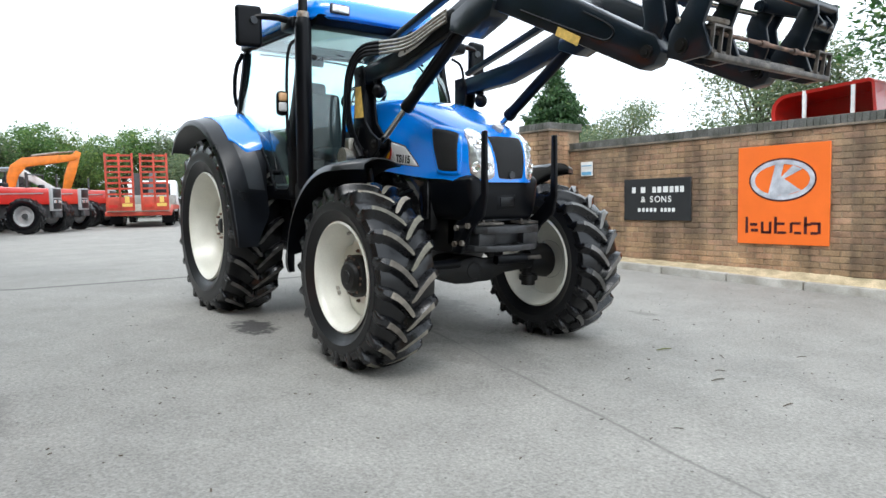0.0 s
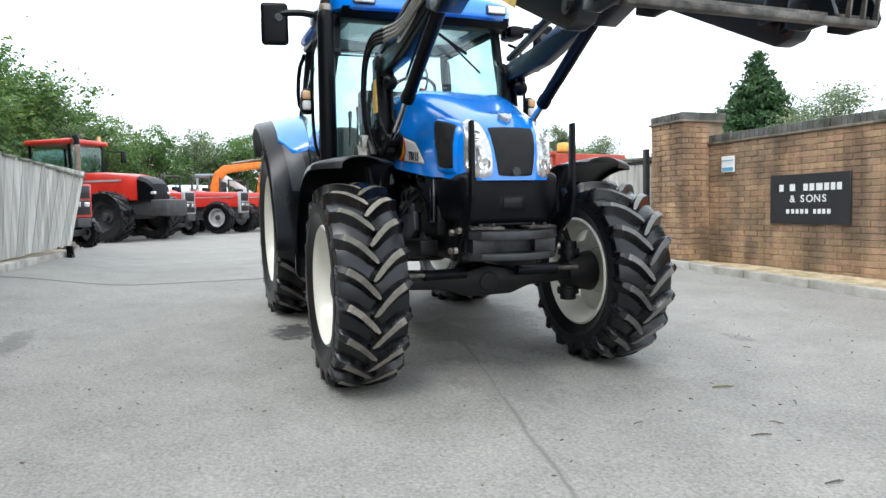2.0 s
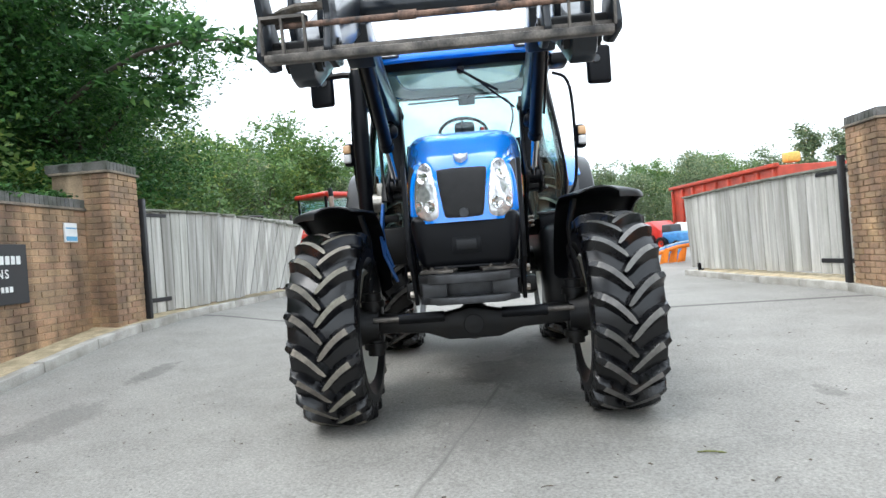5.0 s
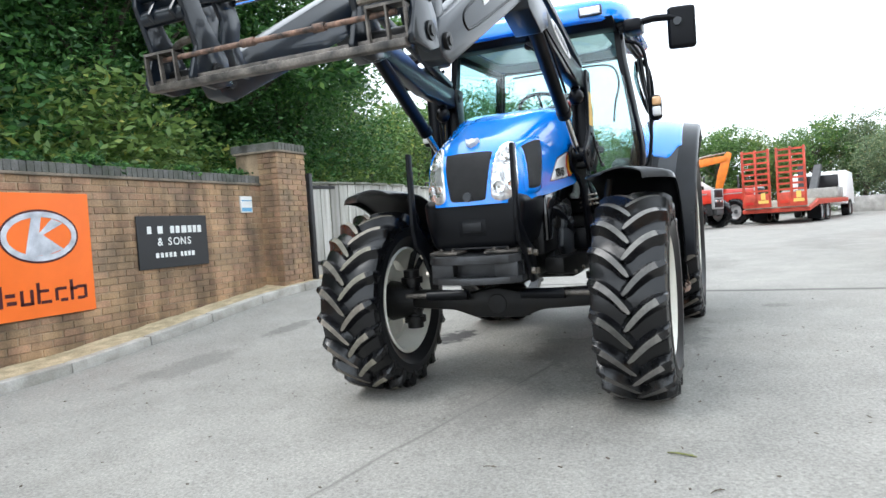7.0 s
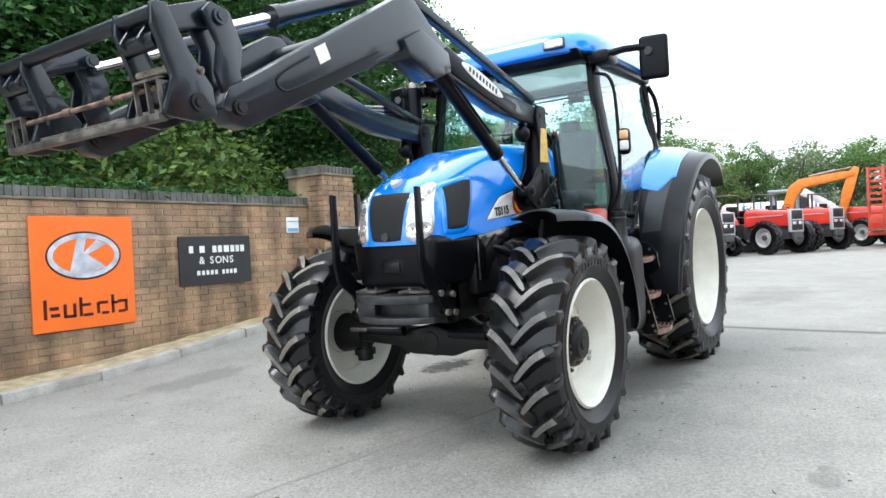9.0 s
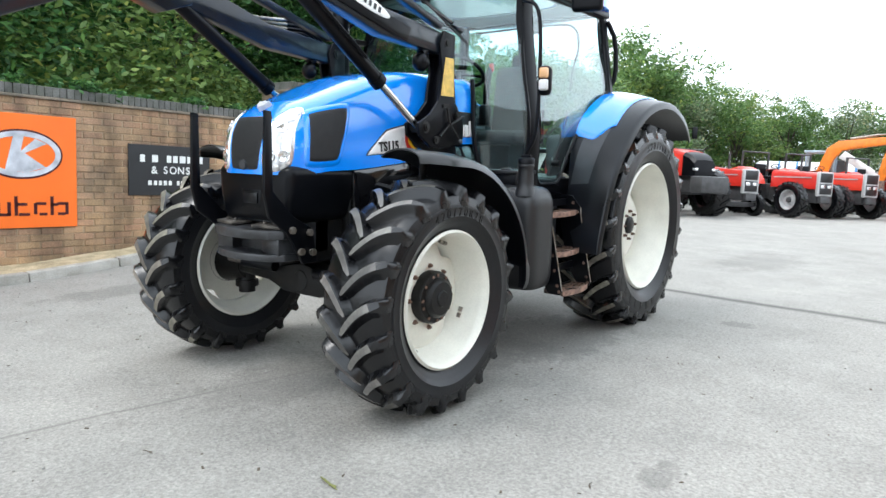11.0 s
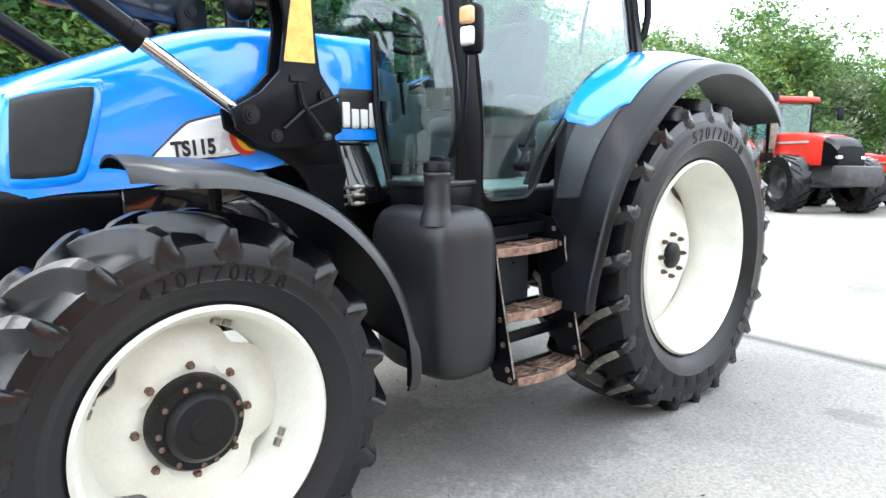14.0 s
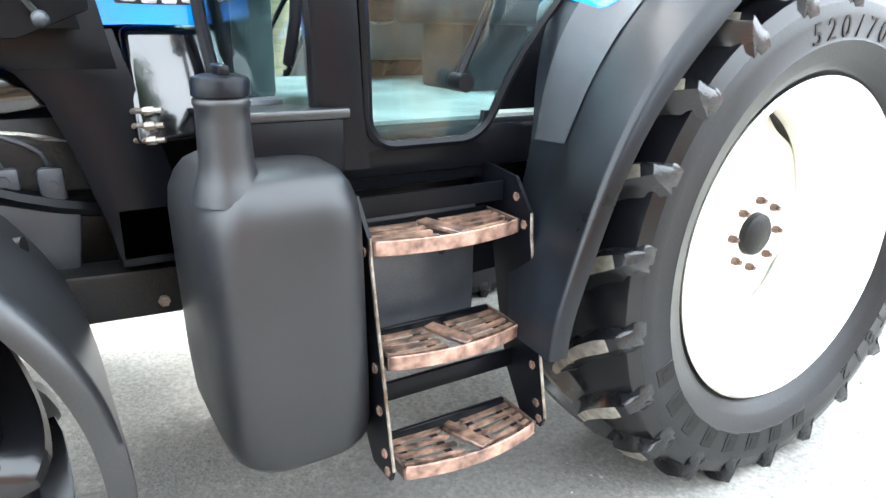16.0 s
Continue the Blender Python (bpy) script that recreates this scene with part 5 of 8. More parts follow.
rings(bm, [[V(cx + hx * cs * rr, hy * sn * rr, z) for cs, sn, rr in [(math.cos(t), math.sin(t), (abs(math.cos(t)) ** 6 + abs(math.sin(t)) ** 6) ** (-1 / 6)) for t in [2 * math.pi * i / 48 for i in range(48)]]] for cx, hx, hy, z in ((0.84, 0.7, 0.66, 2.50), (0.98, 0.47, 0.54, 2.50), (0.98, 0.47, 0.54, 2.508), (0.84, 0.7, 0.66, 2.508))], True, False)
part("headliner", bm, mat("pale_headliner", (0.4, 0.42, 0.41), 0.8, 0, 0.08, 4, 300, 0.1), TR, "pale grey headliner round the roof hatch")
PIL = {}
for s in (1, -1):
    for nm, pts, wx, wy in (("front_pillar", [(1.37, 1.12), (1.385, 1.25), (1.405, 1.5), (1.41, 1.9), (1.395, 2.25), (1.37, 2.5)], 0.105, 0.05), ("rear_pillar", [(0.13, 1.75), (0.13, 2.1), (0.17, 2.5)], 0.07, 0.05)):
        bm = bmesh.new()
        loops = []
        for x, z in pts:
            y = s * cab_y(z)
            loops.append([V(x - wx / 2, y - s * wy, z), V(x + wx / 2, y - s * wy * 1.1, z), V(x + wx / 2, y - s * 0.012, z), V(x + wx * 0.2, y + s * 0.006, z), V(x - wx / 2, y + s * 0.006, z)])
        rings(bm, loops)
        PIL[nm, s] = part(nm, bm, BLACK, TR, "black cab pillar", ang=30)


def pane(name, outline, thick=0.005, parent=TR, label=""):
    """A curved glass pane from a grid of points."""
    bm = bmesh.new()
    rows = outline
    a = [[bm.verts.new(p) for p in r] for r in rows]
    for r0, r1 in zip(a, a[1:]):
        for i in range(len(r0) - 1):
            bm.faces.new((r0[i], r0[i + 1], r1[i + 1], r1[i]))
    bmesh.ops.recalc_face_normals(bm, faces=bm.faces)
    bmesh.ops.solidify(bm, geom=list(bm.faces), thickness=thick)
    ob = part(name, bm, GLASS, parent, label, ang=60)
    ob.visible_shadow = False
    return ob


def door_back(z):
    """The rear edge of the door glass follows the wing."""
    r = 1.07
    if z < 1.83:
        return max(0.17, math.sqrt(max(0.0, r * r - (z - 0.80) ** 2)) - 0.02)
    return 0.17


for s in (1, -1):
    rows = []
    for i in range(23):
        z = 1.165 + (0.07 * (1 - math.cos(i * math.pi / 10)) if i < 5 else 0.07 + 1.225 * (i - 5) / 17)
        inset = 0.07 * (1 - math.sin(i * math.pi / 10)) if i < 5 else 0.0
        x1 = 1.315 + 0.025 * smoothstep(1.2, 1.7, z) - 0.035 * smoothstep(1.9, 2.5, z)
        x0, x1 = door_back(z) + inset, x1 - inset
        rows.append([V(x0 + (x1 - x0) * j / 8, s * (cab_y(z) - 0.012), z) for j in range(9)])
    door = pane("door_glass", rows, label="green tinted curved door glass")
    # black seal round the door glass
    bm = bmesh.new()
    edge = [r[0] for r in rows] + rows[-1][1:] + [r[-1] for r in rows[::-1]][1:] + rows[0][::-1][1:]
    tube(bm, edge + [edge[0]], 0.013, 6)
    part("seal", bm, BLACK, door, "black rubber seal")
    # steel corners of the door frame outside the rounded glass
    for xc, sx in ((door_back(1.165), 1), (1.315, -1)):
        bm = bmesh.new()
        arc = [(xc + sx * 0.07 * (1 - math.sin(i * math.pi / 10)), 1.165 + 0.07 * (1 - math.cos(i * math.pi / 10))) for i in range(6)]
        y0 = s * (cab_y(1.19) - 0.03)
        prism(bm, [(xc - sx * 0.015, 1.15)] + arc + [(xc - sx * 0.015, 1.235)], "y", min(y0, y0 + s * 0.018), max(y0, y0 + s * 0.018))
        part("frame_corner", bm, BLACK, door)
    bm = bmesh.new()
    tube(bm, [(1.08, s * 0.80, 1.31), (0.98, s * 0.79, 1.5), (0.86, s * 0.77, 1.68)], 0.011, 8, 2)
    cyl(bm, (1.08, s * 0.78, 1.31), (1.08, s * 0.845, 1.31), 0.022)
    part("gas_strut", bm, BLACK, door, "black gas strut on the door")
    bm = bmesh.new()
    box(bm, (1.27, s * 0.77, 1.56), (0.06, 0.06, 0.24), bev=0.02)
    part("door_lock", bm, BLACK, door, "black door lock and handle")
# windscreen and rear window
rows = []
for i in range(13):
    z = 1.2 + (2.47 - 1.2) * i / 12
    xb = 1.63 + 0.03 * smoothstep(1.2, 1.9, z) - 0.10 * smoothstep(1.95, 2.5, z)
    hw = cab_y(z) - 0.02
    rows.append([V(xb - 0.19 * (2 * j / 16 - 1) ** 2, hw * (2 * j / 16 - 1), z) for j in range(17)])
screen = pane("windscreen", rows, label="curved clear windscreen")
bm = bmesh.new()
edge = [r[0] for r in rows] + rows[-1][1:] + [r[-1] for r in rows[::-1]][1:] + rows[0][::-1][1:]
tube(bm, edge + [edge[0]], 0.012, 6)
part("seal", bm, BLACK, screen)
for s in (1, -1):
    bm = bmesh.new()
    tube(bm, [(1.60, s * 0.43, 1.86), (1.605, s * 0.445, 1.75), (1.605, s * 0.45, 1.5), (1.57, s * 0.5, 1.22)], 0.016, 8, 1)
    part("cowl_seal", bm, BLACK, screen, "black seal between bonnet and glass")
bm = bmesh.new()
cyl(bm, (1.585, 0.02, 2.42), (1.62, 0.02, 2.42), 0.03)
tube(bm, [(1.62, 0.0, 2.43), (1.65, 0.14, 2.33), (1.662, 0.30, 2.23)], 0.012, 6)
tube(bm, [(1.655, 0.16, 2.31), (1.655, 0.27, 2.215), (1.65, 0.42, 2.09)], 0.008, 6)
part("wiper", bm, BLACK, screen, "black windscreen wiper")
rows = [[V(0.08 + 0.06 * (z - 1.4), (cab_y(z) - 0.05) * (2 * j / 6 - 1), z) for j in range(7)] for z in (1.4, 1.7, 2.0, 2.3, 2.54)]
rearw = pane("rear_window", rows, label="clear rear window")
bm = bmesh.new()
tube(bm, [rows[0][0], rows[0][-1]], 0.02, 6)
tube(bm, [r[0] for r in rows], 0.018, 6)
tube(bm, [r[-1] for r in rows], 0.018, 6)
part("seal", bm, BLACK, rearw)
# roof: rounded blue cap over a dark underside
bm = bmesh.new()
loops = []
for z, g, inner in ((2.512, 0, 1), (2.51, -0.06, 0), (2.505, 0.0, 0), (2.515, 0.025, 0), (2.57, 0.035, 0), (2.63, 0.02, 0), (2.67, -0.03, 0), (2.69, -0.12, 0), (2.70, 0, 1), (2.512, 0, 1)):
    ring = []
    for i in range(48):
        t = 2 * math.pi * i / 48
        c, q = math.cos(t), math.sin(t)
        n = 5.0
        rr = (abs(c) ** n + abs(q) ** n) ** (-1 / n)
        if inner:
            ring.append(V(0.98 + 0.46 * rr * c, 0.53 * rr * q, z))
        else:
            ring.append(V(0.83 + (0.86 + g) * rr * c, (0.77 + g) * rr * q, z))
    loops.append(ring)
rings(bm, loops, True, False)
roof = part("roof", bm, BLUE, TR, "blue moulded cab roof with clear hatch", ang=50)
roof.data.materials.append(bpy.data.materials["pale_headliner"])
for p in roof.data.polygons:
    if abs(p.center.x - 0.98) < 0.47 and abs(p.center.y) < 0.54:
        p.material_index = 1
bm = bmesh.new()
box(bm, (0.98, 0, 2.69), (0.90, 1.04, 0.008), bev=0.003, seg=1)
hatch = part("roof_hatch", bm, GLASS, roof, "clear roof hatch")
hatch.visible_shadow = False
bm = bmesh.new()
prism(bm, [(1.45, 2.45), (1.58, 2.46), (1.66, 2.53), (1.45, 2.53)], "y", -0.68, 0.68, 0.01)
part("roof_front_rail", bm, BLACK, roof, "black rail under the roof's front edge")
for s in (1, -1):
    bm = bmesh.new()
    box(bm, (0.80, s * 0.69, 2.49), (1.40, 0.08, 0.06), bev=0.02)
    part("roof_side_rail", bm, BLACK, roof)
bm = bmesh.new()
box(bm, (0.12, 0, 2.52), (0.1, 1.40, 0.06), bev=0.02)
part("roof_rear_rail", bm, BLACK, roof)
for s in (1, -1):
    bm = bmesh.new()
    box(bm, (1.715, s * 0.53, 2.57), (0.03, 0.17, 0.075), bev=0.012)
    wl_ = part("work_light", bm, GREYPL, roof, "clear work light in the roof edge")
    bm = bmesh.new()
    box(bm, (1.728, s * 0.53, 2.57), (0.012, 0.145, 0.055), bev=0.004)
    part("lens", bm, REFLECT, wl_)
    bm = bmesh.new()
    box(bm, (1.45, s * 0.80, 2.46), (0.22, 0.14, 0.1), bev=0.03)
    part("side_light", bm, BLACK, roof, "black lamp housing below the roof")
    # mirror on its arm
    bm = bmesh.new()
    tube(bm, [(1.5, s * 0.70, 2.44), (1.46, s * 0.9, 2.50), (1.40, s * 1.08, 2.50), (1.375, s * 1.13, 2.46)], 0.026, 8, 1)
    arm = part("mirror_arm", bm, BLACK, TR, "black mirror arm")
    bm = bmesh.new()
    box(bm, (0, 0, 0), (0.07, 0.2, 0.31), bev=0.03, seg=4)
    part("mirror", bm, BLACK, arm, "black door mirror", loc=pose(1.37, s * 1.135, 2.42, 0, 0, s * 12))
    bm = bmesh.new()
    cyl(bm, (1.41, s * 1.115, 2.46), (1.43, s * 1.11, 2.46), 0.03)
    part("boss", bm, GREYPL, arm)
    # rail with the side lamp
    bm = bmesh.new()
    tube(bm, [(1.50, s * 0.74, 2.36), (1.5, s * 0.86, 2.32), (1.5, s * 0.89, 2.1), (1.5, s * 0.89, 1.5), (1.5, s * 0.80, 1.36)], 0.013, 8, 2)
    rail = part("grab_rail", bm, BLACK, TR, "black grab rail")
    bm = bmesh.new()
    box(bm, (1.50, s * 0.93, 1.84), (0.075, 0.09, 0.19), bev=0.034, seg=4)
    sl = part("side_lamp", bm, BLACK, rail, "black side lamp with clear and amber lens")
    bm = bmesh.new()
    box(bm, (1.54, s * 0.94, 1.885), (0.036, 0.062, 0.066), bev=0.014, seg=3)
    part("lens", bm, AMBER, sl)
    bm = bmesh.new()
    box(bm, (1.538, s * 0.94, 1.81), (0.032, 0.062, 0.07), bev=0.014, seg=3)
    part("lens", bm, PALEGREY, sl)
    bm = bmesh.new()
    tube(bm, [(0.12, s * 0.74, 1.9), (0.05, s * 0.78, 2.0), (0.06, s * 0.77, 2.3), (0.14, s * 0.72, 2.44)], 0.02, 8, 1)
    part("rear_rail", bm, BLACK, TR, "black rail behind the door")
# cab furniture
MIR, LEV = (0.14, 0.04, 2.45), (0.98, 0.15, 2.0)
bm = bmesh.new()
box(bm, (0.5, 0, 1.5), (0.48, 0.5, 0.12), bev=0.05, seg=3)
box(bm, (0.27, 0, 1.82), (0.12, 0.48, 0.6), Euler((0, radians(-8), 0)), bev=0.05, seg=3)
box(bm, (0.22, 0, 2.15), (0.09, 0.2, 0.14), bev=0.04, seg=3)
box(bm, (0.5, 0, 1.33), (0.3, 0.3, 0.25), bev=0.03)
for s in (1, -1):
    box(bm, (0.45, s * 0.3, 1.64), (0.32, 0.07, 0.06), bev=0.02)
seat = part("seat", bm, SEATCL, TR, "grey cloth driver seat")
bm = bmesh.new()
box(bm, (MIR[0], MIR[1], MIR[2]), (0.04, 0.17, 0.11), bev=0.018, seg=3)
tube(bm, [MIR, (MIR[0] + 0.12, MIR[1] + 0.1, MIR[2] + 0.08), (MIR[0] + 0.3, MIR[1] + 0.16, 2.47)], 0.008, 6, 1)
part("interior_mirror", bm, GREYPL, TR, "dark interior mirror on a thin arm")
bm = bmesh.new()
tube(bm, [(0.15, -0.55, 2.45), (0.15, 0.3, 2.46), (0.16, 0.46, 2.42), (0.17, 0.5, 2.25), (0.16, 0.44, 2.08), (0.15, 0.42, 1.9)], 0.011, 6, 2)
part("rear_wiper_cable", bm, GREYPL, TR, "dark cable round the rear window")
bm = bmesh.new()
tube(bm, [(LEV[0] + 0.03, LEV[1], 1.6), (LEV[0] + 0.02, LEV[1], LEV[2] - 0.06), (LEV[0] - 0.03, LEV[1] + 0.01, LEV[2] + 0.05)], [0.02, 0.028, 0.018], 8, 1)
box(bm, (LEV[0] + 0.03, LEV[1], 1.66), (0.1, 0.07, 0.16), bev=0.02)
joy = part("loader_joystick", bm, BLACK, TR, "black loader joystick with red buttons")
bm = bmesh.new()
box(bm, (LEV[0] - 0.01, LEV[1] + 0.02, LEV[2] + 0.02), (0.03, 0.03, 0.06), Euler((0, 0.3, 0)), bev=0.008)
part("button", bm, REDDEC, joy, "red button")
bm = bmesh.new()
box(bm, (1.33, 0, 1.64), (0.22, 0.42, 0.22), Euler((0, radians(-20), 0)), bev=0.05, seg=3)
box(bm, (1.38, 0, 1.40), (0.16, 0.22, 0.4), bev=0.03)
part("dashboard", bm, TEALPL, TR, "grey dashboard on its column")
for c, sz in (((0.55, -0.5, 1.5), (0.75, 0.22, 0.42)), ((0.35, 0.52, 1.38), (0.45, 0.18, 0.3))):
    bm = bmesh.new()
    box(bm, c, sz, bev=0.05, seg=3)
    part("console", bm, TEALPL, TR, "grey side console")
bm = bmesh.new()
c, nrm = V(1.17, 0, 1.985), V(-0.5, 0, 0.87)
d, a, b = frame_of(nrm)
tube(bm, [c + 0.2 * (math.cos(t) * a + math.sin(t) * b) for t in [2 * math.pi * i / 32 for i in range(33)]], 0.015, 8)
for t in (0.5, 2.6, 4.7):
    tube(bm, [c - d * 0.03, c + 0.19 * (math.cos(t) * a + math.sin(t) * b)], 0.012, 6)
cyl(bm, c - d * 0.02, c - d * 0.34, 0.035)
part("steering_wheel", bm, BLACK, TR, "black steering wheel")
for x, y, z in ((0.95, -0.42, 1.85), (0.85, -0.46, 1.82), (1.0, -0.5, 1.8), (1.3, 0.26, 1.72)):
    bm = bmesh.new()
    tube(bm, [(x, y, 1.55), (x + 0.02, y, z)], 0.01, 6)
    box(bm, (x + 0.02, y, z), (0.035, 0.03, 0.06), bev=0.012)
    part("lever", bm, BLACK, TR, "black control lever")

# --- exhaust on the right ---
bm = bmesh.new()
EX = (1.62, -0.80)
lathe(bm, [(0.0, 1.18), (0.058, 1.18), (0.064, 1.2), (0.064, 2.40), (0.058, 2.46), (0.04, 2.50), (0.036, 2.52)], 28, (*EX, 0), "z")
exh = part("exhaust", bm, BLACK, TR, "tall black exhaust stack")
bm = bmesh.new()
tube(bm, [(*EX, 2.48), (*EX, 2.75), (EX[0] - 0.01, EX[1], 2.86), (EX[0] - 0.06, EX[1], 2.95)], 0.036, 14, 1)
part("tailpipe", bm, CAST, exh, "dark bent tailpipe")
bm = bmesh.new()
lathe(bm, [(0.047, 2.47), (0.047, 2.52), (0.041, 2.53)], 24, (*EX, 0), "z")
part("clamp", bm, STEEL, exh)
bm = bmesh.new()
box(bm, (1.56, -0.68, 1.3), (0.1, 0.25, 0.06), bev=0.01)
part("bracket", bm, CAST, exh)
bm = bmesh.new()
box(bm, (1.54, -0.74, 2.2), (0.2, 0.1, 0.04), bev=0.01)
part("bracket", bm, CAST, exh)
bm = bmesh.new()
box(bm, (1.55, -0.62, 1.08), (0.3, 0.36, 0.3), bev=0.03)
part("exhaust_box", bm, CAST, exh)

# --- fuel tank, battery box and steps on the left ---
bm = bmesh.new()
loops = []
for z, x0, x1, y0, y1, n in ((0.49, 1.48, 1.64, 0.76, 0.92, 3), (0.492, 1.445, 1.675, 0.72, 0.96, 3.5), (0.503, 1.42, 1.705, 0.695, 0.985, 4), (0.53, 1.405, 1.728, 0.675, 1.0, 4.5), (0.58, 1.4, 1.742, 0.665, 1.006, 5), (0.7, 1.402, 1.75, 0.66, 1.008, 5), (0.9, 1.408, 1.757, 0.66, 1.01, 5), (1.04, 1.412, 1.76, 0.66, 1.01, 5), (1.085, 1.416, 1.757, 0.662, 1.008, 4.5), (1.12, 1.424, 1.745, 0.672, 0.998, 4), (1.145, 1.44, 1.725, 0.688, 0.98, 4), (1.16, 1.465, 1.70, 0.71, 0.955, 3.5), (1.167, 1.50, 1.67, 0.745, 0.92, 3), (1.169, 1.54, 1.64, 0.79, 0.88, 3)):
    ring = []
    for i in range(56):
        t = 2 * math.pi * i / 56
        c, q = math.cos(t), math.sin(t)
        rr = (abs(c) ** n + abs(q) ** n) ** (-1 / n)
        ring.append(V((x0 + x1) / 2 + (x1 - x0) / 2 * rr * c, (y0 - 0.12 + y1) / 2 + (y1 - y0 + 0.12) / 2 * rr * q, z))
    loops.append(ring)
rings(bm, loops)
bmesh.ops.translate(bm, verts=bm.verts, vec=(-0.012, 0, 0))
tank = part("fuel_tank", bm, TANKPL, TR, "matt black plastic fuel tank", ang=60)
NECK = (1.672, 0.915, 0)
bm = bmesh.new()
lathe(bm, [(0.072, 1.11), (0.066, 1.135), (0.06, 1.152), (0.055, 1.168), (0.052, 1.19), (0.051, 1.22), (0.05, 1.26), (0.05, 1.29), (0.053, 1.295), (0.053, 1.305), (0.047, 1.31)], 32, NECK, "z")
part("filler_neck", bm, TANKPL, tank, "black filler neck", ang=60)
bm = bmesh.new()
lathe(bm, [(0.0, 1.35), (0.034, 1.35), (0.05, 1.345), (0.054, 1.338), (0.054, 1.312), (0.046, 1.308)], 28, NECK, "z")
box(bm, (NECK[0], NECK[1], 1.357), (0.022, 0.07, 0.022), bev=0.006)
part("filler_cap", bm, BLACK, tank, "black ribbed filler cap")
bm = bmesh.new()
box(bm, (1.5, 0.68, 1.18), (0.24, 0.26, 0.13), bev=0.01)
battery = part("battery_box", bm, BLACK, TR, "black battery box with clipped lid")
# the sky's reflection on the lid is put into a lighter plastic
bm = bmesh.new()
box(bm, (1.5, 0.68, 1.252), (0.262, 0.285, 0.024), bev=0.007)
part("battery_lid", bm, GUARDPL, battery, "dark lid, lighter and glossier than its box")
bm = bmesh.new()
box(bm, (1.545, 0.69, 1.266), (0.13, 0.05, 0.024), Euler((0, 0, 0.3)), bev=0.01)
part("lid_clip", bm, GREYPL, battery, "dark lid clip")
bm = bmesh.new()
box(bm, (1.58, 0.73, 1.259), (0.05, 0.06, 0.004))
part("label", bm, mat("bright_yellow_label", (0.85, 0.65, 0.03), 0.5, 0, 0.1, 30, 200, 0.0), battery, "small yellow label")
STEPS = [(0.97, 1.375, 0.935, 0.98), (0.985, 1.365, 0.98, 0.712), (0.968, 1.36, 1.05, 0.455)]
bm = bmesh.new()
for x in (0.948, 1.392):
    prism(bm, [(0.70, 1.10), (0.89, 1.08), (0.955, 1.0), (0.96, 0.94), (1.062, 0.468), (1.052, 0.438), (0.965, 0.438), (0.89, 0.55), (0.84, 0.72), (0.80, 0.9), (0.72, 0.95)], "x", x - 0.005, x + 0.005)
box(bm, (1.17, 0.72, 1.09), (0.45, 0.05, 0.08), bev=0.01)
box(bm, (1.17, 0.84, 1.035), (0.43, 0.01, 0.05))
steps = part("step_frame", bm, BLACK, TR, "black steel step frame with rusty treads")
KICK = mat("scuffed_grey_plate", (0.045, 0.05, 0.057), 0.3, 0.0, 0.3, 5, 200, 0.05)
bm = bmesh.new()
box(bm, (1.175, 0.79, 0.86), (0.33, 0.02, 0.36), bev=0.008)
part("kick_plate", bm, KICK, steps, "dark plate behind the steps")
bm = bmesh.new()
box(bm, (1.17, 0.915, 0.585), (0.43, 0.014, 0.05), bev=0.003)
part("cross_bar", bm, BLACK, steps)
for x0, x1, y, z in STEPS:
    n = 16

    def bow(f, back, x0=x0, x1=x1, y=y):
        """A point of the bowed tread, a share f along it and so far behind its lip."""
        return (x0 + (x1 - x0) * f, y + 0.034 * math.sin(math.pi * f) ** 0.8 * max(0.0, 1 - back / 0.16) - back)

    bm = bmesh.new()
    lip = [bow(i / n, 0.0) for i in range(n + 1)]
    prism(bm, lip + [(px, py - 0.007) for px, py in lip[::-1]], "z", z - 0.033, z + 0.003, bev=0.002, seg=1)
    tread = part("step", bm, STEPLIP, steps, "slotted step tread with chipped rusty lip")
    for k in range(4):
        back = 0.02 + 0.03 * k
        for fa, fb in ((0.015, 0.42), (0.58, 0.985)):
            bm = bmesh.new()
            front_ = [bow(fa + (fb - fa) * i / 6, back) for i in range(7)]
            prism(bm, front_ + [(px, py - 0.014) for px, py in front_[::-1]], "z", z - 0.01, z - 0.002)
            part("tread_bar", bm, STEPBAR, tread)
    bm = bmesh.new()
    box(bm, ((x0 + x1) / 2 - 0.008, y - 0.05, z - 0.003), (0.042, 0.14, 0.012), Euler((0, 0, radians(20))), bev=0.003, seg=1)
    part("tread_bar", bm, STEPBAR, tread, "worn diagonal bar")
    bm = bmesh.new()
    box(bm, ((x0 + x1) / 2, y - 0.138, z - 0.008), (x1 - x0 - 0.01, 0.012, 0.03), bev=0.002, seg=1)
    part("back_bar", bm, BLACK, tread)
    for f in (0.1, 0.36, 0.64, 0.9):
        bm = bmesh.new()
        q = bow(f, 0.07)
        box(bm, (q[0], q[1], z - 0.016), (0.012, 0.13, 0.012))
        part("cross_rib", bm, BLACK, tread)
    for xs_ in (x0 + 0.004, x1 - 0.004):
        bm = bmesh.new()
        box(bm, (xs_, y - 0.068, z - 0.012), (0.008, 0.14, 0.03))
        part("end_plate", bm, WORN, tread)
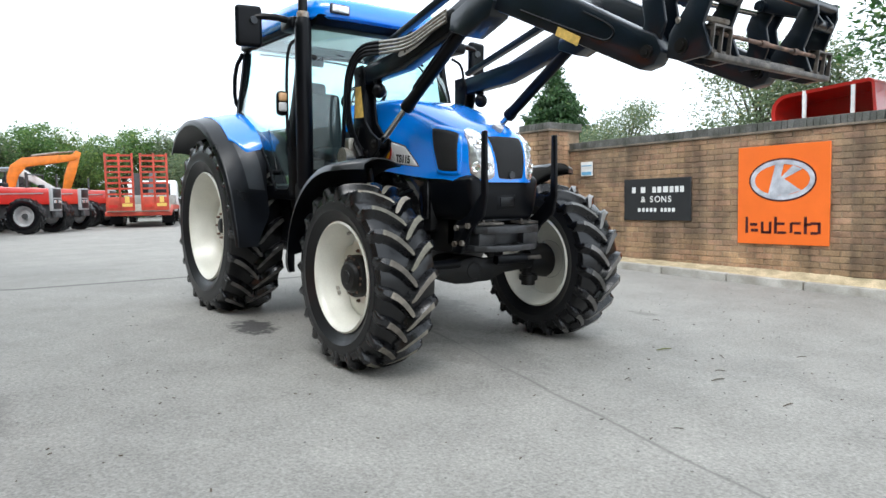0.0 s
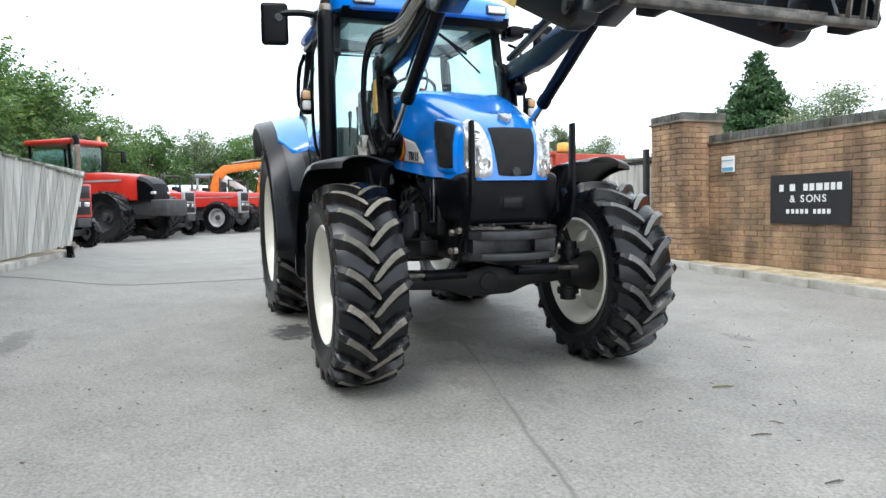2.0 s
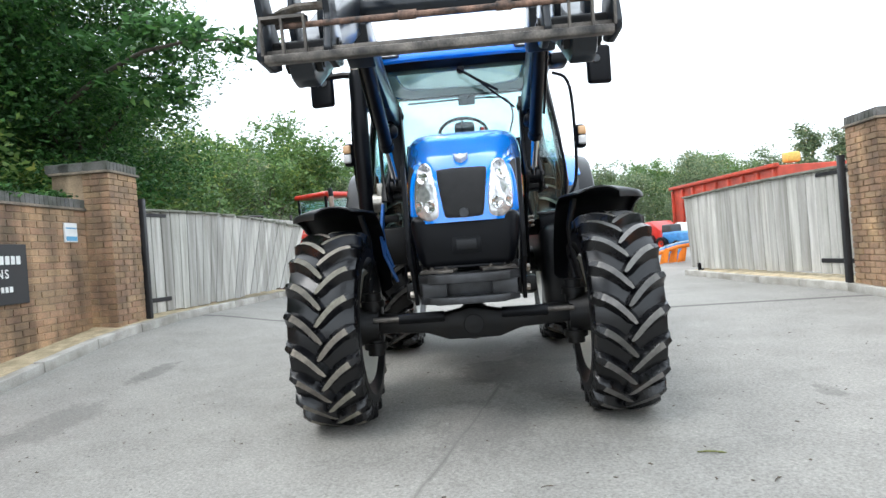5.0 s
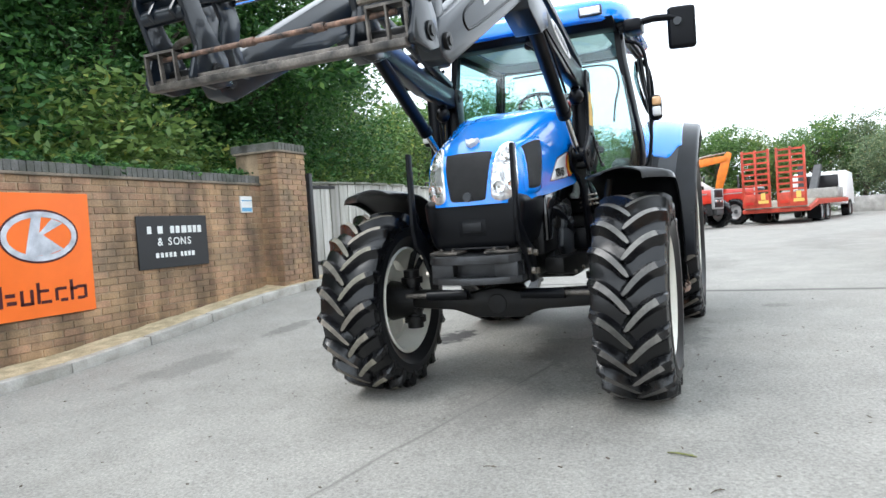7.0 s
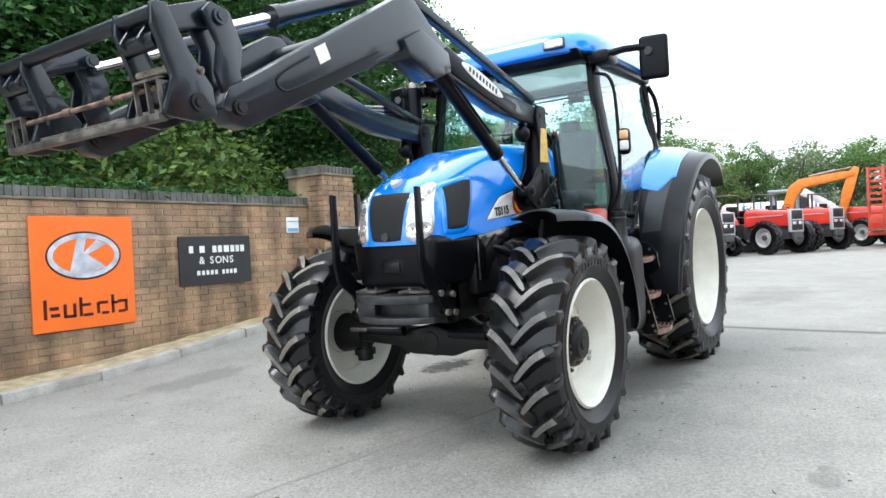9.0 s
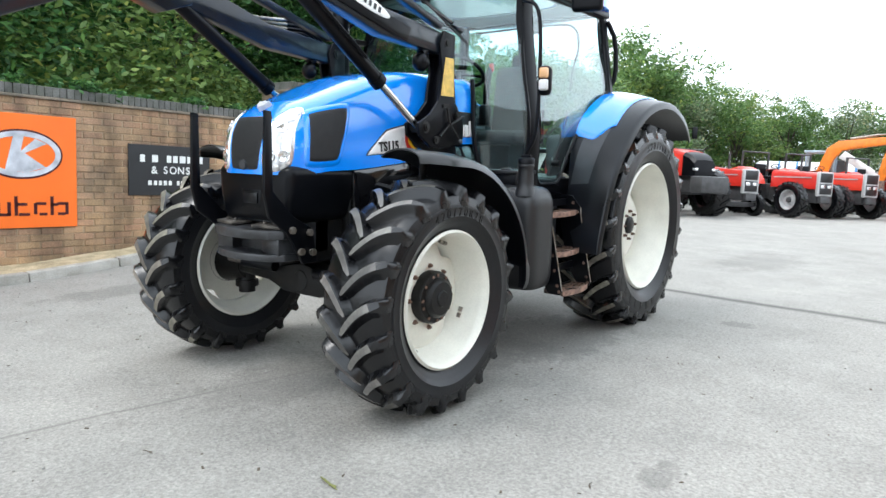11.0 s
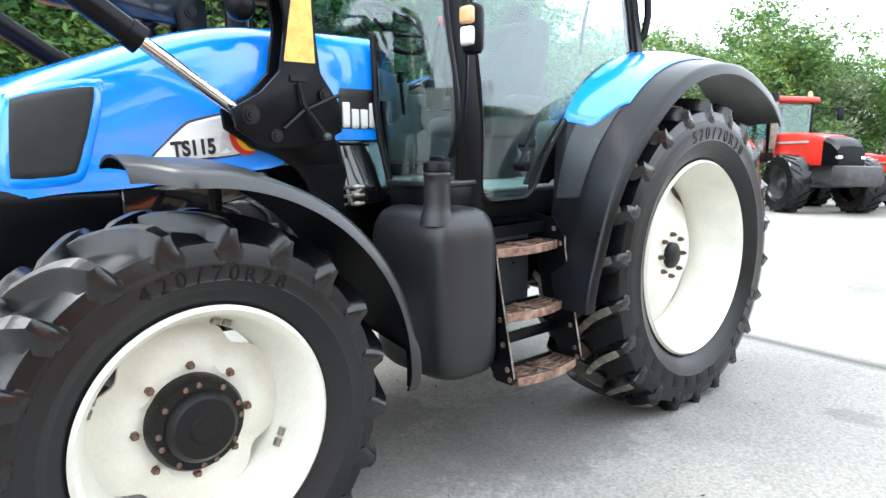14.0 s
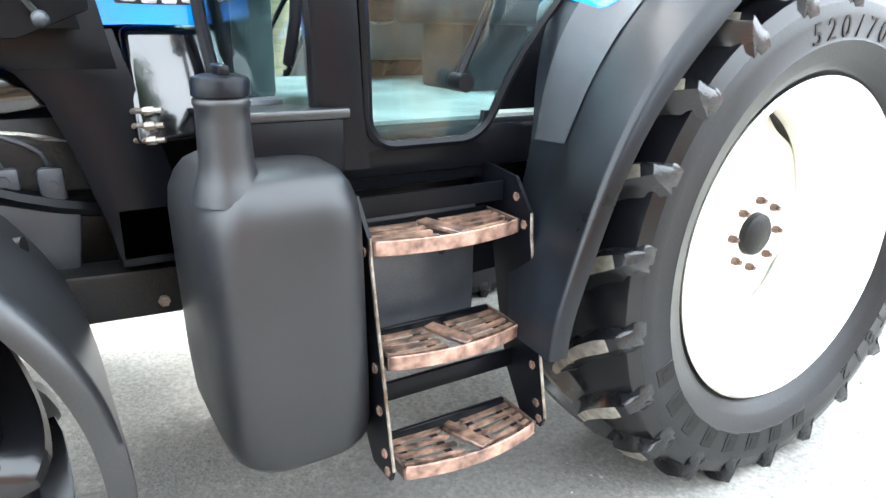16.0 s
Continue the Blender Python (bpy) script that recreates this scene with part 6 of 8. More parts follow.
# paint is worn to bare metal along the front edges of the side plates
for x in (0.948, 1.392):
    bm = bmesh.new()
    tube(bm, [(x, 0.957, 1.0), (x, 0.961, 0.94), (x, 1.063, 0.468)], 0.0042, 6)
    part("worn_edge", bm, STEEL, steps, "edge worn to bare steel")
for z, y in ((1.03, 0.90), (0.965, 0.935), (0.70, 0.985), (0.60, 1.005), (0.5, 1.03), (0.46, 1.045)):
    for x in (0.955, 1.40):
        bm = bmesh.new()
        cyl(bm, (x - 0.014, y, z), (x + 0.002, y, z), 0.012, n=6)
        part("bolt", bm, RUST, steps)
for i in range(3):
    bm = bmesh.new()
    z = 1.235 - 0.035 * i
    tube(bm, [(1.80, 0.38, z - 0.02), (1.765, 0.45, z), (1.75, 0.48, z)], 0.007, 8, 1)
    cyl(bm, (1.75, 0.48, z), (1.73, 0.49, z + 0.002), 0.011, n=6)
    cyl(bm, (1.73, 0.49, z + 0.002), (1.712, 0.5, z + 0.003), 0.007, n=10)
    part("hydraulic_coupling", bm, STEEL, TR, "zinc plated hose coupling")

# --- loader ---
BEFORE_LOADER = set(bpy.data.objects)


def arm_outline():
    return [(1.97, 2.03), (2.02, 2.085), (2.60, 2.15), (3.20, 2.335), (3.42, 2.50), (3.52, 2.49), (4.52, 1.945), (4.62, 1.90), (4.66, 1.82), (4.62, 1.765), (4.545, 1.75), (3.53, 2.215), (3.34, 2.20), (2.6, 2.0), (2.05, 1.96)]


def pin(bm, x, z, y0, y1, r=0.03):
    cyl(bm, (x, y0, z), (x, y1, z), r, n=20)
    cyl(bm, (x, min(y0, y1) - 0.006, z), (x, max(y0, y1) + 0.006, z), r * 0.55, n=14)


for s in (1, -1):
    ya, yb = s * 0.475, s * 0.57
    bm = bmesh.new()
    prism(bm, arm_outline(), "y", ya, yb, 0.012)
    arm = part("loader_arm", bm, NAVY, TR, "glossy dark cranked loader arm")
    # knee joint cover and raised slot plate
    bm = bmesh.new()
    prism(bm, [(3.30, 2.10), (3.14, 2.16), (3.16, 2.26), (3.40, 2.34), (3.56, 2.26), (3.52, 2.18)], "y", s * 0.44, s * 0.60, 0.01)
    part("knee_bracket", bm, NAVY, arm)
    bm = bmesh.new()
    prism(bm, [(2.40, 1.985), (2.36, 2.07), (2.62, 2.13), (3.14, 2.30), (3.2, 2.26), (3.1, 2.16)], "y", s * 0.57, s * 0.58, 0.004)
    cover = part("arm_cover", bm, BLACK, arm, "black cover with white oval label")
    bm = bmesh.new()
    loops = []
    for rr, yy in ((1, 0.0), (1, 0.004), (0.97, 0.005)):
        loops.append([V(2.78 + 0.24 * rr * math.cos(t) * math.cos(0.29) - 0.036 * rr * math.sin(t) * math.sin(0.29), s * (0.58 + yy), 2.165 + 0.24 * rr * math.cos(t) * math.sin(0.29) + 0.036 * rr * math.sin(t) * math.cos(0.29)) for t in [2 * math.pi * i / 28 for i in range(28)]])
    rings(bm, loops)
    oval = part("oval_label", bm, WHITE, cover, "white oval label")
    for k in range(9):
        t = -0.15 + 0.038 * k
        cx, cz = 2.78 + t * math.cos(0.29), 2.165 + t * math.sin(0.29)
        bm = bmesh.new()
        box(bm, (cx, s * 0.5865, cz), (0.02, 0.002, 0.03), Euler((0, -0.29, 0)))
        part("label_bar", bm, DECALBLK, oval)
    bm = bmesh.new()
    tube(bm, [(4.20, s * 0.571, 2.075), (4.36, s * 0.571, 1.99), (4.40, s * 0.571, 1.945), (4.37, s * 0.571, 1.915), (4.32, s * 0.571, 1.915), (3.75, s * 0.571, 2.17)], 0.006, 6, 2)
    part("slot_seam", bm, BLACK, arm)
    bm = bmesh.new()
    prism(bm, [(2.03, 2.15), (2.05, 2.115), (3.38, 2.47), (3.40, 2.53)], "y", s * 0.50, s * 0.555, 0.006)
    part("levelling_link", bm, NAVY, arm, "dark levelling link above the arm")
    for x, z in ((4.585, 1.825), (3.22, 2.19), (2.03, 2.03)):
        bm = bmesh.new()
        pin(bm, x, z, s * 0.45, s * 0.588)
        part("pivot_pin", bm, CAST, arm)
    bm = bmesh.new()
    if s > 0:
        box(bm, (4.12, 0.5725, 2.10), (0.075, 0.004, 0.07), Euler((0, radians(27), 0)))
        part("label", bm, WHITE, arm, "small white label")
    else:
        box(bm, (4.10, -0.5725, 1.975), (0.17, 0.004, 0.045), Euler((0, radians(27), 0)))
        part("label", bm, YELLOW, arm, "pale yellow warning label")
    # lift ram below the arm
    bm = bmesh.new()
    a, b = V(3.22, s * 0.52, 2.19), V(2.235, s * 0.52, 1.525)
    d = (b - a).normalized()
    cyl(bm, a, a + d * 0.78, 0.043, n=22)
    cyl(bm, a + d * 0.74, a + d * 0.79, 0.049, n=22)
    tube(bm, [a + V(0, s * 0.05, 0.0), a + d * 0.2 + V(0, s * 0.055, 0.01), a + d * 0.6 + V(0, s * 0.055, 0.01)], 0.009, 6)
    ram = part("lift_ram", bm, BLACK, arm, "black lift ram")
    bm = bmesh.new()
    cyl(bm, a + d * 0.78, b, 0.024, n=18)
    part("ram_rod", bm, CHROME, ram, "chromed ram rod")
    bm = bmesh.new()
    pin(bm, 2.225, 1.52, s * 0.47, s * 0.59, 0.036)
    part("rod_end", bm, CAST, ram)
    # tower bolted to the chassis
    bm = bmesh.new()
    prism(bm, [(1.95, 2.09), (2.06, 2.10), (2.10, 2.02), (2.07, 1.85), (2.10, 1.68), (2.18, 1.60), (2.29, 1.54), (2.28, 1.47), (2.17, 1.40), (2.09, 1.375), (2.0, 1.33), (1.79, 1.33), (1.80, 1.38), (1.82, 1.50), (1.86, 1.60), (1.93, 1.68), (1.95, 1.85)], "y", s * 0.46, s * 0.482, 0.004)
    prism(bm, [(1.95, 2.09), (2.06, 2.10), (2.10, 2.02), (2.07, 1.85), (2.10, 1.68), (2.18, 1.60), (2.29, 1.54), (2.28, 1.47), (2.17, 1.40), (1.98, 1.40), (1.84, 1.46), (1.84, 1.56), (1.93, 1.68), (1.95, 1.85)], "y", s * 0.565, s * 0.587, 0.004)
    prism(bm, [(1.95, 2.0), (2.0, 1.7), (1.88, 1.5), (1.86, 1.42), (2.1, 1.42), (2.05, 1.7), (2.02, 2.0)], "y", s * 0.48, s * 0.57, 0.004)
    prism(bm, [(2.15, 1.41), (2.08, 1.375), (2.0, 1.325), (1.95, 1.26), (1.91, 1.15), (1.86, 0.97), (1.84, 0.86), (1.66, 0.86), (1.68, 1.0), (1.705, 1.12), (1.76, 1.3), (1.79, 1.42)], "y", s * 0.455, s * 0.48, 0.004)
    prism(bm, [(1.84, 1.0), (1.84, 0.84), (1.62, 0.84), (1.62, 1.0)], "y", s * 0.26, s * 0.48, 0.01)
    tower = part("loader_tower", bm, BLACK, TR, "black loader tower with yellow warning label")
    bm = bmesh.new()
    prism(bm, [(1.965, 1.945), (2.045, 1.945), (2.085, 1.715), (1.955, 1.715)], "y", s * 0.587, s * 0.59)
    part("label", bm, YELLOW, tower, "yellow warning label")
    bm = bmesh.new()
    for x, z in ((2.13, 1.445), (1.92, 1.60), (2.225, 1.52)):
        pin(bm, x, z, s * 0.47, s * 0.60, 0.024)
    tube(bm, [(2.03, s * 0.60, 1.64), (2.02, s * 0.61, 1.56), (1.94, s * 0.63, 1.45)], 0.008, 6)
    tube(bm, [(1.86, s * 0.60, 1.60), (2.02, s * 0.605, 1.535), (2.1, s * 0.60, 1.47)], 0.008, 6)
    box(bm, (2.03, s * 0.592, 1.655), (0.07, 0.01, 0.02))
    part("latch", bm, CAST, tower)
    bm = bmesh.new()
    bmesh.ops.create_uvsphere(bm, u_segments=16, v_segments=10, radius=0.017, matrix=Matrix.Translation((1.935, s * 0.635, 1.44)))
    part("latch_knob", bm, GREYPL, tower)
    bm = bmesh.new()
    bmesh.ops.create_uvsphere(bm, u_segments=20, v_segments=14, radius=0.055, matrix=Matrix.Translation((2.22, s * 0.53, 1.90)))
    cyl(bm, (2.22, s * 0.53, 1.95), (2.16, s * 0.53, 2.0), 0.03)
    part("accumulator", bm, BLACK, tower, "round black accumulator")
    # tilt ram along the top of the forward arm and its curved link
    bm = bmesh.new()
    a, b = V(3.62, s * 0.38, 2.50), V(4.62, s * 0.38, 2.12)
    d = (b - a).normalized()
    cyl(bm, a, a + d * 0.62, 0.042, n=20)
    cyl(bm, a + d * 0.6, a + d * 0.65, 0.048, n=20)
    tr_ = part("tilt_ram", bm, NAVY, arm, "dark tilt ram")
    bm = bmesh.new()
    cyl(bm, a + d * 0.64, b, 0.022, n=16)
    part("ram_rod", bm, CHROME, tr_, "chromed ram rod")
    bm = bmesh.new()
    for o in (0.42, 0.53):
        prism(bm, [(4.50, 1.84), (4.62, 1.84), (4.66, 1.95), (4.64, 2.05), (4.70, 2.16), (4.66, 2.20), (4.58, 2.18), (4.53, 2.06), (4.55, 1.96)], "y", s * o, s * (o + 0.025), 0.006)
        prism(bm, [(4.60, 2.18), (4.66, 2.21), (4.86, 2.14), (4.94, 2.02), (4.90, 1.99), (4.83, 2.06), (4.64, 2.12)], "y", s * (o - 0.03), s * (o - 0.008), 0.006)
    pin(bm, 4.63, 2.15, s * 0.36, s * 0.57)
    pin(bm, 4.89, 2.02, s * 0.36, s * 0.57)
    part("tilt_link", bm, NAVY, arm, "curved dark tilt link")

# cross tube between the arms
bm = bmesh.new()
cyl(bm, (3.45, -0.5, 2.36), (3.45, 0.5, 2.36), 0.065, n=24)
part("cross_tube", bm, NAVY, TR, "dark loader cross tube")
# implement carrier at the arm ends
bm = bmesh.new()
box(bm, (4.895, 0, 1.766), (0.04, 1.14, 0.026), bev=0.005)
box(bm, (4.878, 0, 1.784), (0.008, 1.14, 0.03), bev=0.002)
head = part("implement_carrier", bm, DKSTEEL, TR, "open quick hitch frame, worn steel lower bar")
bm = bmesh.new()
cyl(bm, (4.90, -0.58, 2.105), (4.90, 0.58, 2.105), 0.027, n=18)
part("upper_bar", bm, NAVY, head, "round dark upper bar")
for s in (1, -1):
    for y in (0.585, 0.36):
        bm = bmesh.new()
        prism(bm, [(4.70, 1.78), (4.78, 1.755), (4.90, 1.765), (4.91, 1.79), (4.87, 1.90), (4.93, 2.06), (4.925, 2.13), (4.87, 2.14), (4.80, 2.0), (4.71, 1.88)], "y", s * (y - 0.012), s * (y + 0.012), 0.005)
        part("side_plate", bm, NAVY, head, "dark side plate")
    # small open hook frame of flat bar at each end of the lower bar
    bm = bmesh.new()
    for y in (0.575, 0.505, 0.43):
        prism(bm, [(4.888, 1.778), (4.908, 1.778), (4.916, 1.885), (4.87, 1.9), (4.866, 1.885), (4.9, 1.868)], "y", s * (y - 0.004), s * (y + 0.004))
    prism(bm, [(4.862, 1.884), (4.916, 1.884), (4.916, 1.893), (4.862, 1.899)], "y", s * 0.426, s * 0.579)
    part("hook_frame", bm, DKSTEEL, head, "open hook frame of flat steel bar")
    bm = bmesh.new()
    pin(bm, 4.775, 1.82, s * 0.34, s * 0.605, 0.032)
    part("pivot_pin", bm, CAST, head)
    bm = bmesh.new()
    tube(bm, [(4.86, s * 0.36, 1.93), (4.80, s * 0.5, 1.95), (4.75, s * 0.6, 1.93)], 0.014, 8, 1)
    part("latch_handle", bm, STEEL, head)
bm = bmesh.new()
cyl(bm, (4.885, -0.53, 1.868), (4.885, 0.53, 1.868), 0.0095, n=12)
cyl(bm, (4.885, -0.12, 1.868), (4.885, -0.06, 1.868), 0.015, n=12)
cyl(bm, (4.885, 0.2, 1.868), (4.885, 0.25, 1.868), 0.015, n=12)
part("locking_rod", bm, RUST, head, "thin rusty locking rod")
# hoses at the right tower, with steel pipes along the arm
for i in range(4):
    bm = bmesh.new()
    o = 0.022 * i
    tube(bm, [(2.12, -0.62 - 0.01 * i, 1.42), (1.98 - o, -0.66, 1.7), (2.0 - o, -0.66, 2.0 + o), (2.12, -0.64, 2.16 + o), (2.35, -0.61, 2.14 + o * 1.2)], 0.013, 8, 2)
    hose = part("hose", bm, BLACK, TR, "black hydraulic hose")
    bm = bmesh.new()
    tube(bm, [(2.35, -0.61, 2.14 + o * 1.2), (2.7, -0.60, 2.12 + o), (2.95, -0.595, 2.19 + o), (3.1, -0.585, 2.23 + o)], 0.011, 8, 2)
    part("steel_pipe", bm, ZINC, hose, "plated steel pipe")
# the loader's frame is a little narrower than its drawing
for ob in set(bpy.data.objects) - BEFORE_LOADER:
    for v in ob.data.vertices:
        v.co.y *= 0.92
bm = bmesh.new()
cyl(bm, (2.0, -0.6, 1.42), (2.0, -0.68, 1.42), 0.07, n=20)
box(bm, (2.02, -0.62, 1.5), (0.06, 0.06, 0.12), bev=0.01)
part("coupling_block", bm, ZINC, TR, "plated hose coupling block")
for pts in ([(2.1, -0.6, 1.40), (2.14, -0.62, 1.15), (2.2, -0.55, 0.95)], [(2.13, -0.6, 1.40), (2.2, -0.63, 1.1), (2.25, -0.52, 0.85)]):
    bm = bmesh.new()
    tube(bm, pts, 0.012, 8, 1)
    part("blue_hose", bm, BLHOSE, TR, "blue hydraulic hose")

# ---- trees and hedges ----
def leaf_mat(name, col, dark):
    m = bpy.data.materials.new(name)
    m.use_nodes = True
    n, l = m.node_tree.nodes, m.node_tree.links
    p, out = n["Principled BSDF"], n["Material Output"]
    geo, ramp = n.new("ShaderNodeNewGeometry"), n.new("ShaderNodeValToRGB")
    e = ramp.color_ramp.elements
    e[0].color, e[1].color = (*dark, 1), (*col, 1)
    e[0].position, e[1].position = 0.0, 0.9
    x = e.new(0.97)
    x.color = (col[0] * 1.9, col[1] * 1.35, col[2] * 1.2, 1)
    l.new(geo.outputs["Random Per Island"], ramp.inputs[0])
    l.new(ramp.outputs[0], p.inputs["Base Color"])
    p.inputs["Roughness"].default_value = 0.45
    p.inputs["Specular IOR Level"].default_value = 0.35
    tr = n.new("ShaderNodeBsdfTranslucent")
    l.new(ramp.outputs[0], tr.inputs["Color"])
    mx = n.new("ShaderNodeMixShader")
    mx.inputs[0].default_value = 0.35
    l.new(p.outputs[0], mx.inputs[1])
    l.new(tr.outputs[0], mx.inputs[2])
    l.new(mx.outputs[0], out.inputs["Surface"])
    return m


LEAF = leaf_mat("green_leaves", (0.085, 0.215, 0.055), (0.022, 0.07, 0.024))
LEAFLT = leaf_mat("light_leaves", (0.2, 0.3, 0.08), (0.085, 0.155, 0.045))
LEAFMD = leaf_mat("mid_green_leaves", (0.14, 0.25, 0.07), (0.05, 0.11, 0.035))
LEAFGR = leaf_mat("grey_green_leaves", (0.22, 0.29, 0.16), (0.1, 0.15, 0.08))
LEAFDK = leaf_mat("dark_conifer", (0.07, 0.15, 0.055), (0.025, 0.06, 0.025))
BARK = mat("bark", (0.09, 0.075, 0.06), 0.95, 0, 0.3, 8, 50, 0.8)


def leaves_mesh(name, lobes, count, size, material, seed, flat=0.5, clump=0.42, shell=0.55):
    """Small bent leaves in clumps round many centres; lobes: (x, y, z, rx, ry, rz)."""
    rng = np.random.default_rng(seed)
    lobes = np.array(lobes, float)
    vol = (lobes[:, 3] * lobes[:, 4] * lobes[:, 5]) ** 0.75
    nclump = max(12, count // 30)
    which = rng.choice(len(lobes), nclump, p=vol / vol.sum())
    d = rng.normal(size=(nclump, 3))
    d /= np.linalg.norm(d, axis=1)[:, None]
    rad = shell + (1 - shell) * rng.random(nclump) ** 0.6
    cen = lobes[which, :3] + d * lobes[which, 3:] * rad[:, None]
    idx = rng.integers(0, nclump, count)
    pos = cen[idx] + np.clip(rng.normal(size=(count, 3)), -1.5, 1.5) * clump * np.array([1, 1, 0.75]) * (0.5 + rng.random(nclump)[idx, None] * 0.8)
    a = rng.normal(size=(count, 3)) * np.array([1, 1, flat])
    a /= np.linalg.norm(a, axis=1)[:, None]
    b = np.cross(a, rng.normal(size=(count, 3)) * np.array([0.6, 0.6, 1]))
    b /= np.linalg.norm(b, axis=1)[:, None] + 1e-9
    nrm = np.cross(a, b)
    s = size * (0.6 + 0.8 * rng.random(count))[:, None]
    v = np.stack([pos - a * s, pos + b * s * 0.42 - nrm * s * 0.12, pos + a * s, pos - b * s * 0.42 - nrm * s * 0.12], 1).reshape(-1, 3)
    me = bpy.data.meshes.new(name)
    me.vertices.add(len(v))
    me.vertices.foreach_set("co", v.ravel())
    me.loops.add(count * 4)
    me.loops.foreach_set("vertex_index", np.arange(count * 4))
    me.polygons.add(count)
    me.polygons.foreach_set("loop_start", np.arange(count) * 4)
    me.update(calc_edges=True)
    me.materials.append(material)
    return me


def tree_form(name, h, r, nlobe, count, size, material, seed, low=0.25, clump=0.4, trunk=True, squeeze=1.0):
    """A tapered trunk with limbs, and a crown; returns (trunk mesh, crown mesh)."""
    rr = random.Random(seed)
    lobes, limbs = [], []
    for i in range(nlobe):
        k = rr.random() ** 0.8
        z = h * (low + (0.93 - low) * k)
        wide = r * math.sqrt(max(0.06, 1 - ((z / h - 0.48) / 0.56) ** 2)) * squeeze
        a, q = rr.uniform(0, 6.283), wide * rr.uniform(0.25, 0.85)
        lr = r * rr.uniform(0.26, 0.5)
        lobes.append((q * math.cos(a), q * math.sin(a), z, lr, lr, lr * rr.uniform(0.6, 0.95)))
        limbs.append((q * math.cos(a), q * math.sin(a), z))
    crown = leaves_mesh(name + "_crown", lobes, count, size, material, seed, clump=clump)
    bm = bmesh.new()
    bend = [V(0, 0, -0.3)] + [V(rr.uniform(-0.12, 0.12), rr.uniform(-0.12, 0.12), h * k) for k in (0.2, 0.4, 0.6, 0.85)]
    tube(bm, bend, [h * 0.022, h * 0.018, h * 0.014, h * 0.009, h * 0.003], 8)
    for lx, ly, lz in limbs:
        z0 = lz * rr.uniform(0.45, 0.75)
        tube(bm, [(0, 0, z0), (lx * 0.5, ly * 0.5, (z0 + lz) * 0.52), (lx, ly, lz)], [h * 0.008, h * 0.005, h * 0.0015], 5)
    me = bpy.data.meshes.new(name + "_trunk")
    bm.to_mesh(me)
    bm.free()
    me.materials.append(BARK)
    return me, crown


def plant(form, x, y, z, scale, turn, label, name="tree", stretch=1.0, group=""):
    t = thing(name, label, "tree" if name == "tree" else "bush", group, m=pose(x, y, z, 0, 0, turn) @ Matrix.Diagonal((scale, scale, scale * stretch, 1)))
    for nm, me in (("trunk", form[0]), ("crown", form[1])):
        o = new(nm, me)
        o.parent = t
    return t


random.seed(11)
NEAR = [tree_form("broad", 7.5, 3.0, 34, 52000, 0.056, LEAF, 21 + i, low=0.2, clump=0.27) for i in range(3)]
FAR = [tree_form("hedge", 5.5, 2.4, 26, 12500, 0.08, mm, 41 + i, low=0.08, clump=0.24) for i, mm in enumerate((LEAFMD, LEAFLT, LEAFMD, LEAFGR))]
BUSHY = tree_form("bush", 2.6, 1.7, 16, 12000, 0.068, LEAFLT, 61, low=0.12, clump=0.26)
# tall trees behind the western wall
for x, y, sc, i, tu in ((-4.7, -8.6, 1.0, 0, 10), (-1.5, -8.4, 1.05, 1, 80), (0.9, -9.2, 1.15, 2, 150), (2.9, -8.3, 0.95, 0, 220), (5.0, -9.0, 1.1, 1, 300), (7.4, -8.6, 1.05, 2, 20), (10.0, -8.5, 1.1, 0, 130), (-2.6, -11.5, 1.2, 2, 45), (2.0, -12, 1.25, 1, 260), (6.5, -12.5, 1.25, 0, 200), (-6.5, -10.5, 0.9, 1, 190), (-4.5, -6.9, 0.82, 2, 100)):
    plant(NEAR[i], x, y, ground_z(x, -4.6) * 0.5, sc, tu, "tall broad tree with dense dark green leaves behind brick wall", group="trees behind the western wall")
for x, y, sc, tu in ((-0.9, -6.9, 0.9, 0), (0.9, -7.0, 1.05, 70), (2.5, -6.9, 0.85, 140), (4.3, -7.0, 1.0, 200), (6.2, -7.0, 0.95, 260), (-3.4, -6.6, 0.8, 310), (-5.4, -6.8, 0.85, 20)):
    plant(BUSHY, x, y, 0.5, sc, tu, "leafy light green bush behind the wall", "bush", group="bushes behind the western wall")
# hedge trees along the western side and across the back of the yard
k = 0
for x, y, h in ((-8.5, -8.6, 4.9), (-11, -8.6, 4.4), (-13.5, -8.4, 5.0), (-16, -8.6, 4.7), (-18.5, -8.2, 5.4), (-21, -8.6, 5.2), (-23.5, -8.0, 6.2), (-26, -8.2, 5.6), (-28.5, -7.2, 5.4), (-31, -6.0, 5.2), (-33, -4.0, 5.0), (-34.5, -1.6, 5.0), (-35, 0.8, 5.3), (-36, 3.2, 4.6), (-36.5, 5.8, 5.0), (-37, 8.4, 5.2), (-37.5, 11, 5.3), (-38.5, 13.6, 5.0), (-39, 16.5, 5.3), (-40, 19.5, 5.5), (-41, 23, 5.2), (-42, 27, 5.4), (-43, 31, 5.0)):
    plant(FAR[k % 4], x, y, ground_z(x, y) - 0.2, h / 5.5 * random.uniform(0.95, 1.08), random.uniform(0, 360), "leafy green hedgerow tree", stretch=random.uniform(0.95, 1.1), group="hedgerow trees")
    plant(FAR[(k + 2) % 4], x - 3.0 + random.uniform(-0.6, 0.6), y - (2.2 if x > -30 else 0.3), ground_z(x, y) - 0.2, h / 5.5 * random.uniform(1.0, 1.15), random.uniform(0, 360), "leafy green hedgerow tree", group="hedgerow trees")
    k += 1

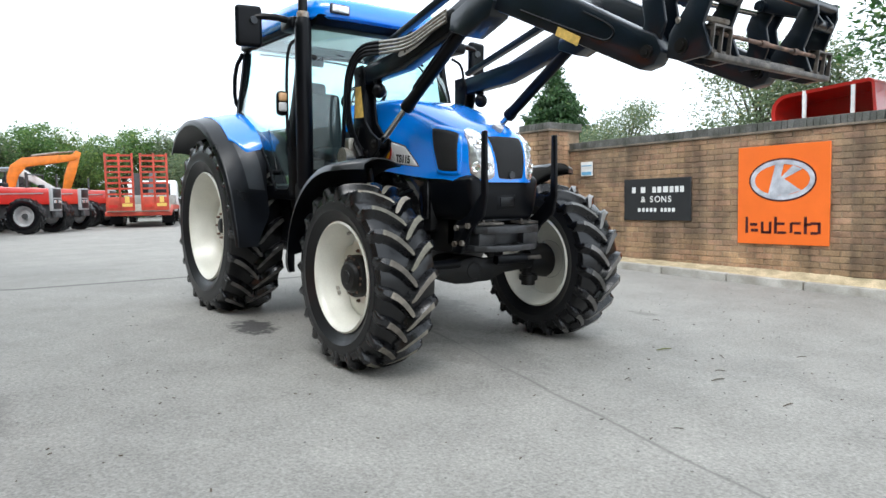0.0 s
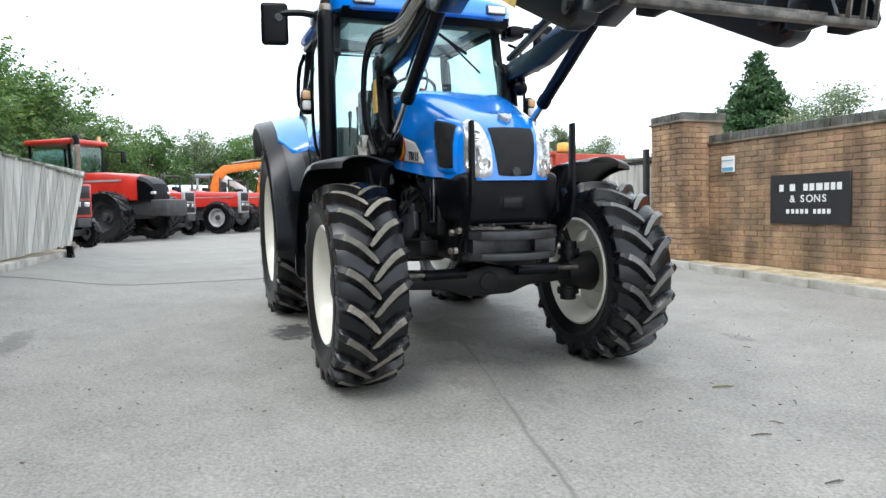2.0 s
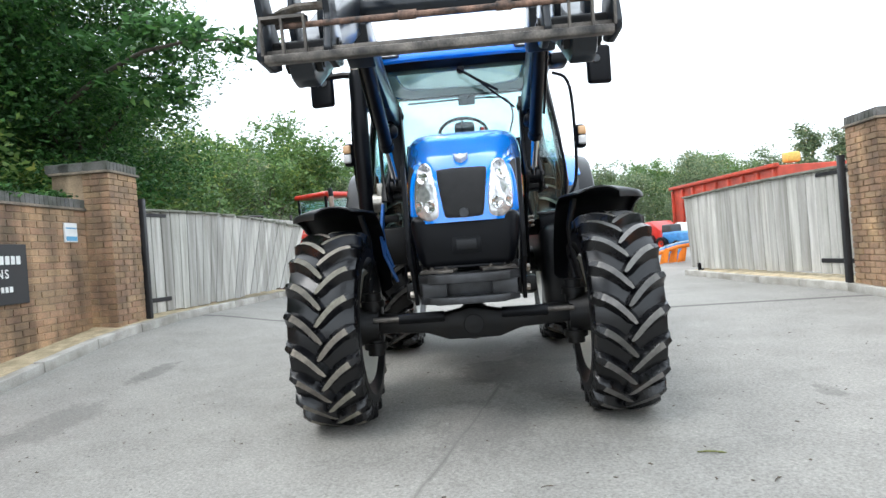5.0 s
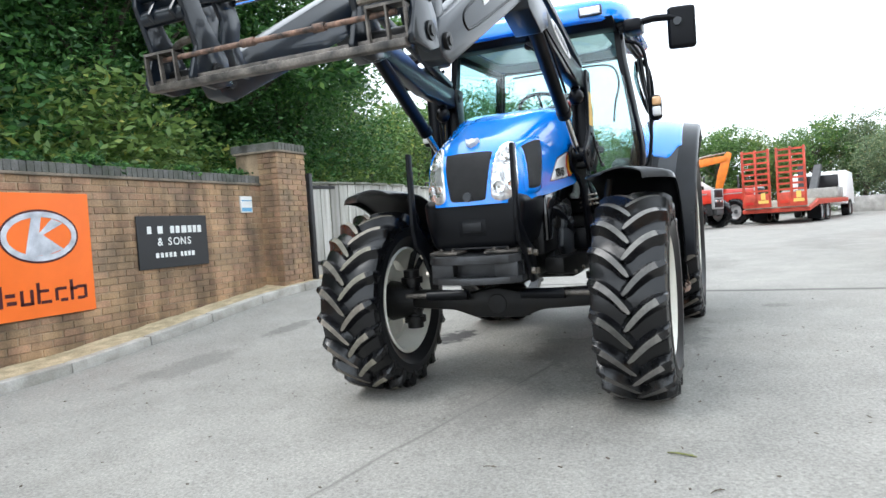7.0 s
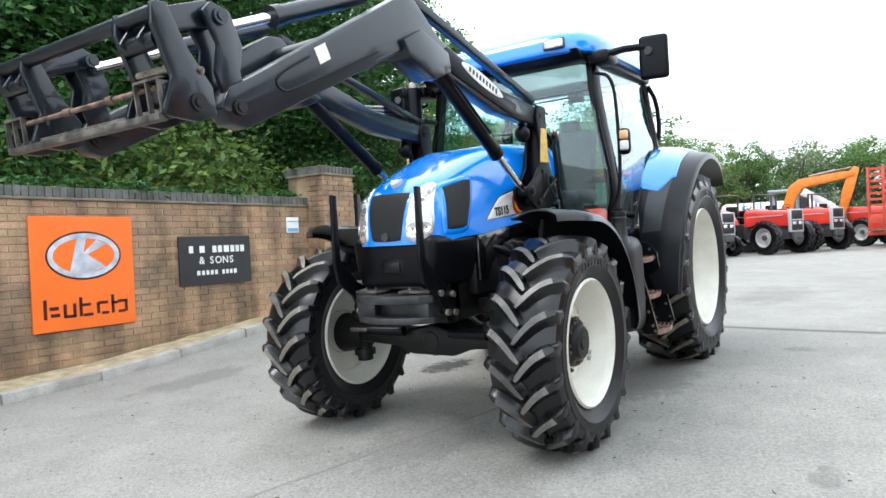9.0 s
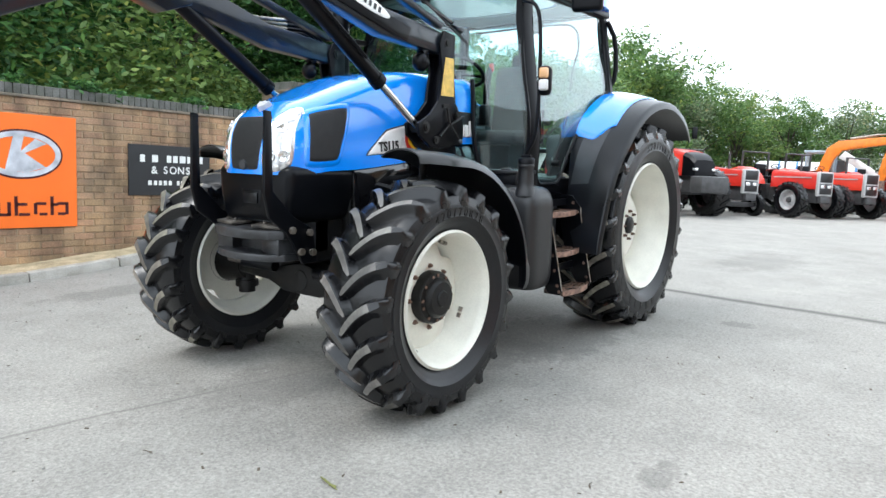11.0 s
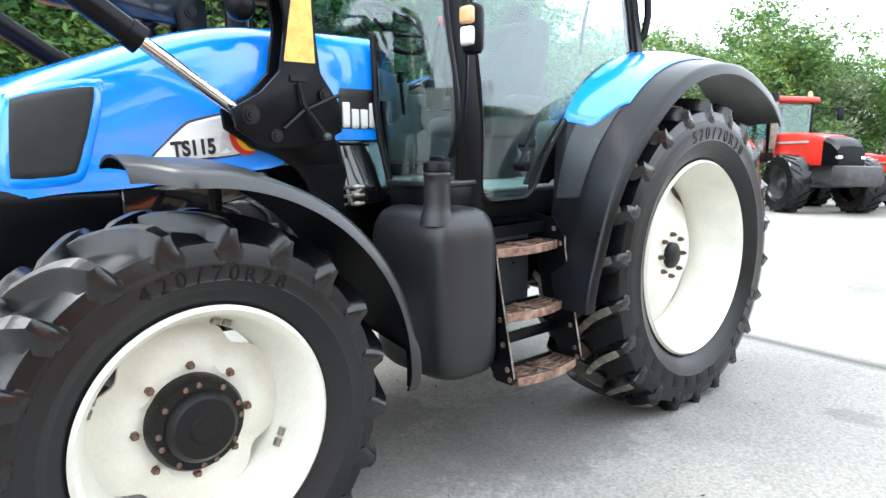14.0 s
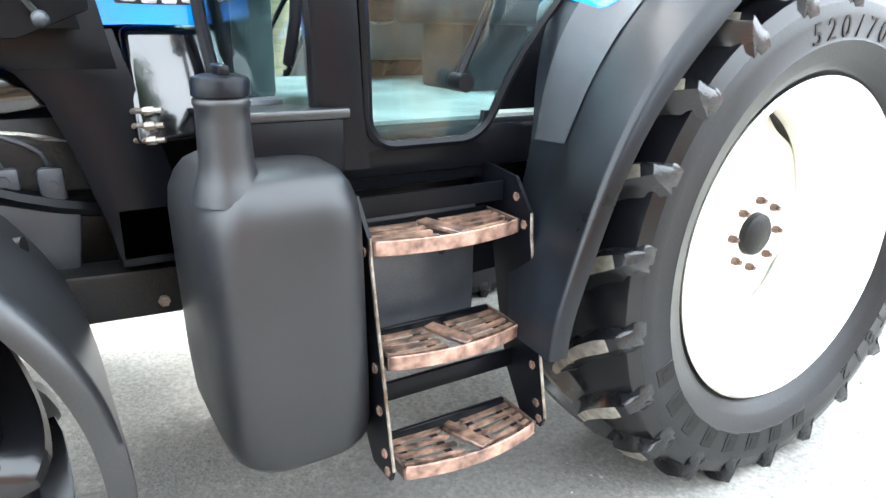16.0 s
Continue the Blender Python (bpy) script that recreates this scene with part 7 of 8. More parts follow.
# trees seen over the eastern wall
def conifer_form(h, r, count, seed):
    lobes = []
    rr = random.Random(seed)
    for i in range(260):
        k = rr.random() ** 0.75
        w = r * (1 - k) ** 0.9 * rr.uniform(0.6, 1.0) + 0.05
        a = rr.uniform(0, 6.283)
        lr = 0.18 + 0.22 * r * (1 - k)
        lobes.append((w * 0.8 * math.cos(a), w * 0.8 * math.sin(a), h * (0.06 + 0.92 * k), lr, lr, 0.3 + 0.3 * (1 - k)))
    crown = leaves_mesh("conifer_crown", lobes, count, 0.15, LEAFDK, seed, clump=0.22, flat=0.9)
    bm = bmesh.new()
    tube(bm, [(0, 0, -0.3), (0, 0, h * 0.5), (0, 0, h * 0.97)], [h * 0.025, h * 0.014, h * 0.003], 8)
    me = bpy.data.meshes.new("conifer_trunk")
    bm.to_mesh(me)
    bm.free()
    me.materials.append(BARK)
    return me, crown

plant(conifer_form(10.2, 5.6, 52000, 71), -30, 35.5, -1.2, 1.22, 0, "tall dark green conifer beyond the yard")
PALE = tree_form("pale", 5.0, 1.9, 16, 14000, 0.055, LEAFGR, 75, low=0.2, clump=0.3)
SLIM = tree_form("slim", 6.2, 0.8, 18, 9000, 0.075, LEAFGR, 77, low=0.12, clump=0.24)
for x, y, sc, f_, lab in ((-28.8, 17.3, 1.05, SLIM, "slim upright poplar beyond the yard"), (-27.6, 18.3, 0.95, SLIM, "slim upright poplar beyond the yard"), (-31, 12.2, 1.1, PALE, "pale green tree beyond the yard"), (-27, 20.5, 1.0, PALE, "pale green tree beyond the yard"), (-33, 9.0, 0.95, PALE, "pale green tree beyond the yard"), (-8.7, 16.6, 0.9, PALE, "small pale tree behind brick wall"), (-2.6, 14.0, 1.0, PALE, "pale feathery birch behind brick wall"), (-1.2, 14.6, 0.95, PALE, "pale feathery birch behind brick wall"), (-24, 25, 1.1, PALE, "pale green tree beyond the yard"), (-20, 29, 1.1, PALE, "pale green tree beyond the yard")):
    plant(f_, x, y, 0.1, sc, x * 40, lab)
OVER = tree_form("overhang", 6.8, 2.9, 26, 42000, 0.075, LEAF, 81, low=0.52, clump=0.36)
plant(OVER, 4.3, 9.6, 0.0, 1.0, 0, "broad green tree behind the eastern wall")
bm = bmesh.new()
tube(bm, [(4.3, 9.6, 3.4), (3.9, 8.4, 3.9), (3.4, 7.5, 3.8), (3.0, 7.0, 3.5)], [0.06, 0.04, 0.022, 0.008], 6, 1)
bough = part("bough", bm, BARK)
tagged(bough, "leafy green bough reaching over the brick wall", "branch")
o = new("crown", leaves_mesh("eastern_bough_leaves", [(3.9, 8.4, 4.0, 0.7, 0.6, 0.5), (3.4, 7.6, 3.85, 0.55, 0.5, 0.4), (4.3, 8.0, 4.3, 0.7, 0.6, 0.5), (3.1, 7.1, 3.6, 0.35, 0.35, 0.25), (4.6, 7.6, 3.7, 0.5, 0.5, 0.45)], 5200, 0.07, LEAF, 97, clump=0.16))
o.parent = bough
# a bough that hangs out over the western pillar
bm = bmesh.new()
tube(bm, [(-3.2, -6.6, 3.6), (-2.6, -4.9, 4.3), (-2.3, -3.6, 4.35), (-2.2, -2.7, 4.1)], [0.05, 0.035, 0.02, 0.008], 6, 1)
bough = part("bough", bm, BARK)
tagged(bough, "leafy bough hanging out over the gateway", "branch")
o = new("crown", leaves_mesh("bough_leaves", [(-2.9, -5.3, 4.3, 0.6, 0.7, 0.4), (-2.5, -4.3, 4.45, 0.5, 0.6, 0.3), (-2.3, -3.4, 4.35, 0.35, 0.5, 0.22), (-2.2, -2.8, 4.1, 0.2, 0.3, 0.15), (-2.9, -4.6, 3.8, 0.4, 0.5, 0.3)], 1500, 0.085, LEAF, 91, clump=0.14))
o.parent = bough
# ivy on the western coping
lob = [(x, -4.72 + random.uniform(-0.12, 0.05), 2.02 + random.uniform(-0.04, 0.07), 0.16, 0.12, 0.05) for x in np.arange(-0.6, 5.0, 0.22) if random.random() < 0.8]
ivy = new("ivy", leaves_mesh("ivy", lob, 3600, 0.035, LEAF, 93, clump=0.05, shell=0.2))
tagged(ivy, "ivy creeping over the wall coping", "ivy", kind="stuff")
# rough ground cover behind the western wall
lob = [(x, y, 0.25 + random.uniform(0, 0.3), 0.8, 0.8, 0.5) for x in np.arange(-9, 9, 1.2) for y in (-6.3, -7.2, -8.4, -9.6, -11)]
under = new("undergrowth", leaves_mesh("undergrowth", lob, 26000, 0.085, LEAF, 95, clump=0.3))
tagged(under, "dense undergrowth below the trees", "undergrowth", kind="stuff")

# ---- machines in the yard ----
RED = mat("red_machine_paint", (0.55, 0.03, 0.015), 0.35, 0, 0.12, 3, 90, 0.02, coat=0.4, spread=0.06)
REDDULL = mat("faded_red_paint", (0.5, 0.06, 0.03), 0.55, 0, 0.2, 4, 90, 0.1)
ORANGE = mat("orange_machine_paint", (0.75, 0.2, 0.012), 0.45, 0, 0.15, 4, 90, 0.05)
GREYP = mat("silver_grey_paint", (0.42, 0.42, 0.42), 0.45, 0.2, 0.12, 6, 90, 0.03)
DKGREY = mat("dark_grey_paint", (0.05, 0.05, 0.052), 0.5, 0, 0.2, 6, 90, 0.05)
WTANK = mat("white_plastic_tank", (0.75, 0.76, 0.76), 0.4, 0, 0.06, 4, 90, 0.0)
PALEBL = mat("pale_blue_paint", (0.3, 0.4, 0.47), 0.45, 0, 0.1, 6, 90, 0.02)
TBLUE = mat("blue_machine_paint", (0.05, 0.22, 0.5), 0.4, 0, 0.15, 4, 90, 0.02)
PLANK = mat("worn_deck_planks", (0.3, 0.26, 0.2), 0.9, 0, 0.2, 6, 60, 0.3)
WEATHERED = mat("weathered_stack_steel", (0.24, 0.19, 0.15), 0.7, 0.2, 0.3, 6, 90, 0.2, tint=(0.1, 0.075, 0.06))
CONC = mat("cast_concrete", (0.34, 0.33, 0.31), 0.9, 0, 0.2, 3, 60, 0.4)


def yard_wheel(parent, x, y, z, R, w, rimr, rim_mat, s, name="wheel"):
    bm = bmesh.new()
    h = w / 2
    lathe(bm, [(rimr, -h * 0.8), (rimr + 0.05, -h), (R - 0.06, -h), (R - 0.025, -h * 0.85), (R - 0.025, h * 0.85), (R - 0.06, h), (rimr + 0.05, h), (rimr, h * 0.8)], 32)
    tyre = part(name, bm, RUBBER, parent, "black tyre on a painted rim", loc=(x, y, z))
    bm = bmesh.new()
    n = 18
    for side in (-1, 1):
        for i in range(n):
            a = 2 * math.pi * (i + (0.5 if side > 0 else 0)) / n
            da = 0.8 * h / R
            loops = []
            for k in range(3):
                aa, yy = a + da * k / 2, side * h * k / 2
                loops.append([V(rr * math.cos(aa + q), yy, rr * math.sin(aa + q)) for q, rr in ((-0.06, R - 0.04), (-0.05, R), (0.05, R), (0.06, R - 0.04))])
            rings(bm, loops)
    tread = part("tread", bm, RUBBER, tyre)
    tread["kind"] = "stuff"
    bm = bmesh.new()
    lathe(bm, [(rimr + 0.01, s * h * 0.8), (rimr - 0.02, s * h * 0.75), (rimr - 0.05, s * h * 0.1), (rimr * 0.55, s * h * 0.05), (rimr * 0.5, s * h * 0.25), (rimr * 0.3, s * h * 0.3), (0.0, s * h * 0.3)], 28)
    part("rim", bm, rim_mat, tyre)
    bm = bmesh.new()
    cyl(bm, (0, s * h * 0.2, 0), (0, s * h * 0.65, 0), rimr * 0.32, rimr * 0.25, 16)
    part("hub", bm, DKGREY, tyre)
    return tyre


def red_tractor(x, y, head, fr, label, nose=GREYP):
    """A small red tractor; its origin is on the ground below the front axle. fr: radius of the front wheel."""
    T = thing("red_tractor", label, "tractor", "row of red tractors", m=pose(x, y, ground_z(x, y), 0, 0, head))
    fw = 0.30 if fr > 0.4 else 0.2
    for s in (1, -1):
        yard_wheel(T, 0, s * 0.72, fr, fr, fw, fr * 0.56, GREYP, s, "front_wheel")
        yard_wheel(T, -2.1, s * 0.78, 0.74, 0.74, 0.4, 0.42, GREYP, s, "rear_wheel")
        bm = bmesh.new()
        arc_band(bm, (-2.1, 0.74), 0.82, 20, 150, 0, 0, 0.02 * s, 14, lambda k, s=s: (0, s * 0.5, s * 0.98))
        part("wing", bm, RED, T, "red rear wing")
    bm = bmesh.new()
    loops = []
    for xx, zt, zb, hw in ((-1.25, 1.50, 0.95, 0.34), (-0.9, 1.49, 0.95, 0.34), (0.1, 1.44, 0.93, 0.31), (0.5, 1.42, 0.92, 0.30)):
        loops.append([V(xx, -hw, zb), V(xx, -hw, zt - 0.12), V(xx, -hw * 0.86, zt - 0.02), V(xx, -hw * 0.5, zt), V(xx, hw * 0.5, zt), V(xx, hw * 0.86, zt - 0.02), V(xx, hw, zt - 0.12), V(xx, hw, zb)])
    rings(bm, loops)
    bon = part("bonnet", bm, RED, T, "red bonnet with pale stripe")
    for s in (1, -1):
        bm = bmesh.new()
        box(bm, (-0.4, s * 0.335, 1.27), (1.5, 0.012, 0.035))
        part("stripe", bm, GREYP, bon, "silver stripe")
    bm = bmesh.new()
    box(bm, (0.54, 0, 1.08), (0.10, 0.60, 0.74), bev=0.03)
    gr = part("grille_frame", bm, nose, T, "silver grey grille frame" if nose is GREYP else "red nose panel")
    bm = bmesh.new()
    for zz, hh in ((1.27, 0.28), (0.93, 0.32)):
        box(bm, (0.592, 0, zz), (0.02, 0.46, hh), bev=0.008)
    part("grille", bm, DECALBLK, gr, "black grille")
    for s in (1, -1):
        bm = bmesh.new()
        box(bm, (0.605, s * 0.13, 1.0), (0.02, 0.15, 0.1), bev=0.01)
        part("headlight", bm, REFLECT, gr, "clear headlight")
    bm = bmesh.new()
    box(bm, (-0.5, 0, 0.72), (1.9, 0.42, 0.45), bev=0.04)
    box(bm, (0, 0, fr), (0.16, 1.3, 0.14), bev=0.02)
    box(bm, (-2.0, 0, 0.8), (1.0, 0.5, 0.5), bev=0.05)
    box(bm, (0.58, 0, 0.6), (0.12, 0.4, 0.2), bev=0.02)
    part("chassis", bm, DKGREY, T, "dark engine and chassis")
    bm = bmesh.new()
    tube(bm, [(-0.25, -0.16, 1.4), (-0.25, -0.16, 1.95)], 0.035, 10)
    part("exhaust", bm, DKGREY, T, "black exhaust stack")
    bm = bmesh.new()
    box(bm, (-1.9, 0, 1.25), (0.45, 0.48, 0.1), bev=0.03)
    box(bm, (-2.15, 0, 1.5), (0.1, 0.46, 0.4), bev=0.03)
    part("seat", bm, BLACK, T, "black seat")
    bm = bmesh.new()
    tube(bm, [(-2.4, -0.55, 0.9), (-2.4, -0.55, 2.1), (-2.4, 0.55, 2.1), (-2.4, 0.55, 0.9)], 0.04, 8)
    part("roll_bar", bm, DKGREY, T, "dark roll bar")
    bm = bmesh.new()
    tube(bm, [V(-1.45, 0, 1.62) + 0.2 * V(0.3 * math.cos(t), math.sin(t), math.cos(t) * 0.3) for t in [2 * math.pi * i / 16 for i in range(17)]], 0.015, 6)
    tube(bm, [(-1.2, 0, 1.4), (-1.45, 0, 1.62)], 0.02, 6)
    part("steering_wheel", bm, BLACK, T)
    return T


HEAD = 55
for x, y, fr, lab in ((-16.3, -2.75, 0.36, "small red tractor with silver grille, parked in a row"), (-17.75, -0.95, 0.56, "red four wheel drive tractor with silver grille"), (-19.4, 0.1, 0.54, "red four wheel drive tractor with silver grille"), (-22.6, 1.6, 0.52, "red four wheel drive tractor with silver grille"), (-9.7, -4.95, 0.36, "small red loader tractor with pale headlights")):
    # the near front wheel stands at x, y
    a = radians(HEAD)
    red_tractor(x - 0.72 * math.sin(a), y + 0.72 * math.cos(a), HEAD, fr, lab, RED if "loader" in lab else GREYP)
# a rusty bucket before the small loader tractor
bm = bmesh.new()
prism(bm, [(0, 0), (0.75, 0.02), (0.72, 0.08), (0.18, 0.15), (0.05, 0.62), (-0.02, 0.62)], "y", -0.75, 0.75, 0.01)
bk = part("loader_bucket", bm, RUST, loc=pose(-8.5, -4.75, ground_z(-8.5, -4.75), 0, 0, 96))
tagged(bk, "rusty brown loader bucket on the ground", "bucket")

# the large red tractor with a cab
CX, CY = -14.9, -3.4
T = thing("large_red_tractor", "large red tractor with black nose and red roofed cab", "tractor", m=pose(CX, CY, ground_z(CX, CY), 0, 0, 52) @ Matrix.Diagonal((0.94, 0.94, 0.94, 1)))
for s in (1, -1):
    yard_wheel(T, 0, s * 1.0, 0.76, 0.76, 0.5, 0.42, DKGREY, s, "front_wheel")
    yard_wheel(T, -2.9, s * 1.05, 0.95, 0.95, 0.6, 0.5, DKGREY, s, "rear_wheel")
    bm = bmesh.new()
    arc_band(bm, (-2.9, 0.95), 1.05, 15, 150, 0, 0, 0.02 * s, 14, lambda k, s=s: (0, s * 0.7, s * 1.3))
    part("wing", bm, RED, T, "red rear wing")
bm = bmesh.new()
loops = []
for xx, zt, zb, hw in ((-1.7, 2.16, 1.35, 0.46), (-0.8, 2.14, 1.3, 0.46), (0.2, 2.06, 1.25, 0.43), (0.55, 2.0, 1.25, 0.42)):
    loops.append([V(xx, -hw, zb), V(xx, -hw, zt - 0.2), V(xx, -hw * 0.85, zt - 0.05), V(xx, -hw * 0.5, zt), V(xx, hw * 0.5, zt), V(xx, hw * 0.85, zt - 0.05), V(xx, hw, zt - 0.2), V(xx, hw, zb)])
rings(bm, loops)
bon = part("bonnet", bm, RED, T, "long glossy red bonnet")
bm = bmesh.new()
loops = []
for xx, zt, zb, hw in ((0.55, 1.99, 1.25, 0.425), (0.85, 1.9, 1.25, 0.40), (1.05, 1.74, 1.25, 0.36), (1.1, 1.5, 1.25, 0.34)):
    loops.append([V(xx, -hw, zb), V(xx, -hw, zt - 0.12), V(xx, -hw * 0.8, zt - 0.02), V(xx, 0, zt), V(xx, hw * 0.8, zt - 0.02), V(xx, hw, zt - 0.12), V(xx, hw, zb)])
rings(bm, loops)
part("nose", bm, BLACK, T, "black nose panel")
for s in (1, -1):
    bm = bmesh.new()
    box(bm, (0.98, s * 0.3, 1.45), (0.26, 0.14, 0.1), bev=0.03)
    part("headlight", bm, REFLECT, T, "clear headlight")
    bm = bmesh.new()
    box(bm, (-0.75, s * 0.465, 1.86), (1.5, 0.012, 0.06))
    part("stripe", bm, GREYP, bon, "pale stripe")
bm = bmesh.new()
box(bm, (1.35, 0, 1.0), (0.6, 0.95, 0.5), bev=0.06)
part("weight_block", bm, DKGREY, T, "dark front weight block")
bm = bmesh.new()
box(bm, (-0.6, 0, 1.05), (3.2, 0.6, 0.6), bev=0.05)
box(bm, (0, 0, 0.8), (0.3, 1.7, 0.25), bev=0.04)
part("chassis", bm, DKGREY, T, "dark chassis")
bm = bmesh.new()
box(bm, (-2.5, 0, 3.12), (1.8, 1.6, 0.16), bev=0.06, seg=3)
part("cab_roof", bm, RED, T, "red cab roof")
bm = bmesh.new()
for xx, yy in ((-1.7, 0.62), (-1.7, -0.62), (-3.25, 0.65), (-3.25, -0.65)):
    tube(bm, [(xx, yy, 1.5), (xx - 0.05, yy * 1.02, 3.06)], 0.05, 8)
box(bm, (-2.5, 0, 1.45), (1.7, 1.35, 0.3), bev=0.04)
part("cab_frame", bm, BLACK, T, "black cab frame")
for nm, c, sz in (("windscreen", (-1.69, 0, 2.3), (0.01, 1.15, 1.35)), ("side_glass", (-2.5, 0.65, 2.3), (1.4, 0.01, 1.35)), ("side_glass", (-2.5, -0.65, 2.3), (1.4, 0.01, 1.35)), ("rear_glass", (-3.27, 0, 2.3), (0.01, 1.15, 1.35))):
    bm = bmesh.new()
    box(bm, c, sz)
    part(nm, bm, GLASS, T, "cab glass").visible_shadow = False
bm = bmesh.new()
tube(bm, [(-1.45, -0.62, 1.7), (-1.45, -0.62, 3.0), (-1.5, -0.62, 3.12)], 0.085, 12)
stack = part("exhaust", bm, WEATHERED, T, "weathered brown grey exhaust stack")
bm = bmesh.new()
tube(bm, [(-1.45, -0.62, 3.0), (-1.46, -0.62, 3.16), (-1.52, -0.62, 3.26)], 0.09, 12)
part("outlet", bm, BLACK, stack, "sooty black outlet")
bm = bmesh.new()
cyl(bm, (-1.75, 0.55, 3.2), (-1.75, 0.55, 3.36), 0.07, 0.05, 14)
part("beacon", bm, AMBER, T, "amber beacon")
bm = bmesh.new()
tube(bm, [(-1.7, 0.8, 2.9), (-1.6, 1.35, 2.9)], 0.02, 6)
box(bm, (-1.6, 1.42, 2.75), (0.05, 0.2, 0.4), bev=0.02)
part("mirror", bm, BLACK, T, "black mirror")

# the orange excavator
EXC = thing("excavator", "orange excavator with raised boom, parked behind tractors", "excavator", m=pose(-23.4, -0.05, ground_z(-23.4, 0) - 0.05, 0, 0, 90))
bm = bmesh.new()
prism(bm, [(-1.25, 1.1), (-0.85, 1.1), (-0.55, 2.05), (-0.3, 2.38), (0.9, 2.58), (1.35, 2.66), (1.46, 2.78), (1.36, 2.9), (0.85, 2.86), (-0.45, 2.72), (-0.8, 2.45)], "y", -0.14, 0.14, 0.02)
part("boom", bm, ORANGE, EXC, "orange cranked boom")
bm = bmesh.new()
prism(bm, [(1.2, 2.82), (1.42, 3.06), (1.58, 2.96), (1.38, 2.2), (1.08, 1.3), (0.84, 1.3), (0.98, 2.1)], "y", -0.11, 0.11, 0.02)
part("dipper", bm, ORANGE, EXC, "orange dipper arm")
bm = bmesh.new()
cyl(bm, (-0.1, 0, 2.8), (0.8, 0, 2.95), 0.055, n=14)
cyl(bm, (0.8, 0, 2.95), (1.36, 0, 3.02), 0.03, n=12)
part("ram", bm, STEEL, EXC, "grey ram")
bm = bmesh.new()
prism(bm, [(0.8, 1.32), (1.12, 1.32), (1.15, 0.82), (0.75, 0.5), (0.5, 0.75)], "y", -0.3, 0.3, 0.02)
part("bucket", bm, RUST, EXC, "rusty bucket")
bm = bmesh.new()
box(bm, (-1.6, 0, 1.15), (2.0, 1.7, 0.8), bev=0.1)
part("house", bm, ORANGE, EXC, "orange engine house")
for s in (1, -1):
    bm = bmesh.new()
    box(bm, (-1.3, s * 0.75, 0.35), (2.6, 0.4, 0.62), bev=0.25, seg=4)
    part("track", bm, DKGREY, EXC, "dark track")
bm = bmesh.new()
for xx in (-1.5, -0.6):
    for yy in (0.2, 0.85):
        tube(bm, [(xx, yy, 1.2), (xx, yy, 2.3)], 0.05, 8)
box(bm, (-1.05, 0.52, 2.33), (1.1, 0.8, 0.1), bev=0.04)
box(bm, (-1.05, 0.52, 1.35), (1.0, 0.7, 0.4), bev=0.04)
part("cab", bm, PALEBL, EXC, "pale blue grey cab frame")
# a second, white boom behind it
bm = bmesh.new()
prism(bm, [(-0.2, 2.1), (0.0, 2.35), (1.6, 1.25), (1.45, 1.1)], "y", -0.12, 0.12, 0.02)
wb = part("white_boom", bm, WHITE, loc=pose(-24.6, -0.4, ground_z(-24.6, 0), 0, 0, 90))
tagged(wb, "white machine boom lowered behind the excavator", "boom")
bm = bmesh.new()
box(bm, (-0.3, 0, 0.95), (0.7, 0.6, 2.1), bev=0.05)
part("mast", bm, DKGREY, wb)

# white tank sprayer
SP = thing("sprayer", "long white tank sprayer with blue straps", "sprayer", m=pose(-27.5, -2.2, ground_z(-27.5, -2), 0, 0, 97))
bm = bmesh.new()
loops = [[V(xx, rr * math.cos(t), 1.62 + rr * math.sin(t)) for t in [2 * math.pi * i / 24 for i in range(24)]] for xx, rr in ((-2.0, 0.1), (-1.95, 0.25), (-1.8, 0.36), (1.9, 0.36), (2.05, 0.25), (2.1, 0.1))]
rings(bm, loops)
part("tank", bm, WTANK, SP, "long white plastic tank")
for xx in (-1.0, -0.3, 1.9):
    bm = bmesh.new()
    lathe(bm, [(0.368, xx - 0.04), (0.372, xx - 0.04), (0.372, xx + 0.04), (0.368, xx + 0.04)], 24, (0, 0, 1.62), "x")
    part("strap", bm, TBLUE, SP, "blue strap")
bm = bmesh.new()
box(bm, (0, 0, 1.15), (4.2, 0.7, 0.15), bev=0.02)
box(bm, (0, 0, 0.8), (0.3, 1.6, 0.7), bev=0.02)
part("frame", bm, TBLUE, SP)
for s in (1, -1):
    yard_wheel(SP, 0, s * 0.9, 0.6, 0.6, 0.3, 0.35, GREYP, s)

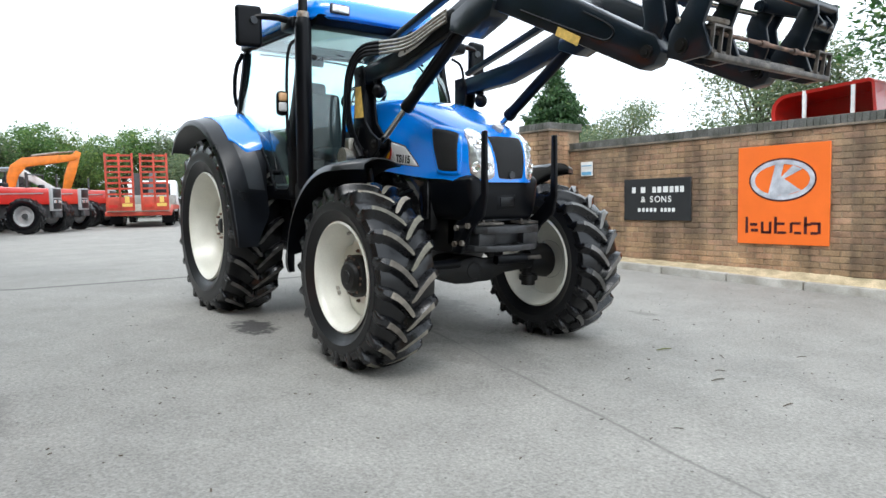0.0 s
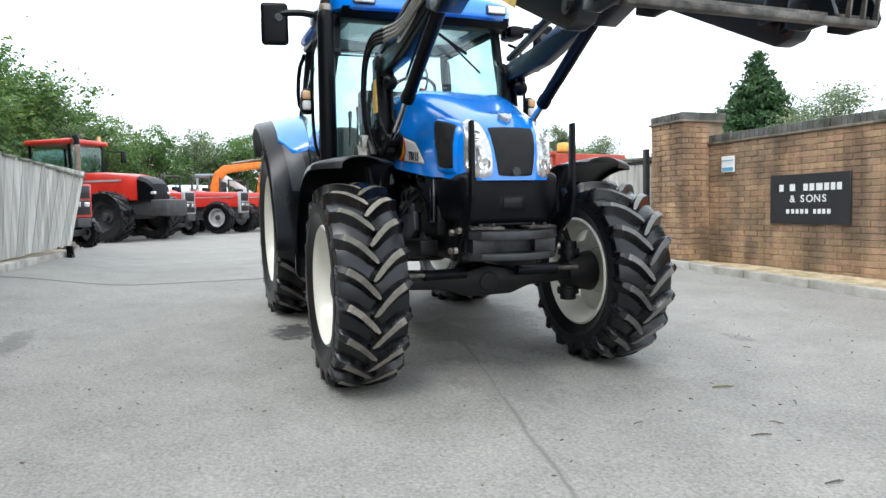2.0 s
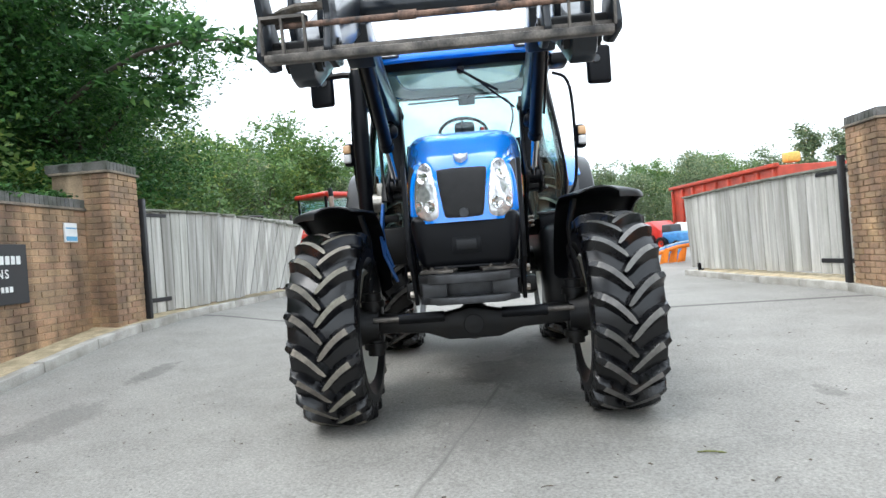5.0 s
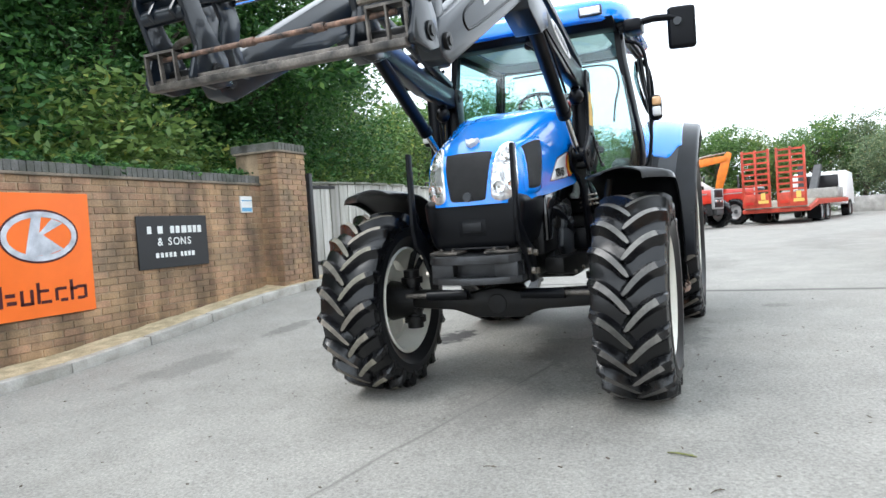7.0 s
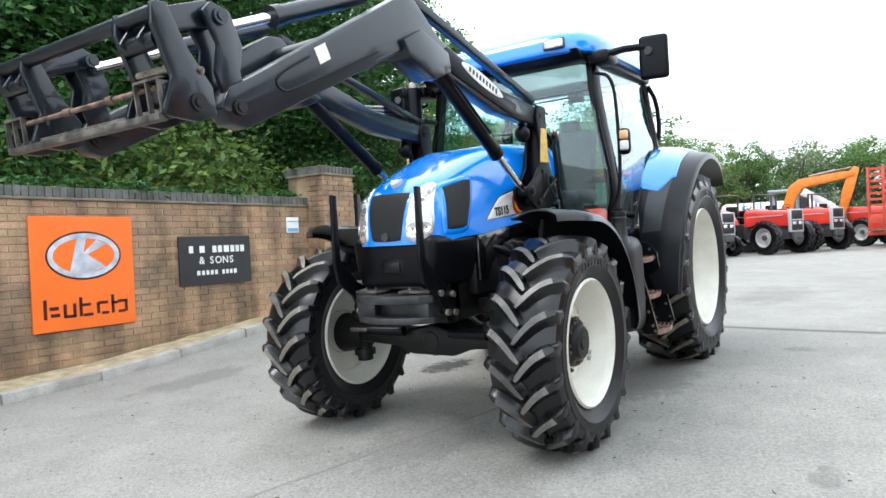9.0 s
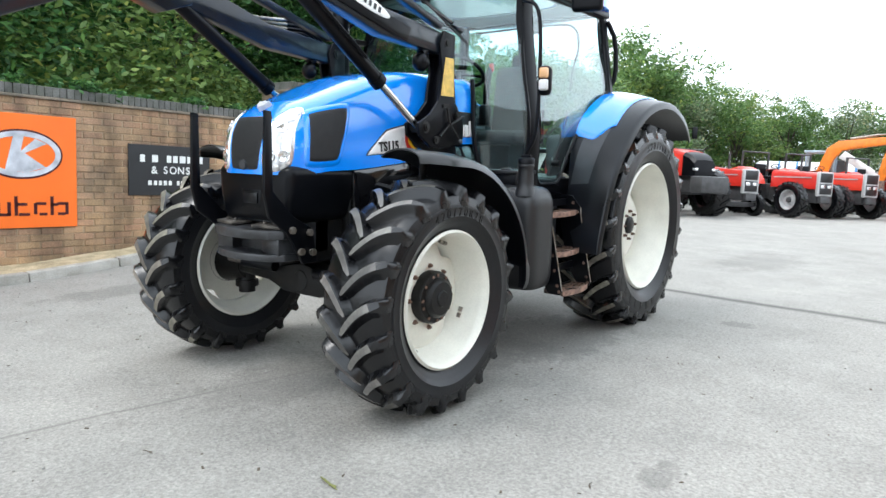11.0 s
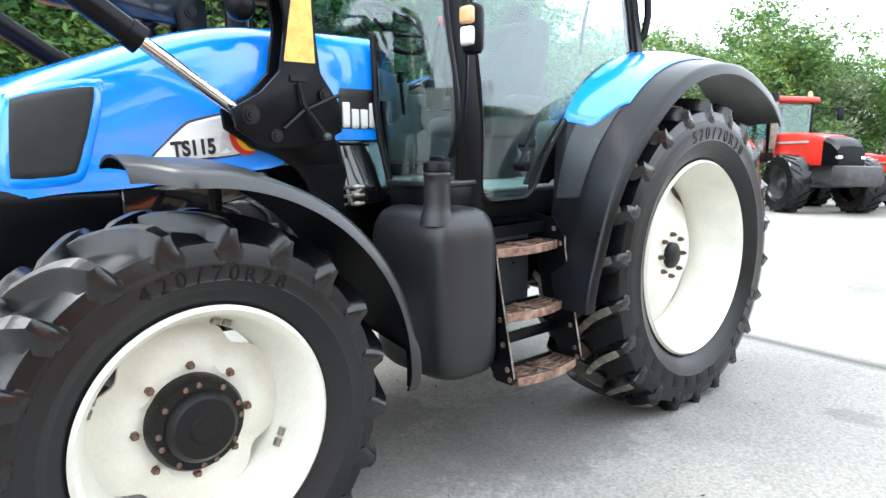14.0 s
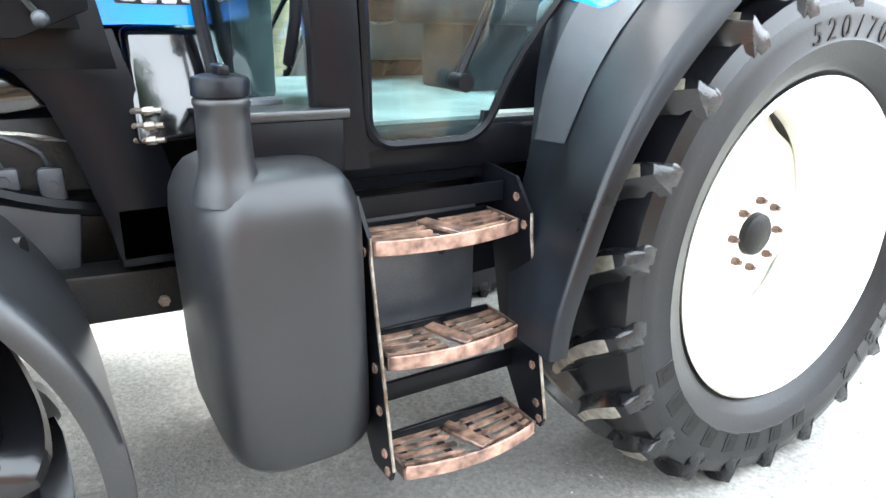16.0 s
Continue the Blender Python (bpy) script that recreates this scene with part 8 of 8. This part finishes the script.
# lorry with a beavertail body and two raised ramps
LH = math.degrees(math.atan2(2.6, -8.0))
LO = thing("lorry", "red low loader lorry with two raised ladder ramps", "lorry", m=pose(-20.2, 2.84, ground_z(-20.2, 3), 0, 0, LH) @ Matrix.Diagonal((0.9, 0.95, 0.81, 1)))
for cy_ in (0.62, -0.62):
    bm = bmesh.new()
    box(bm, (0, cy_, 1.1), (0.1, 0.98, 0.62), bev=0.01)
    ramp = part("ramp", bm, REDDULL, LO, "raised red ladder ramp")
    for yy in (-0.47, 0.0, 0.47):
        bm = bmesh.new()
        box(bm, (0, cy_ + yy, 2.1), (0.12, 0.075, 2.6), bev=0.01)
        part("rail", bm, REDDULL, ramp)
    for i in range(8):
        for yy in (-0.235, 0.235):
            bm = bmesh.new()
            box(bm, (0.0, cy_ + yy, 1.55 + 0.25 * i), (0.07, 0.4, 0.085))
            part("rung", bm, REDDULL, ramp)
    bm = bmesh.new()
    box(bm, (-0.06, cy_ - 0.25, 1.05), (0.02, 0.36, 0.14))
    box(bm, (-0.06, cy_ - 0.25, 1.3), (0.02, 0.16, 0.3))
    part("reflector", bm, YELLOW, ramp, "yellow reflector plates")
    bm = bmesh.new()
    box(bm, (-0.06, cy_ + 0.25, 1.0), (0.02, 0.3, 0.12))
    part("tail_light", bm, RED, ramp, "red tail light")
bm = bmesh.new()
prism(bm, [(0.1, 0.72), (1.6, 1.05), (7.4, 1.05), (7.4, 0.85), (1.6, 0.8), (0.1, 0.55)], "y", -1.2, 1.2, 0.02)
part("deck_frame", bm, REDDULL, LO, "red deck frame")
bm = bmesh.new()
prism(bm, [(0.12, 0.73), (1.6, 1.06), (7.3, 1.06), (7.3, 1.10), (1.58, 1.10), (0.12, 0.77)], "y", -1.12, 1.12)
part("deck", bm, PLANK, LO, "worn wooden deck")
bm = bmesh.new()
box(bm, (6.2, 0, 1.35), (1.2, 2.2, 0.5), bev=0.03)
part("toolbox", bm, CONC, LO, "grey box on the deck")
for xx in (2.4, 3.5, 8.2):
    for s in (1, -1):
        yard_wheel(LO, xx, s * 0.98, 0.48, 0.48, 0.32, 0.28, GREYP, s)
for s in (1, -1):
    bm = bmesh.new()
    box(bm, (1.75, s * 0.98, 0.42), (0.04, 0.5, 0.5))
    part("mudflap", bm, BLACK, LO, "black mudflap")
bm = bmesh.new()
box(bm, (4.2, 0, 0.65), (6.5, 0.8, 0.3), bev=0.03)
part("chassis", bm, DKGREY, LO, "dark chassis")
bm = bmesh.new()
prism(bm, [(7.6, 0.7), (9.4, 0.7), (9.4, 1.5), (9.15, 2.4), (7.9, 2.5), (7.6, 2.4)], "y", -1.1, 1.1, 0.08)
cabm = part("cab", bm, WHITE, LO, "white lorry cab")
bm = bmesh.new()
box(bm, (7.59, 0, 1.95), (0.03, 1.6, 0.7), bev=0.01)
box(bm, (8.5, 1.105, 1.9), (0.8, 0.02, 0.7), bev=0.01)
part("window", bm, DECALBLK, cabm, "dark cab window")
bm = bmesh.new()
prism(bm, [(7.3, 1.1), (7.5, 1.1), (7.55, 2.9), (7.4, 2.9)], "y", 0.5, 0.8)
prism(bm, [(6.0, 1.5), (6.2, 1.4), (7.5, 2.75), (7.35, 2.9)], "y", -0.2, 0.1)
part("crane", bm, DKGREY, LO, "dark folded crane")

# things on the eastern side of the yard
bm = bmesh.new()
box(bm, (0, 0, 0.38), (2.4, 0.8, 0.78), bev=0.03)
o = part("concrete_block", bm, CONC, loc=pose(-31.5, 7.9, ground_z(-31.5, 7.9), 0, 0, 70))
tagged(o, "long grey concrete block", "block")
TRL = thing("red_trailer", "faded red farm trailer with ribbed side behind the gate", "trailer", m=pose(-10.0, 7.0, ground_z(-10.0, 7.0), 0, 0, 8))
bm = bmesh.new()
box(bm, (0, 0, 1.55), (5.2, 2.2, 0.95), bev=0.03)
part("body", bm, REDDULL, TRL, "faded red trailer body")
for i in range(9):
    bm = bmesh.new()
    box(bm, (-2.5 + 0.625 * i, -1.13, 1.5), (0.07, 0.06, 0.9), bev=0.01)
    part("rib", bm, REDDULL, TRL)
bm = bmesh.new()
box(bm, (0, -1.13, 2.03), (5.26, 0.1, 0.08), bev=0.01)
part("top_rim", bm, REDDULL, TRL)
for s in (1, -1):
    for xx in (-0.6, 0.6):
        yard_wheel(TRL, xx, s * 0.9, 0.5, 0.5, 0.35, 0.28, GREYP, s)
bm = bmesh.new()
box(bm, (0, 0, 0.85), (5.0, 0.9, 0.25), bev=0.03)
part("chassis", bm, DKGREY, TRL)
bm = bmesh.new()
box(bm, (2.3, -0.6, 2.2), (0.25, 0.3, 0.22), bev=0.05)
part("warning_light", bm, YELLOW, TRL, "yellow lamp on the trailer")
# ploughs lying by the eastern gate
for x, y, mm, lab in ((-10.7, 5.0, ORANGE, "orange red plough frame lying on asphalt"), (-12.2, 5.4, TBLUE, "blue plough frame lying on asphalt"), (-13.6, 5.8, PALEBL, "pale blue implement frame lying on asphalt")):
    P = thing("plough", lab, "plough", m=pose(x, y, ground_z(x, y), 0, 0, 30) @ Matrix.Diagonal((0.55, 0.55, 0.75, 1)))
    bm = bmesh.new()
    tube(bm, [(-0.5, -0.6, 0.35), (0.2, 0, 0.55), (0.5, 0.7, 0.6)], 0.07, 8)
    part("beam", bm, mm, P)
    for k in range(3):
        bm = bmesh.new()
        prism(bm, [(-0.35, 0.0), (0.15, 0.05), (0.3, 0.5), (0.1, 0.55), (-0.2, 0.3)], "y", -0.6 + 0.55 * k, -0.57 + 0.55 * k)
        part("share", bm, mm, P)
BT = thing("parked_blue_machine", "parked blue machine among red implements", "machine", m=pose(-20.6, 7.9, ground_z(-20, 7.4), 0, 0, 30) @ Matrix.Diagonal((0.6, 0.6, 0.55, 1)))
bm = bmesh.new()
box(bm, (0, 0, 0.9), (1.6, 1.2, 0.9), bev=0.2, seg=3)
part("body", bm, TBLUE, BT, "blue body")
bm = bmesh.new()
box(bm, (-0.4, 0, 1.55), (0.9, 1.0, 0.7), bev=0.12, seg=3)
part("cab", bm, DKGREY, BT, "dark cab")
for s in (1, -1):
    yard_wheel(BT, -0.6, s * 0.75, 0.5, 0.5, 0.3, 0.25, RED, s)
    yard_wheel(BT, 0.7, s * 0.75, 0.35, 0.35, 0.22, 0.18, RED, s)
for x, y, mm, lab in ((-26, 8.6, RED, "red implement by the hedge"), (-27, 10.2, WHITE, "white machine hood by the hedge"), (-29, 9.3, RED, "red implement by the hedge")):
    I = thing("implement", lab, "implement", m=pose(x, y, ground_z(x, y), 0, 0, x * 13))
    bm = bmesh.new()
    prism(bm, [(-0.8, 0.1), (0.8, 0.1), (0.9, 0.8), (0.2, 1.25), (-0.7, 0.95)], "y", -0.6, 0.6, 0.06)
    part("body", bm, mm, I)
    for s in (1, -1):
        bm = bmesh.new()
        cyl(bm, (0.3, s * 0.62, 0.3), (0.3, s * 0.8, 0.3), 0.3, n=20)
        part("wheel", bm, RUBBER, I)
# red hopper behind the eastern wall
HO = thing("hopper", "open red machine hopper with pale posts behind wall", "hopper", m=pose(1.75, 8.3, 0.05))
bm = bmesh.new()
def scoop(t, y):
    """A ring of the shell at depth y, t inside its outer face."""
    pts = []
    for cx, cz, a0, rad in ((0.66, 2.62, 0, 0.1), (-0.5, 2.48, 90, 0.26), (-0.56, 2.24, 180, 0.2), (0.66, 2.14, 270, 0.1)):
        pts += [V(cx + (rad - t) * math.cos(radians(a0 + 15 * k)), y, cz + (rad - t) * math.sin(radians(a0 + 15 * k))) for k in range(7)]
    return pts


rings(bm, [scoop(0.05, -0.5), scoop(0.0, -0.52), scoop(0.0, 0.48), scoop(0.05, 0.48), scoop(0.05, -0.5)], True, False)
bm.faces.new([bm.verts.new(p) for p in scoop(0.04, 0.46)])
bmesh.ops.rotate(bm, verts=bm.verts, cent=(0, 0, 2.1), matrix=Matrix.Rotation(radians(-5), 3, "Y"))
part("shell", bm, RED, HO, "open red steel shell")
for xx in (-0.28, 0.42):
    bm = bmesh.new()
    box(bm, (xx, -0.5, 2.4), (0.05, 0.04, 0.62))
    part("post", bm, WHITE, HO, "pale post")
bm = bmesh.new()
box(bm, (0, 0, 1.0), (1.3, 0.9, 2.1), bev=0.05)
part("body", bm, REDDULL, HO)
bm = bmesh.new()
box(bm, (-0.55, -0.53, 2.14), (0.35, 0.12, 0.12), bev=0.04)
part("motor", bm, DKGREY, HO, "dark motor")

# ---- bricks of the walls and pillars, and litter on the drive ----
random.seed(8)


def lay(face_pts, parent, along, out, length, z_of_base, top, limit, near):
    """Courses of stretchers from a start point along a direction; near(x) says which are parts."""
    made, rest = 0, []
    c = 0
    z = top - CUR * int((top + 0.3) / CUR)
    while z + CUR <= top + 1e-6:
        x, k = (-0.1125 if c % 2 else 0.0), 0
        while x < length - 0.02:
            xa, xb = max(0.0, x), min(length, x + 0.215)
            if xb - xa > 0.04:
                p = face_pts + along * ((xa + xb) / 2) + V(0, 0, z + CUR / 2)
                if p.z + 0.04 > z_of_base(p.x):
                    yaw = math.degrees(math.atan2(along.y, along.x)) + random.uniform(-0.5, 0.5)
                    m = Matrix.Translation(p + out * (-0.045 + random.uniform(-0.003, 0.003))) @ pose(0, 0, 0, 0, random.uniform(-0.4, 0.4), yaw)
                    me = brick_mesh(round((xb - xa) / 0.1025) * 0.1025 if xb - xa > 0.15 else xb - xa, 0.1, 0.065, random.randrange(4))
                    if made < limit and near(p):
                        o = new("brick", me)
                        o.parent, o.matrix_basis = parent, m
                        made += 1
                    else:
                        rest.append((me, m))
            x += 0.225
        z += CUR
        c += 1
    return rest


def joined(name, rest, parent, material):
    """The rest of the bricks as one part."""
    vs, fs = [], []
    for me, m in rest:
        b = len(vs)
        vs += [m @ v.co for v in me.vertices]
        fs += [[b + i for i in p.vertices] for p in me.polygons]
    me = bpy.data.meshes.new(name)
    me.from_pydata(vs, [], fs)
    me.materials.append(material)
    o = new(name, me)
    o.parent = parent
    o["kind"] = "stuff"
    return o


def island_variant(src, name):
    """The same surface, varied by mesh island for joined bricks."""
    m = src.copy()
    m.name = name
    n, l = m.node_tree.nodes, m.node_tree.links
    info = [x for x in n if x.type == "OBJECT_INFO"][0]
    to = [k.to_socket for k in info.outputs["Random"].links]
    geo = n.new("ShaderNodeNewGeometry")
    for t in to:
        l.new(geo.outputs["Random Per Island"], t)
    return m


BRICKISL = island_variant(BRICK, "weathered_brick_course")
for s, w in WALL.items():
    rest = lay(V(w["x0"], w["face"], 0), walls[s], V(1, 0, 0), V(0, -s, 0), w["x1"] - w["x0"], w["base"], w["top"], 300, lambda p: -0.9 < p.x < 2.1 and p.z > 0.5)
    joined("brick_course", rest, walls[s], BRICKISL)
    x0, x1, ya, yb, tp = w["pil"]
    base = lambda x, w=w: w["base"](max(x, w["x0"]))
    pl = w["pillar"]
    rest = lay(V(x0, ya, 0), pl, V(1, 0, 0), V(0, -s, 0), x1 - x0, base, tp, 120, lambda p: True)
    d = abs(yb - ya)
    rest += lay(V(x0, ya, 0), pl, V(0, s, 0), V(-1, 0, 0), d, base, tp, 0, lambda p: True)
    rest += lay(V(x1, ya, 0), pl, V(0, s, 0), V(1, 0, 0), abs(w["face"] - ya), base, tp, 100, lambda p: True)
    joined("brick_course", rest, pl, BRICKISL)

# twigs, leaves and small stones on the drive
TWIG = mat("green_stem", (0.16, 0.17, 0.05), 0.7, 0, 0.2, 20, 90, 0.1)
DRY = mat("dry_twig", (0.09, 0.07, 0.05), 0.9, 0, 0.2, 20, 90, 0.1)
STONE = mat("small_stones", (0.3, 0.29, 0.27), 0.9, 0, 0.3, 20, 90, 0.3)
for x, y, a, ln, mm, lab in ((3.58, 1.14, 75, 0.13, TWIG, "short yellow green plant stem"), (4.15, 0.95, 20, 0.07, DRY, "dry dark twig"), (3.9, 0.3, 100, 0.06, DRY, "dry dark twig"), (4.3, 1.75, 40, 0.07, DRY, "dry dark twig"), (2.9, 2.0, 15, 0.06, DRY, "dry dark twig"), (4.25, 0.75, 75, 0.1, DRY, "dry dark twig"), (4.75, 0.62, 85, 0.09, DRY, "dry dark twig"), (3.95, 1.3, 140, 0.07, DRY, "dry dark twig"), (4.6, -0.2, 30, 0.06, DRY, "dry dark twig"), (3.3, 2.55, 120, 0.07, DRY, "dry dark twig")):
    bm = bmesh.new()
    d = V(math.cos(radians(a)), math.sin(radians(a)), 0)
    p = V(x, y, ground_z(x, y) + 0.004)
    tube(bm, [p - d * ln / 2, p + V(0.006, -0.004, 0.008), p + d * ln / 2 + V(0.0, 0.008, 0.0)], [ln * 0.023, ln * 0.042, ln * 0.015], 6, 1)
    box(bm, p + d * ln * 0.3 + V(0, 0, 0.004), (ln * 0.25, ln * 0.1, 0.003), Euler((0.1, 0.1, radians(a + 30))))
    o = part("twig", bm, mm)
    tagged(o, lab + " lying on the asphalt", "twig", "litter on the drive")
bm = bmesh.new()
for i in range(800):
    x, y = random.uniform(-1.5, 7.5), random.uniform(-4.0, 4.6)
    r = random.uniform(0.003, 0.009)
    bmesh.ops.create_icosphere(bm, subdivisions=1, radius=r, matrix=Matrix.Translation((x, y, ground_z(x, y) + r * 0.3)) @ Matrix.Diagonal((1, random.uniform(0.6, 1.3), 0.6, 1)))
o = part("grit", bm, STONE, smooth=False)
tagged(o, "loose grit on the asphalt", "grit", kind="stuff")
# crumbs of dead leaf and bark
bm = bmesh.new()
for i in range(260):
    x, y = random.uniform(0.5, 7.2), random.uniform(-3.9, 4.4)
    ln = random.uniform(0.006, 0.022)
    box(bm, (x, y, ground_z(x, y) + 0.003), (ln, ln * random.uniform(0.2, 0.6), 0.003), Euler((random.uniform(-0.3, 0.3), random.uniform(-0.3, 0.3), random.uniform(0, 6.28))))
o = part("leaf_crumbs", bm, DRY, smooth=False)
tagged(o, "dark crumbs of dead leaf scattered on asphalt", "debris", kind="stuff")
